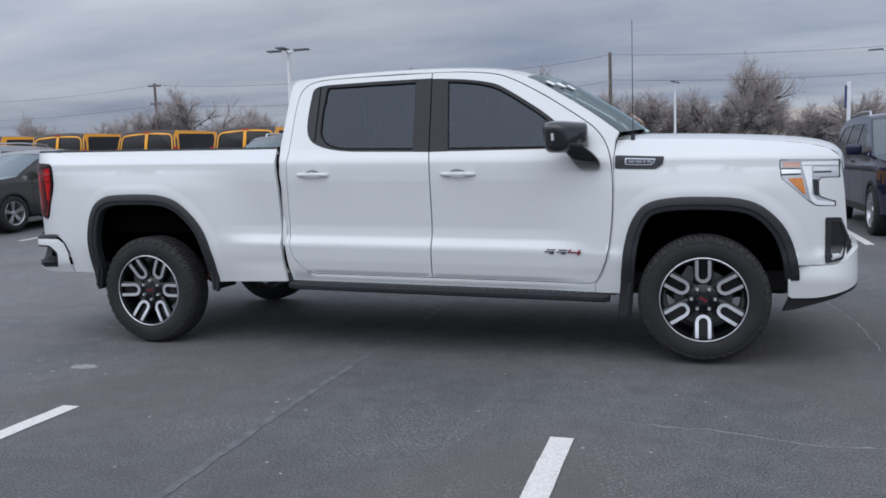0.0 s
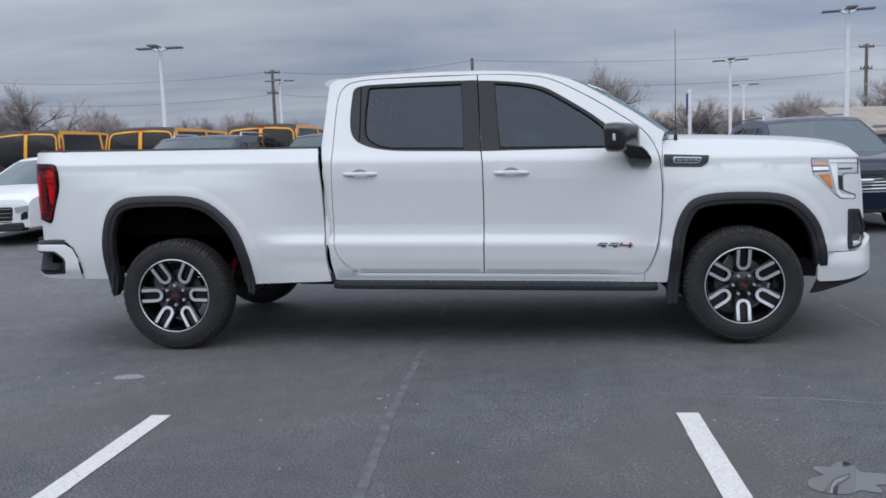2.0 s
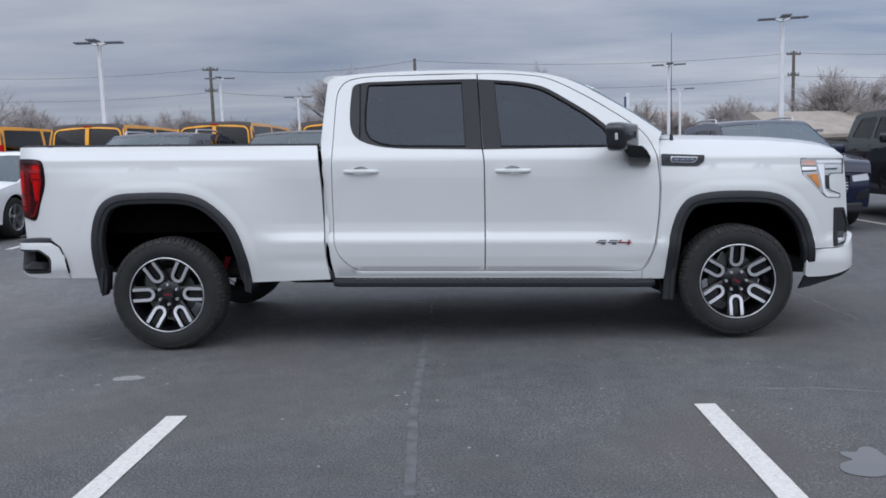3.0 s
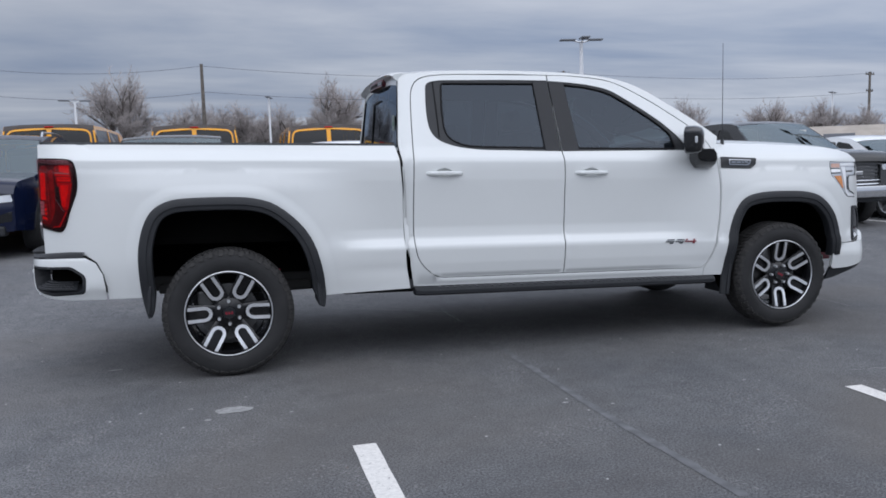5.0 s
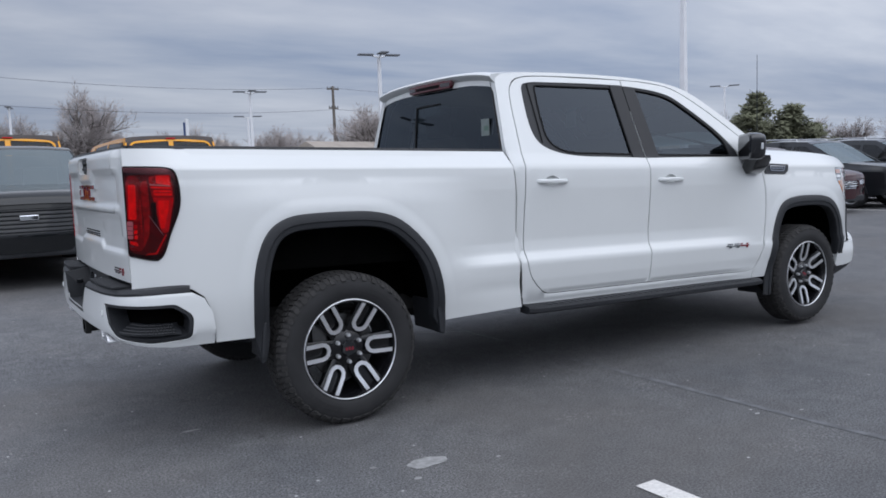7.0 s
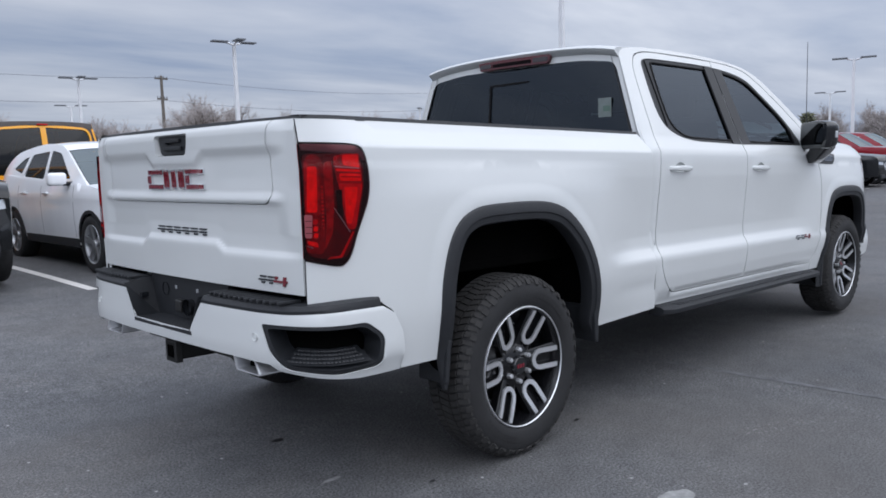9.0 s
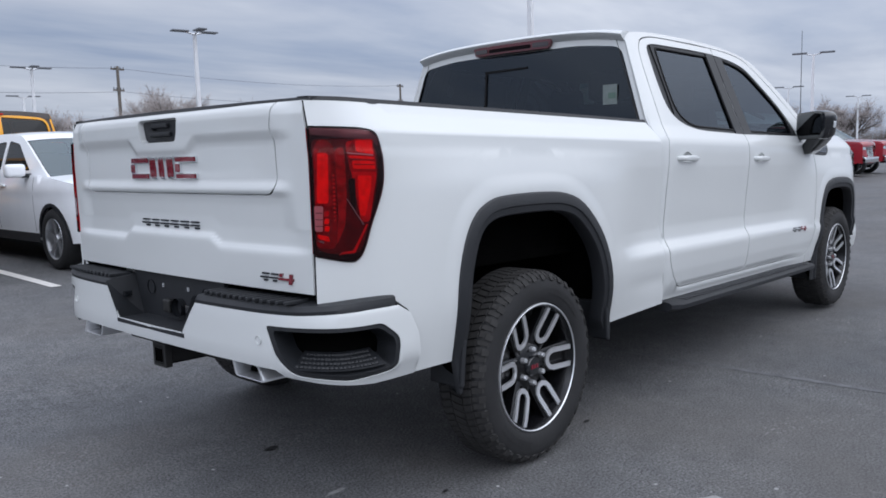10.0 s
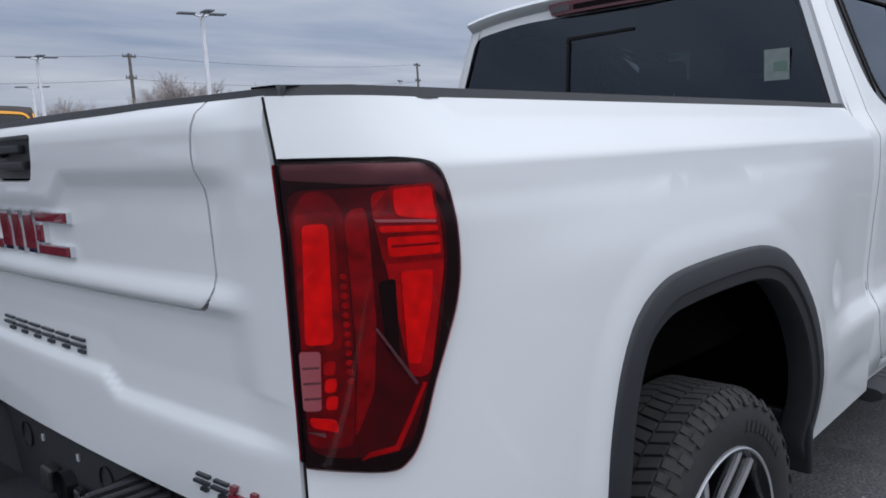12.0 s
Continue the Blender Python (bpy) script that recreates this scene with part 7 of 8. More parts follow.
    strip("rear_deck", [(x, W(x, z) - 0.002, z) for x, z in topc if x < P["gh"][-1][0] + 0.12], LINER_SHADE if style == "pickup" else mat, car, crown=0.0 if style == "pickup" else 0.02, bulge=-0.04, nv=10)
    part("underbody", box_bm(-L / 2, 0, zb + 0.06, L - 0.7, hw * 1.1, 0.10, 0.02), UNDERBODY, car)
    part("cabin_floor", box_bm((P["gh"][0][0] + P["gh"][-1][0]) / 2, 0, belt - 0.20, abs(P["gh"][-1][0] - P["gh"][0][0]) - 0.3, hw * 1.6, 0.06), CABIN, car)
    for sx in (P["wins"][0][-1][0] + 0.05, P["wins"][1][-1][0] + 0.0):
        for y in (-0.40, 0.40):
            part("seat_back", box_bm(sx, y, belt + 0.05, 0.14, 0.46, 0.50, 0.05), CABIN, car, smooth=True)
    # greenhouse
    gh = spline(P["gh"], 4)
    top_z = max(z for _, z in gh)
    roof_w = 0.76 if style != "van" else 0.80

    def G(x, z):
        base = W(x, belt) - 0.03
        t = (z - belt) / (top_z - belt)
        return base + (hw * roof_w - base) * max(0, t) ** 1.15
    body_gh = gh + [(gh[-1][0], belt - 0.03), (gh[0][0], belt - 0.03)]
    for s in (-1, 1):
        wins = [rounded(w, 0.05, 3) for w in P["wins"]]
        g = sheet("cabin_side", body_gh, (lambda s: (lambda x, z: (x, s * G(x, z), z)))(s), mat, car, holes=wins, step=0.10, thick=0.03, flip=s > 0)
        for w in wins:
            sheet("side_window", w, (lambda s: (lambda x, z: (x, s * (G(x, z) - 0.008), z)))(s), GLASS_CAR, car, step=0.15, thick=0.0, flip=s > 0)
    n_front = next(i for i, p in enumerate(gh) if p[1] > top_z - (0.12 if style != "van" else 0.32))
    n_rear = len(gh) - next(i for i, p in enumerate(gh[::-1]) if p[1] > top_z - 0.14)
    E = [(x, G(x, z) - 0.002, z) for x, z in gh]
    dark = VAN_DARK
    strip("windshield", [(x, w - 0.03, z) for x, w, z in E[:n_front + 1]], GLASS_SHIELD, car, crown=0.03, bulge=0.10, nv=10)
    strip("roof", E[n_front:n_rear], dark if style == "van" else mat, car, crown=0.035, nv=10, power=2.6, label="black roof" if style == "van" else "")
    tail = E[n_rear - 1:]
    if style != "van":
        strip("rear_window", [(x, w - 0.04, z) for x, w, z in tail], GLASS_CAR, car, crown=0.03, bulge=-0.04, nv=10)
    else:
        def rear_fn(y, z):
            return (-(L - 0.035) + 0.13 * max(0, (z - 1.2) / 0.88) ** 2 + 0.05 * (y / hw) ** 4, y, z)
        wn = [rounded([(g * 0.042, 1.24), (g * 0.765, 1.26), (g * 0.706, 1.968), (g * 0.042, 2.006)], [0.02, 0.05, 0.12, 0.02], 5) for g in (1, -1)]
        wf = rounded([(-0.80, 1.20), (0.80, 1.20), (0.735, 1.998), (0.3, 2.034), (-0.3, 2.034), (-0.735, 1.998)], [0.02, 0.02, 0.14, 0.1, 0.1, 0.14], 5)
        sheet("rear_door", [(-hw * 0.95, zb + 0.08), (hw * 0.95, zb + 0.08), (hw * 0.955, 1.2), (hw * 0.87, 1.85), (0.77, 2.000), (0.5, 2.058), (-0.5, 2.058), (-0.77, 2.000), (-hw * 0.87, 1.85), (-hw * 0.955, 1.2)], rear_fn, dark, car, holes=wn, step=0.10, thick=0.03, flip=True)
        sheet("window_surround", wf, lambda y, z: (rear_fn(y, z)[0] - 0.006, y, z), mat, car, holes=wn, step=0.10, thick=0.01, flip=True, label="amber yellow rear window surround")
        sheet("rear_panel", [(-hw * 0.94, zb + 0.08), (hw * 0.94, zb + 0.08), (hw * 0.94, 1.195), (-hw * 0.94, 1.195)], lambda y, z: (rear_fn(y, z)[0] - 0.006, y, z), mat, car, step=0.10, thick=0.01, flip=True)
        for w in wn:
            sheet("rear_window", w, lambda y, z: (rear_fn(y, z)[0] + 0.012, y, z), GLASS_CAR, car, step=0.15, thick=0.0, flip=True)
        for g in (1, -1):
            part("taillight", box_bm(-(L - 0.06), g * 0.872, 1.44, 0.07, 0.075, 0.46, 0.02), LENS_MID, car, "tall red taillight")
            part("door_hinge", box_bm(-(L - 0.02), g * 0.83, 1.15, 0.03, 0.05, 0.05, 0.01), PLASTIC, car)
        part("rear_bumper", box_bm(-(L + 0.02), 0, 0.55, 0.16, 1.9, 0.16, 0.03), UNDERBODY, car)
        part("centre_lamp", box_bm(-(L - 0.14), 0, 2.052, 0.04, 0.16, 0.022, 0.008), LENS_MID, car)
        part("number_plate", box_bm(-(L + 0.0), 0.5, 0.95, 0.02, 0.30, 0.15, 0.005), PAPER, car)
    # front end
    ft = P["top"][0][1]

    def nose(y, z):
        return (0.10 - 0.125 * (abs(y) / (hw * 0.86)) ** 2.2 - 0.05 * abs((z - 0.62)) / 0.3, y, z)
    nw = hw * 0.845
    gz0, gz1 = zb + (0.10 if style == "sedan" else 0.24), ft - 0.02
    gw = nw * (0.72 if style == "truck_suv" else 0.62 if style in ("suv", "pickup") else 0.70 if style == "sedan" else 0.55)
    gr = rounded([(-gw * 0.9, gz0), (gw * 0.9, gz0), (gw, gz1), (-gw, gz1)], 0.05, 4)
    sheet("front_fascia", rounded([(-nw, zb + 0.02), (nw, zb + 0.02), (nw, ft + 0.02), (nw * 0.9, ft + 0.10), (-nw * 0.9, ft + 0.10), (-nw, ft + 0.02)], 0.04, 3), nose, mat, car, holes=[gr], step=0.10, thick=0.05)
    g = sheet("grille", gr, lambda y, z: (nose(y, z)[0] - 0.03, y, z), PLASTIC_GLOSS, car, step=0.12, thick=0.02)
    nb = 6 if style in ("suv", "pickup", "truck_suv") else 4
    for k in range(nb):
        z = gz0 + (gz1 - gz0) * (k + 0.5) / nb
        bm = bmesh.new()
        rows = [[bm.verts.new((nose(y, z)[0] - 0.012 + dx, y, z + dz)) for dx, dz in ((0, -0.010), (0.010, 0), (0, 0.010), (-0.02, 0.0))] for y in np.linspace(-gw * 0.92, gw * 0.92, 9)]
        for a, b2 in zip(rows, rows[1:]):
            for j in range(4):
                bm.faces.new((a[j], a[(j + 1) % 4], b2[(j + 1) % 4], b2[j]))
        part("grille_bar", bm, CHROME if grille_bars == "chrome" else PLASTIC, g)
    part("emblem", box_bm(nose(0, (gz0 + gz1) / 2)[0] + 0.004, 0, (gz0 + gz1) / 2 + 0.04, 0.012, 0.20, 0.06, 0.01), CHROME, g, "plain chrome emblem")
    for s in (-1, 1):
        hl = rounded([(s * gw * 1.06, gz1 - 0.10), (s * nw * 0.985, gz1 - 0.08), (s * nw * 0.995, gz1 + 0.02), (s * gw * 1.04, gz1 - 0.01)], 0.02, 3)
        sheet("headlight", hl if s > 0 else hl[::-1], lambda y, z: (nose(y, z)[0] + 0.010, y, z), LAMP_CAR, car, step=0.1, thick=0.03)
        fl = rounded([(s * gw * 1.15, zb + 0.14), (s * nw * 0.95, zb + 0.16), (s * nw * 0.97, zb + 0.30), (s * gw * 1.18, zb + 0.24)], 0.02, 3)
        sheet("fog_recess", fl if s > 0 else fl[::-1], lambda y, z: (nose(y, z)[0] + 0.006, y, z), PLASTIC_GLOSS, car, step=0.1, thick=0.02)
        mx = P["wins"][0][0][0] + 0.02
        mir = part("door_mirror", box_bm(mx, s * (hw + 0.10), belt + 0.08, 0.13, 0.22, 0.16, 0.045, seg=3), mat, car, smooth=True)
        part("mirror_foot", box_bm(mx + 0.02, s * (hw - 0.02), belt + 0.02, 0.07, 0.12, 0.05, 0.015), PLASTIC, mir)
        if P["rails"]:
            rx0, rx1 = P["gh"][1][0] - 0.5, P["gh"][-3][0] - 0.15
            rz = top_z
            part("roof_rail", tube_bm([(rx0 + 0.06, s * hw * 0.70, rz - 0.03), (rx0, s * hw * 0.70, rz + 0.045), ((rx0 + rx1) / 2, s * hw * 0.70, rz + 0.065), (rx1, s * hw * 0.68, rz + 0.03), (rx1 - 0.06, s * hw * 0.68, rz - 0.05)], 0.018, 8), SILVER, car, smooth=True)
        if style != "van":
            part("taillight", box_bm(-(L - 0.10), s * hw * 0.80, belt - 0.12, 0.12, 0.22, 0.14, 0.03), LENS_RED, car)
    part("lower_bumper", box_bm(-0.06, 0, zb + 0.03, 0.20, nw * 1.7, 0.14, 0.03), PLASTIC, car)
    if style == "pickup":
        part("chrome_bumper", box_bm(0.04, 0, zb + 0.14, 0.12, nw * 1.98, 0.20, 0.03), CHROME, car, smooth=True)
        part("cab_rear_panel", box_bm(P["gh"][-1][0] - 0.02, 0, belt - 0.15, 0.05, hw * 1.8, 0.35), mat, car)
        part("tailgate", box_bm(-(L - 0.03), 0, 1.08, 0.06, hw * 1.86, 0.62, 0.02), mat, car)
    else:
        part("rear_fascia", box_bm(-(L - 0.16), 0, (zb + belt) / 2, 0.24, hw * 1.70, belt - zb - 0.1, 0.05), mat, car)
    part("inner_core", box_bm(-0.75, 0, zb + 0.28, 0.9, hw * 1.0, 0.36, 0.02), LINER_SHADE, car)
    part("dashboard", box_bm(P["gh"][0][0] - 0.45, 0, belt - 0.04, 0.35, hw * 1.6, 0.14, 0.04), CABIN, car)
    if style not in ("truck_suv", "van"):
        part("price_sticker", box_bm(P["gh"][1][0] + 0.20, 0.50, top_z - 0.20, 0.02, 0.14, 0.05), PAPER, car)
    car.matrix_basis = at
    return car


def nose_to_us(cx, yf):
    return Matrix.Translation((cx, yf, ground_z(cx, yf + 2.0) - 0.01)) @ pose(0, 0, 0, 0, 0, -90)


ROW = "cars in the first row"
build_car("crossover", "charcoal", "dark grey crossover with alloy wheels parked in a row", "car", nose_to_us(-9.75, 5.45), group=ROW)
build_car("suv", "silver", "silver suv at the end of the row", "car", nose_to_us(-12.5, 6.2), group=ROW)
build_car("sedan", "white", "white sedan with wide dark slatted grille parked in a row", "car", nose_to_us(-6.45, 5.7), grille_bars="chrome", group=ROW)
build_car("suv", "navy", "navy blue family suv with roof rails", "car", nose_to_us(-3.72, 5.9), grille_bars="chrome", group=ROW)
build_car("truck_suv", "grey", "charcoal off-road suv with black slatted grille", "car", nose_to_us(-0.92, 5.55), group=ROW, rims="dark")
build_car("crossover", "pearl", "pearl white crossover with black arch trims", "car", nose_to_us(1.98, 5.60), group=ROW)
build_car("suv", "navy", "blue suv with chrome barred grille", "car", nose_to_us(7.25, 5.6), grille_bars="chrome", group=ROW)
build_car("pickup", "black", "black crew-cab pickup with chrome barred grille", "pickup truck", nose_to_us(10.2, 5.3), grille_bars="chrome", group=ROW)
build_car("crossover", "white", "white crossover with dark lower grille", "car", nose_to_us(12.95, 5.6), group=ROW)
build_car("crossover", "maroon", "dark maroon crossover with chrome bumper trim", "car", nose_to_us(15.7, 5.7), grille_bars="chrome", group=ROW)
build_car("suv", "black", "black suv parked in a row", "car", nose_to_us(18.45, 5.7), group=ROW)
build_car("suv", "black", "black suv with alloy wheels", "car", nose_to_us(21.2, 5.4), group=ROW)
build_car("suv", "charcoal", "charcoal suv parked in a row", "car", nose_to_us(23.95, 5.4), grille_bars="chrome", group=ROW)
build_car("suv", "black", "black suv with chrome grille bars", "car", nose_to_us(26.7, 5.2), grille_bars="chrome", group=ROW)
build_car("pickup", "red", "red pickup with chrome grille", "pickup truck", nose_to_us(29.45, 5.2), grille_bars="chrome", group=ROW)
build_car("pickup", "red", "red pickup with chrome grille", "pickup truck", nose_to_us(32.2, 5.2), grille_bars="chrome", group=ROW)


def van_at(cx, yr):
    return Matrix.Translation((cx, yr + 5.7, ground_z(cx, yr + 2.5) - 0.10)) @ pose(0, 0, 0, 0, 0, 90)


van = build_car("van", "yellow", "amber yellow passenger van with dark rear windows", "van", van_at(-6.15, 10.45), group="yellow vans", rims="dark")
for cx, yr in ((-14.4, 10.6), (-11.65, 10.5), (-8.9, 10.45), (-3.35, 10.4), (-0.72, 10.5), (1.92, 10.3)):
    copy_thing(van, van_at(cx, yr))


# ---- lamps, poles, trees, buildings ----
POLE_WHITE = material("white_pole_paint", (0.70, 0.71, 0.73), 0.5, vary=0.06, scale=3)
POLE_GREY = material("lamp_head_grey", (0.16, 0.17, 0.19), 0.5)
WOOD = material("weathered_wood", (0.13, 0.115, 0.10), 0.9, vary=0.3, scale=6)
BARK = material("grey_brown_bark", (0.130, 0.112, 0.103), 0.95, vary=0.3, scale=3)
TWIG = material("bare_twigs", (0.38, 0.345, 0.332), 0.95, vary=0.25, scale=1)
NEEDLE = material("pine_needles", (0.125, 0.130, 0.078), 0.8, vary=0.35, scale=0.8)
CONCRETE_BASE = material("pole_concrete", (0.34, 0.34, 0.33), 0.9, vary=0.15, scale=8)
BEIGE = material("beige_metal_siding", (0.42, 0.40, 0.34), 0.7, vary=0.08, scale=0.6)
TAN_ROOF = material("tan_roof", (0.33, 0.29, 0.25), 0.85, vary=0.15, scale=1.2)
BLUE_SIGN = material("blue_sign_face", (0.035, 0.065, 0.16), 0.5)
BRUSH = material("winter_brush", (0.165, 0.138, 0.122), 1.0, vary=0.35, scale=0.5)
FAR_WOOD = material("far_winter_wood", (0.185, 0.168, 0.165), 1.0, vary=0.25, scale=0.15)


def lamp_post(x, y, top, yaw=0.0, heads=3, near=False):
    z0 = ground_z(x, y)
    post = thing("street_lamp", "white car park lamp post with flat grey heads", "street lamp", "car park lamps")
    w = 0.085
    bm = bmesh.new()
    rows = [[bm.verts.new((a * k, b * k, z)) for a, b in ((-w, -w), (w, -w), (w, w), (-w, w))] for z, k in ((0.6, 1.0), (top - z0, 0.62))]
    for k in range(4):
        bm.faces.new((rows[0][k], rows[0][(k + 1) % 4], rows[1][(k + 1) % 4], rows[1][k]))
    bm.faces.new(rows[1])
    part("pole", bm, POLE_WHITE, post)
    part("pole_base", lathe([(0.0, 0.75), (0.24, 0.75), (0.27, 0.70), (0.28, 0.0)], 20, "z"), CONCRETE_BASE, post)
    part("base_cover", box_bm(0, 0, 0.78, 0.26, 0.26, 0.08, 0.02), POLE_WHITE, post)
    h = top - z0
    dirs = {2: (90, -90), 3: (90, -90, 0)}[heads]
    for a in dirs:
        m = pose(0, 0, h, 0, 0, a)
        arm = part("arm", tube_bm([(0.0, 0, -0.06), (0.0, -0.30, 0.02)], 0.035, 6), POLE_WHITE, post, m=m)
        bm = box_bm(0, -0.56, 0.05, 0.34, 0.62, 0.06, 0.02)
        part("lamp_head", bm, POLE_GREY, post, m=m)
    post.matrix_basis = pose(x, y, z0, 0, 0, yaw)
    return post


for x, y, top, yaw, heads in ((-11.48, 22.86, 5.86, 5, 3), (13.83, 24.47, 6.05, -10, 3), (15.70, 10.36, 7.0, 0, 3), (12.55, 36.7, 5.78, -8, 3), (15.4, 45.6, 5.18, -10, 2), (2.46, 53.8, 6.30, 80, 2), (-8.92, 44.4, 5.40, 10, 2),
                              (-12.85, 41.2, 6.40, 10, 3), (40.3, 28.4, 5.90, -50, 2), (35.3, 9.1, 5.20, -72, 2), (49.0, 14.85, 4.70, -72, 2), (65.0, 15.1, 4.70, -75, 2), (45.3, 47.4, 5.85, 40, 2)):
    lamp_post(x, y, top, yaw, heads)


def utility_pole(x, y, top, yaw, arms=True):
    z0 = ground_z(x, y)
    p = thing("utility_pole", "weathered wooden utility pole with crossarms", "utility pole", "utility poles")
    part("pole", tube_bm([(0, 0, 0), (0, 0, top - z0)], [0.17, 0.11], 10), WOOD, p, smooth=True)
    for z, w in ((top - z0 - 0.25, 0.62), (top - z0 - 1.9, 0.50)) if arms else ():
        part("crossarm", box_bm(0, 0, z, 2 * w, 0.10, 0.12, 0.01), WOOD, p)
        for dx in (-w * 0.9, -w * 0.4, w * 0.4, w * 0.9):
            part("insulator", lathe([(0.0, 0.16), (0.04, 0.15), (0.05, 0.05), (0.03, 0.0)], 8, "z"), POLE_GREY, p, m=Matrix.Translation((dx, 0, z + 0.06)))
    p.matrix_basis = pose(x, y, z0, 0, 0, yaw)


POLES = [(-76.0, 58.0, 9.6), (-44.45, 58.0, 9.6), (-18.9, 58.0, 9.2), (-2.15, 54.7, 8.85), (28.1, 60.0, 9.0), (62.0, 62.0, 9.2)]
for x, y, top in POLES:
    utility_pole(x, y, top, 12, arms=x != -2.15)
CABLE = material("black_cable", (0.02, 0.02, 0.022), 0.7)
for drop, off in ((0.15, 0.0), (2.0, 0.3)):
    for (ax, ay, az), (bx, by, bz) in zip(POLES, POLES[1:]):
        pts = []
        for k in range(13):
            t = k / 12
            pts.append((ax + (bx - ax) * t + off, ay + (by - ay) * t, az + (bz - az) * t - drop - 4 * 0.55 * t * (1 - t)))
        ob = part("overhead_cable", tube_bm(pts, 0.011, 4), CABLE)
        tagged(ob, "black overhead cable hung between utility poles", "cable", "overhead cables")


def bare_tree(name, height, spread, seed):
    """A leafless tree: trunk, limbs that fan into a dome, and a mass of fine twigs."""
    rnd = random.Random(seed)
    tree = thing(name, "leafless winter tree with fine grey-brown branches", "tree", "bare trees")
    wood, twig = ([], []), ([], [])

    def tube(p, q, r0, r1, seg, mesh):
        V, F = mesh
        d = (q - p).normalized()
        u = d.orthogonal().normalized()
        v = d.cross(u)
        k = len(V)
        for c, r in ((p, r0), (q, r1)):
            for i in range(seg):
                a = 2 * math.pi * i / seg
                V.append(tuple(c + r * (math.cos(a) * u + math.sin(a) * v)))
        for i in range(seg):
            F.append((k + i, k + (i + 1) % seg, k + seg + (i + 1) % seg, k + seg + i))

    def bend(d, k, up=0.15):
        return (d + Vector((rnd.uniform(-1, 1), rnd.uniform(-1, 1), rnd.uniform(-1, 1) + up)) * k).normalized()

    def in_dome(p, grow=1.0):
        return (p.x ** 2 + p.y ** 2) / (spread * height * grow) ** 2 + ((p.z - 0.60 * height) / (0.42 * height * grow)) ** 2 < 1

    def hair(q, d, length, w):
        V, F = twig
        if not in_dome(q + d * length, 1.02):
            length *= 0.35
        e = q + d * length
        o = d.cross(Vector((rnd.uniform(-1, 1), rnd.uniform(-1, 1), rnd.uniform(-1, 1)))).normalized() * w
        k = len(V)
        V += [tuple(q - o), tuple(q + o), tuple(e)]
        F.append((k, k + 1, k + 2))
        return e

    def grow(p, d, length, r, level):
        q = p
        for k in range(3):
            d = bend(d, 0.16 + 0.05 * level, 0.14 if level < 3 else 0.12)
            e = q + d * length / 3
            if level and not in_dome(e):
                d = bend(d, 0.9, -0.3)
                e = q + d * length / 5
            if level >= 4:
                hair(q, (e - q).normalized(), (e - q).length * 1.3, 0.018)
                for _ in range(4):
                    hair(e, bend(d, 0.75, 0.1), height * rnd.uniform(0.025, 0.060), 0.0095)
            else:
                tube(q, e, r * (1 - 0.13 * k), r * (1 - 0.13 * (k + 1)), 3 if level >= 2 else 6, wood)
            q = e
            if 1 <= level < 4:
                for _ in range(2 if level == 3 else 1):
                    grow(q, bend(d, 0.8), length * rnd.uniform(0.5, 0.72), max(r * 0.5, 0.012), level + 1)
        if level < 4:
            for _ in range(6 if level == 0 else 2):
                grow(q, bend(d, 1.0 if level == 0 else 0.5, 0.3), length * rnd.uniform(0.68, 0.95), max(r * 0.62, 0.012), level + 1)
    grow(Vector((0, 0, 0)), Vector((0, 0, 1)), height * 0.20, height * 0.020, 0)
    k = height / max(v[2] for v in twig[0])
    for nm, (V, F), mat in (("trunk", wood, BARK), ("crown", twig, TWIG)):
        link_mesh(nm, [(x * k, y * k, z * k) for x, y, z in V], F, mat, tree, smooth=False)
    return tree


forms = [bare_tree("bare_tree", 10.0, 0.44, 5), bare_tree("bare_tree", 9.5, 0.42, 8), bare_tree("bare_tree", 9.0, 0.54, 21)]
rnd = random.Random(4)
spots = [(6.8, 61.5, 9.0), (-7.7, 53.6, 8.0), (-34.0, 48.0, 7.5), (-56.6, 53.7, 6.6), (-47.5, 55.3, 6.0), (-50.5, 60.5, 6.0), (-40.0, 52.5, 5.4), (-37.0, 47.5, 6.0), (-33.0, 56.0, 6.3), (-30.2, 51.2, 5.4), (-27.5, 66.9, 6.0), (-31.5, 67.5, 5.6),
         (-21.8, 61.4, 5.8), (-14.8, 71.7, 5.5), (-9.8, 58.5, 5.0), (-2.6, 59.9, 6.3), (-0.6, 65.0, 6.4), (1.6, 64.8, 6.4), (3.4, 63.4, 6.0), (5.4, 63.0, 6.2), (10.0, 66.0, 5.6), (12.5, 68.6, 5.2), (16.2, 66.5, 5.9), (20.6, 68.0, 5.3), (26.8, 69.6, 6.1),
         (23.0, 58.0, 5.1), (25.4, 60.5, 4.8), (29.0, 55.0, 6.9), (36.0, 65.0, 7.6), (33.4, 58.0, 5.4), (37.0, 54.6, 6.1), (41.7, 50.3, 5.4), (44.6, 48.0, 5.4), (47.4, 45.6, 4.8), (50.7, 41.7, 4.9), (53.7, 40.2, 4.7), (63.5, 19.8, 4.8), (66.0, 16.0, 4.4)]
for k in range(8):
    spots.append((56 + 3.2 * k, 44 - 3.4 * k + 2 * (k % 2), 4.4 + 0.5 * (k * 5 % 3)))
# a looser belt of trees farther back
for k in range(26):
    spots.append((-96 + 7.3 * k + rnd.uniform(-3, 3), 88 + rnd.uniform(-5, 7) - max(0, (-96 + 7.3 * k) - 40) * 0.45, rnd.uniform(4.6, 6.2)))
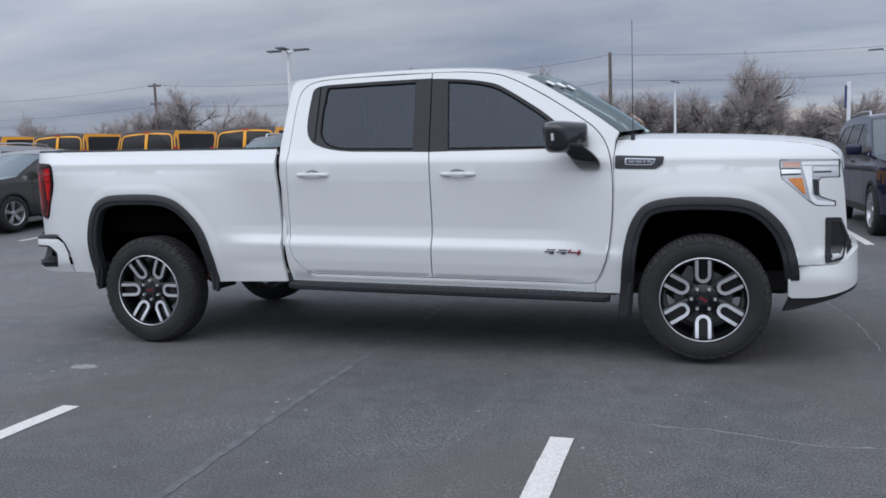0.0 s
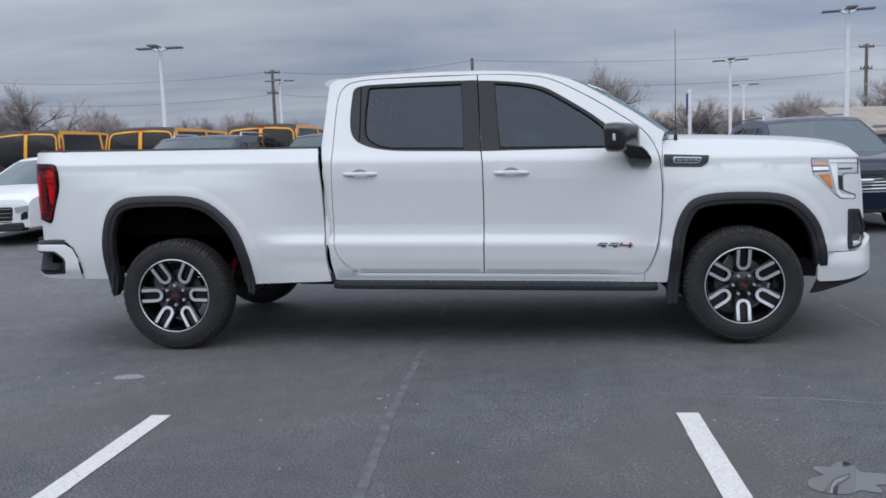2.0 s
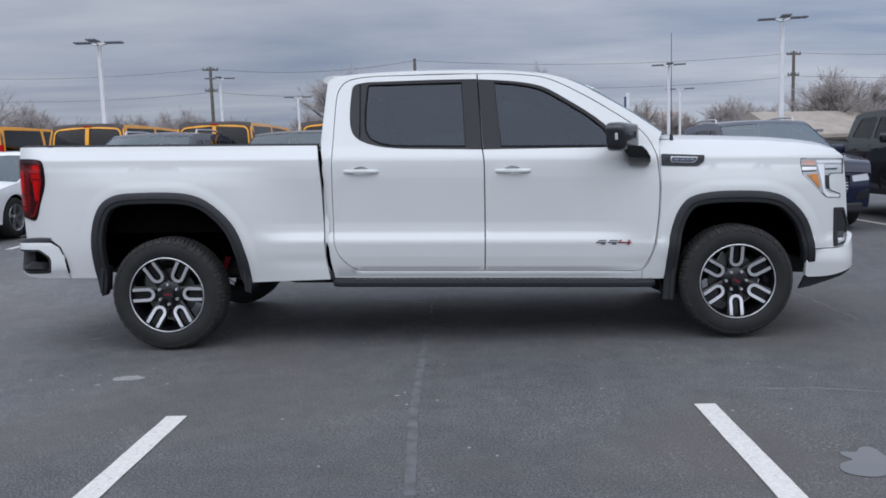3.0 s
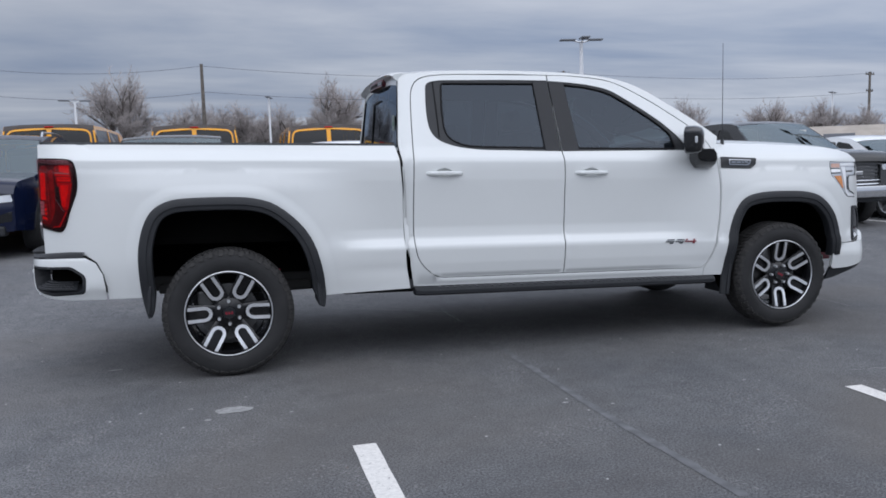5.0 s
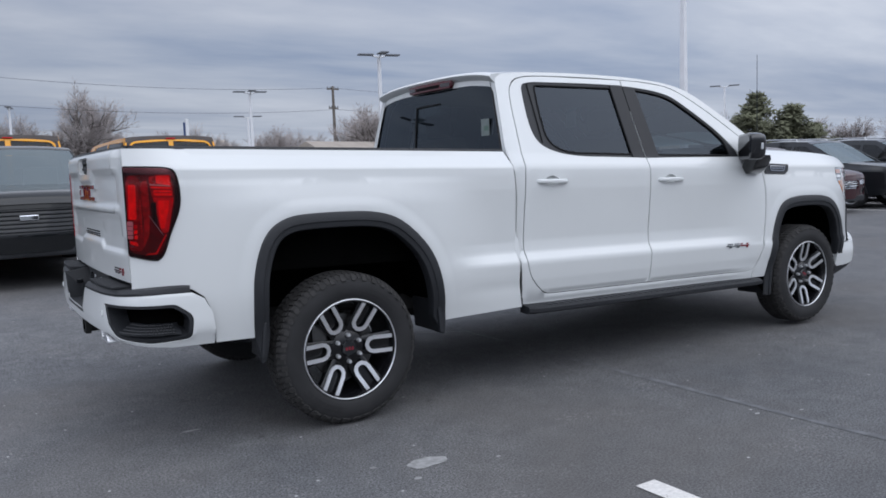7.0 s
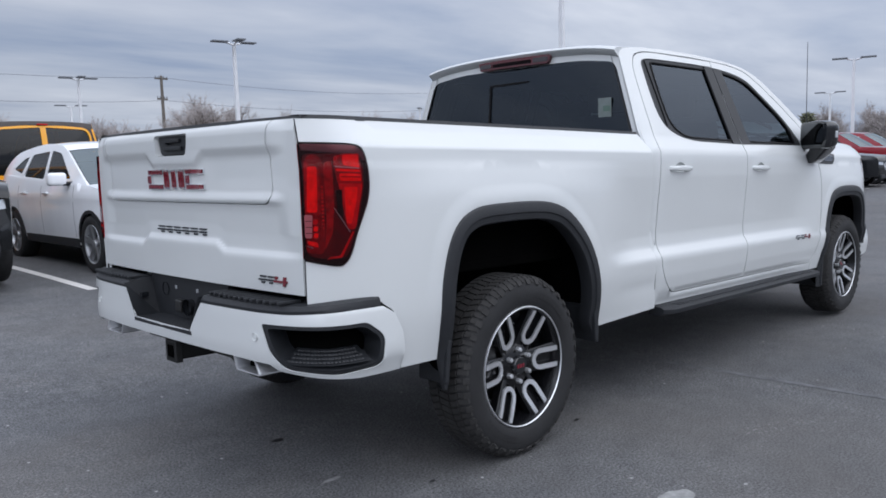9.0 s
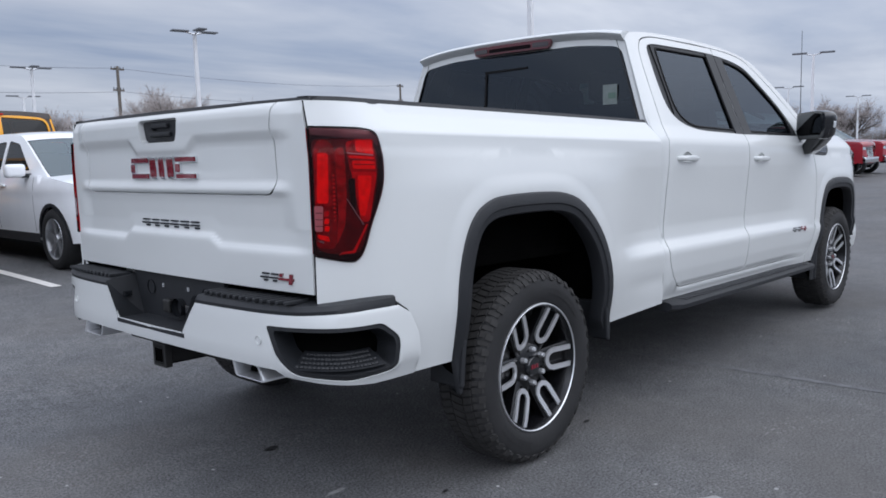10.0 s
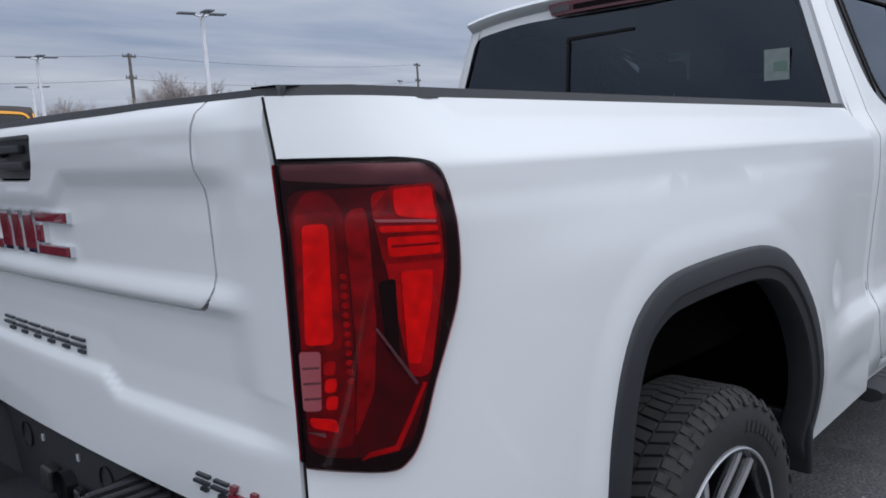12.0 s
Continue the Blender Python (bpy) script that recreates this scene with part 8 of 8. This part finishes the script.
for i, (x, y, h) in enumerate(spots):
    base = (10.0, 9.5, 9.0)[i % 3]
    h *= 1.04 if i < 3 else 1.10
    m = Matrix.Translation((x, y, ground_z(x, y))) @ pose(0, 0, 0, 0, 0, rnd.uniform(0, 360))
    f = forms[i % 3]
    wide = (h / base * rnd.uniform(1.0, 1.25), h / base * rnd.uniform(1.0, 1.25), h / base)
    if i < 3:
        f.matrix_basis = m
        f.scale = (h / base,) * 3
    else:
        c = copy_thing(f, m)
        c.scale = wide


def thicket(name, x0, x1, y0, y1, height, count, seed, mat, label):
    """A band of winter scrub: many thin upright twigs of uneven height."""
    r = random.Random(seed)
    V, F = [], []
    for _ in range(count):
        t = r.random()
        x, y = x0 + (x1 - x0) * t, y0 + (y1 - y0) * t + r.uniform(-3, 3)
        hh = height * (0.55 + 0.45 * noise.noise((x * 0.12, seed, 0.3)) + 0.25 * r.random())
        for _ in range(5):
            bx, by = x + r.uniform(-0.8, 0.8), y + r.uniform(-0.5, 0.5)
            dx, dy = r.uniform(-0.35, 0.35) * hh, r.uniform(-0.2, 0.2) * hh
            w = r.uniform(0.02, 0.05)
            k = len(V)
            z = ground_z(bx, by)
            V += [(bx - w, by, z), (bx + w, by, z), (bx + dx * 0.5 + w * 0.7, by + dy * 0.5, z + hh * 0.55), (bx + dx * 0.5 - w * 0.7, by + dy * 0.5, z + hh * 0.55), (bx + dx, by + dy, z + hh * r.uniform(0.8, 1.1))]
            F += [(k, k + 1, k + 2, k + 3), (k + 3, k + 2, k + 4)]
    ob = link_mesh(name, V, F, mat, smooth=False)
    tagged(ob, label, "brush", kind="stuff")


thicket("winter_scrub", -110, 120, 102, 102, 5.4, 7000, 3, FAR_WOOD, "band of leafless grey woodland on the horizon")
thicket("winter_scrub", 40, 120, 62, 10, 3.3, 2600, 6, BRUSH, "leafless brown scrub along the edge of the lot")
thicket("winter_scrub", -9, 8, 66, 66, 3.6, 900, 7, BRUSH, "leafless brown scrub along the edge of the lot")
thicket("winter_scrub", -80, -22, 62, 72, 3.6, 2200, 8, BRUSH, "leafless brown scrub along the edge of the lot")


def pine(x, y, height, width, seed, lean=0.0):
    r = random.Random(seed)
    t = thing("pine_tree", "dark green pine with layered uneven boughs", "tree", "pines")
    part("trunk", tube_bm([(0, 0, 0), (lean * 0.5, 0, height * 0.5), (lean, 0, height * 0.97)], [0.16, 0.10, 0.02], 8), BARK, t, smooth=True)
    V, F = [], []
    levels = int(height * 2.6)
    for i in range(levels):
        z = height * (0.10 + 0.90 * i / levels)
        reach = width * (1 - (i / levels) ** 1.9) * r.uniform(0.70, 1.10) + 0.15
        for b in range(r.randint(8, 12)):
            a = r.uniform(0, 2 * math.pi)
            ln = reach * r.uniform(0.55, 1.1)
            for k in range(int(ln * 7) + 2):
                q = (k + r.random()) / (int(ln * 7) + 2)
                c = Vector((math.cos(a) * ln * q + lean * z / height, math.sin(a) * ln * q, z + ln * q * r.uniform(0.02, 0.25) - 0.1 * q))
                for _ in range(6):
                    o = Vector((r.uniform(-1, 1), r.uniform(-1, 1), r.uniform(-0.5, 0.7))) * 0.28
                    d = Vector((r.uniform(-1, 1), r.uniform(-1, 1), r.uniform(-0.2, 0.9))).normalized() * r.uniform(0.20, 0.42)
                    w = d.orthogonal().normalized() * 0.075
                    n = len(V)
                    V += [tuple(c + o - w), tuple(c + o + w), tuple(c + o + d)]
                    F.append((n, n + 1, n + 2))
    link_mesh("crown", V, F, NEEDLE, t, smooth=False)
    t.matrix_basis = pose(x, y, ground_z(x, y))
    return t


pine(40.2, 26.1, 5.4, 2.3, 1)
pine(41.5, 24.6, 4.6, 2.4, 2)
pine(40.6, 27.4, 4.2, 2.2, 11)
pine(43.6, 24.6, 3.5, 1.7, 7)
pine(57.6, 23.8, 4.6, 2.4, 3)
pine(58.7, 21.7, 3.9, 2.1, 4)
pine(61.1, 20.7, 4.2, 1.2, 5)
pine(62.4, 19.8, 3.2, 1.9, 6)


def building(x0, x1, y0, y1, eave, ridge, wall_mat, label, yaw=0.0):
    b = thing("building", label, "building")
    cx, cy = (x0 + x1) / 2, (y0 + y1) / 2
    w, d = x1 - x0, y1 - y0
    part("wall", box_bm(0, 0, eave / 2, w, d, eave, 0.02), wall_mat, b)
    bm = bmesh.new()
    rows = [[bm.verts.new((sx * (w / 2 + 0.3), y, z)) for y, z in ((-d / 2 - 0.4, eave - 0.05), (0, ridge), (d / 2 + 0.4, eave - 0.05), (d / 2 + 0.4, eave - 0.3), (-d / 2 - 0.4, eave - 0.3))] for sx in (-1, 1)]
    for k in range(5):
        bm.faces.new((rows[0][k], rows[0][(k + 1) % 5], rows[1][(k + 1) % 5], rows[1][k]))
    bm.faces.new(rows[0]); bm.faces.new(rows[1])
    part("roof", bm, TAN_ROOF, b)
    n = int(w / 4)
    for k in range(n):
        part("door", box_bm(-w / 2 + (k + 0.5) * w / n, -d / 2 - 0.02, 1.3, 1.9, 0.06, 2.4, 0.01), POLE_GREY, b)
    b.matrix_basis = pose(cx, cy, ground_z(cx, cy), 0, 0, yaw)


building(8.7, 24.0, 73.0, 88.0, 3.9, 5.4, BEIGE, "low beige metal-clad warehouse with shallow gable", -6)
building(22.0, 31.0, 50.5, 57.0, 2.2, 3.9, BEIGE, "low tan building with pitched roof", 20)
building(38.0, 50.0, 36.0, 43.0, 2.0, 3.1, BEIGE, "low tan building with pitched roof", -35)
building(-60.0, -49.0, 49.0, 56.0, 2.4, 3.6, BEIGE, "low beige house behind the trees")

# pole sign and notice board
s = thing("pole_sign", "tall white pole with a blue side banner", "sign")
part("pole", box_bm(0, 0, 3.0, 0.22, 0.22, 6.0, 0.02), POLE_WHITE, s)
part("banner", box_bm(-0.18, 0, 5.0, 0.16, 0.05, 1.5, 0.02), BLUE_SIGN, s)
s.matrix_basis = pose(13.6, 53.6, ground_z(13.6, 53.6) - 0.35)
s = thing("notice_board", "black notice board with pale bars on posts", "sign")
part("panel", box_bm(0, 0, 1.75, 0.9, 0.06, 0.75, 0.01), PLASTIC_GLOSS, s)
for dx in (-0.35, 0.35):
    part("post", box_bm(dx, 0.05, 0.7, 0.07, 0.05, 1.4, 0.005), POLE_GREY, s)
for k in range(3):
    part("text_bar", box_bm(0, -0.034, 1.95 - 0.2 * k, 0.7, 0.006, 0.05), POLE_GREY, s)
s.matrix_basis = pose(24.0, 16.0, ground_z(24.0, 16.0), 0, 0, -35)
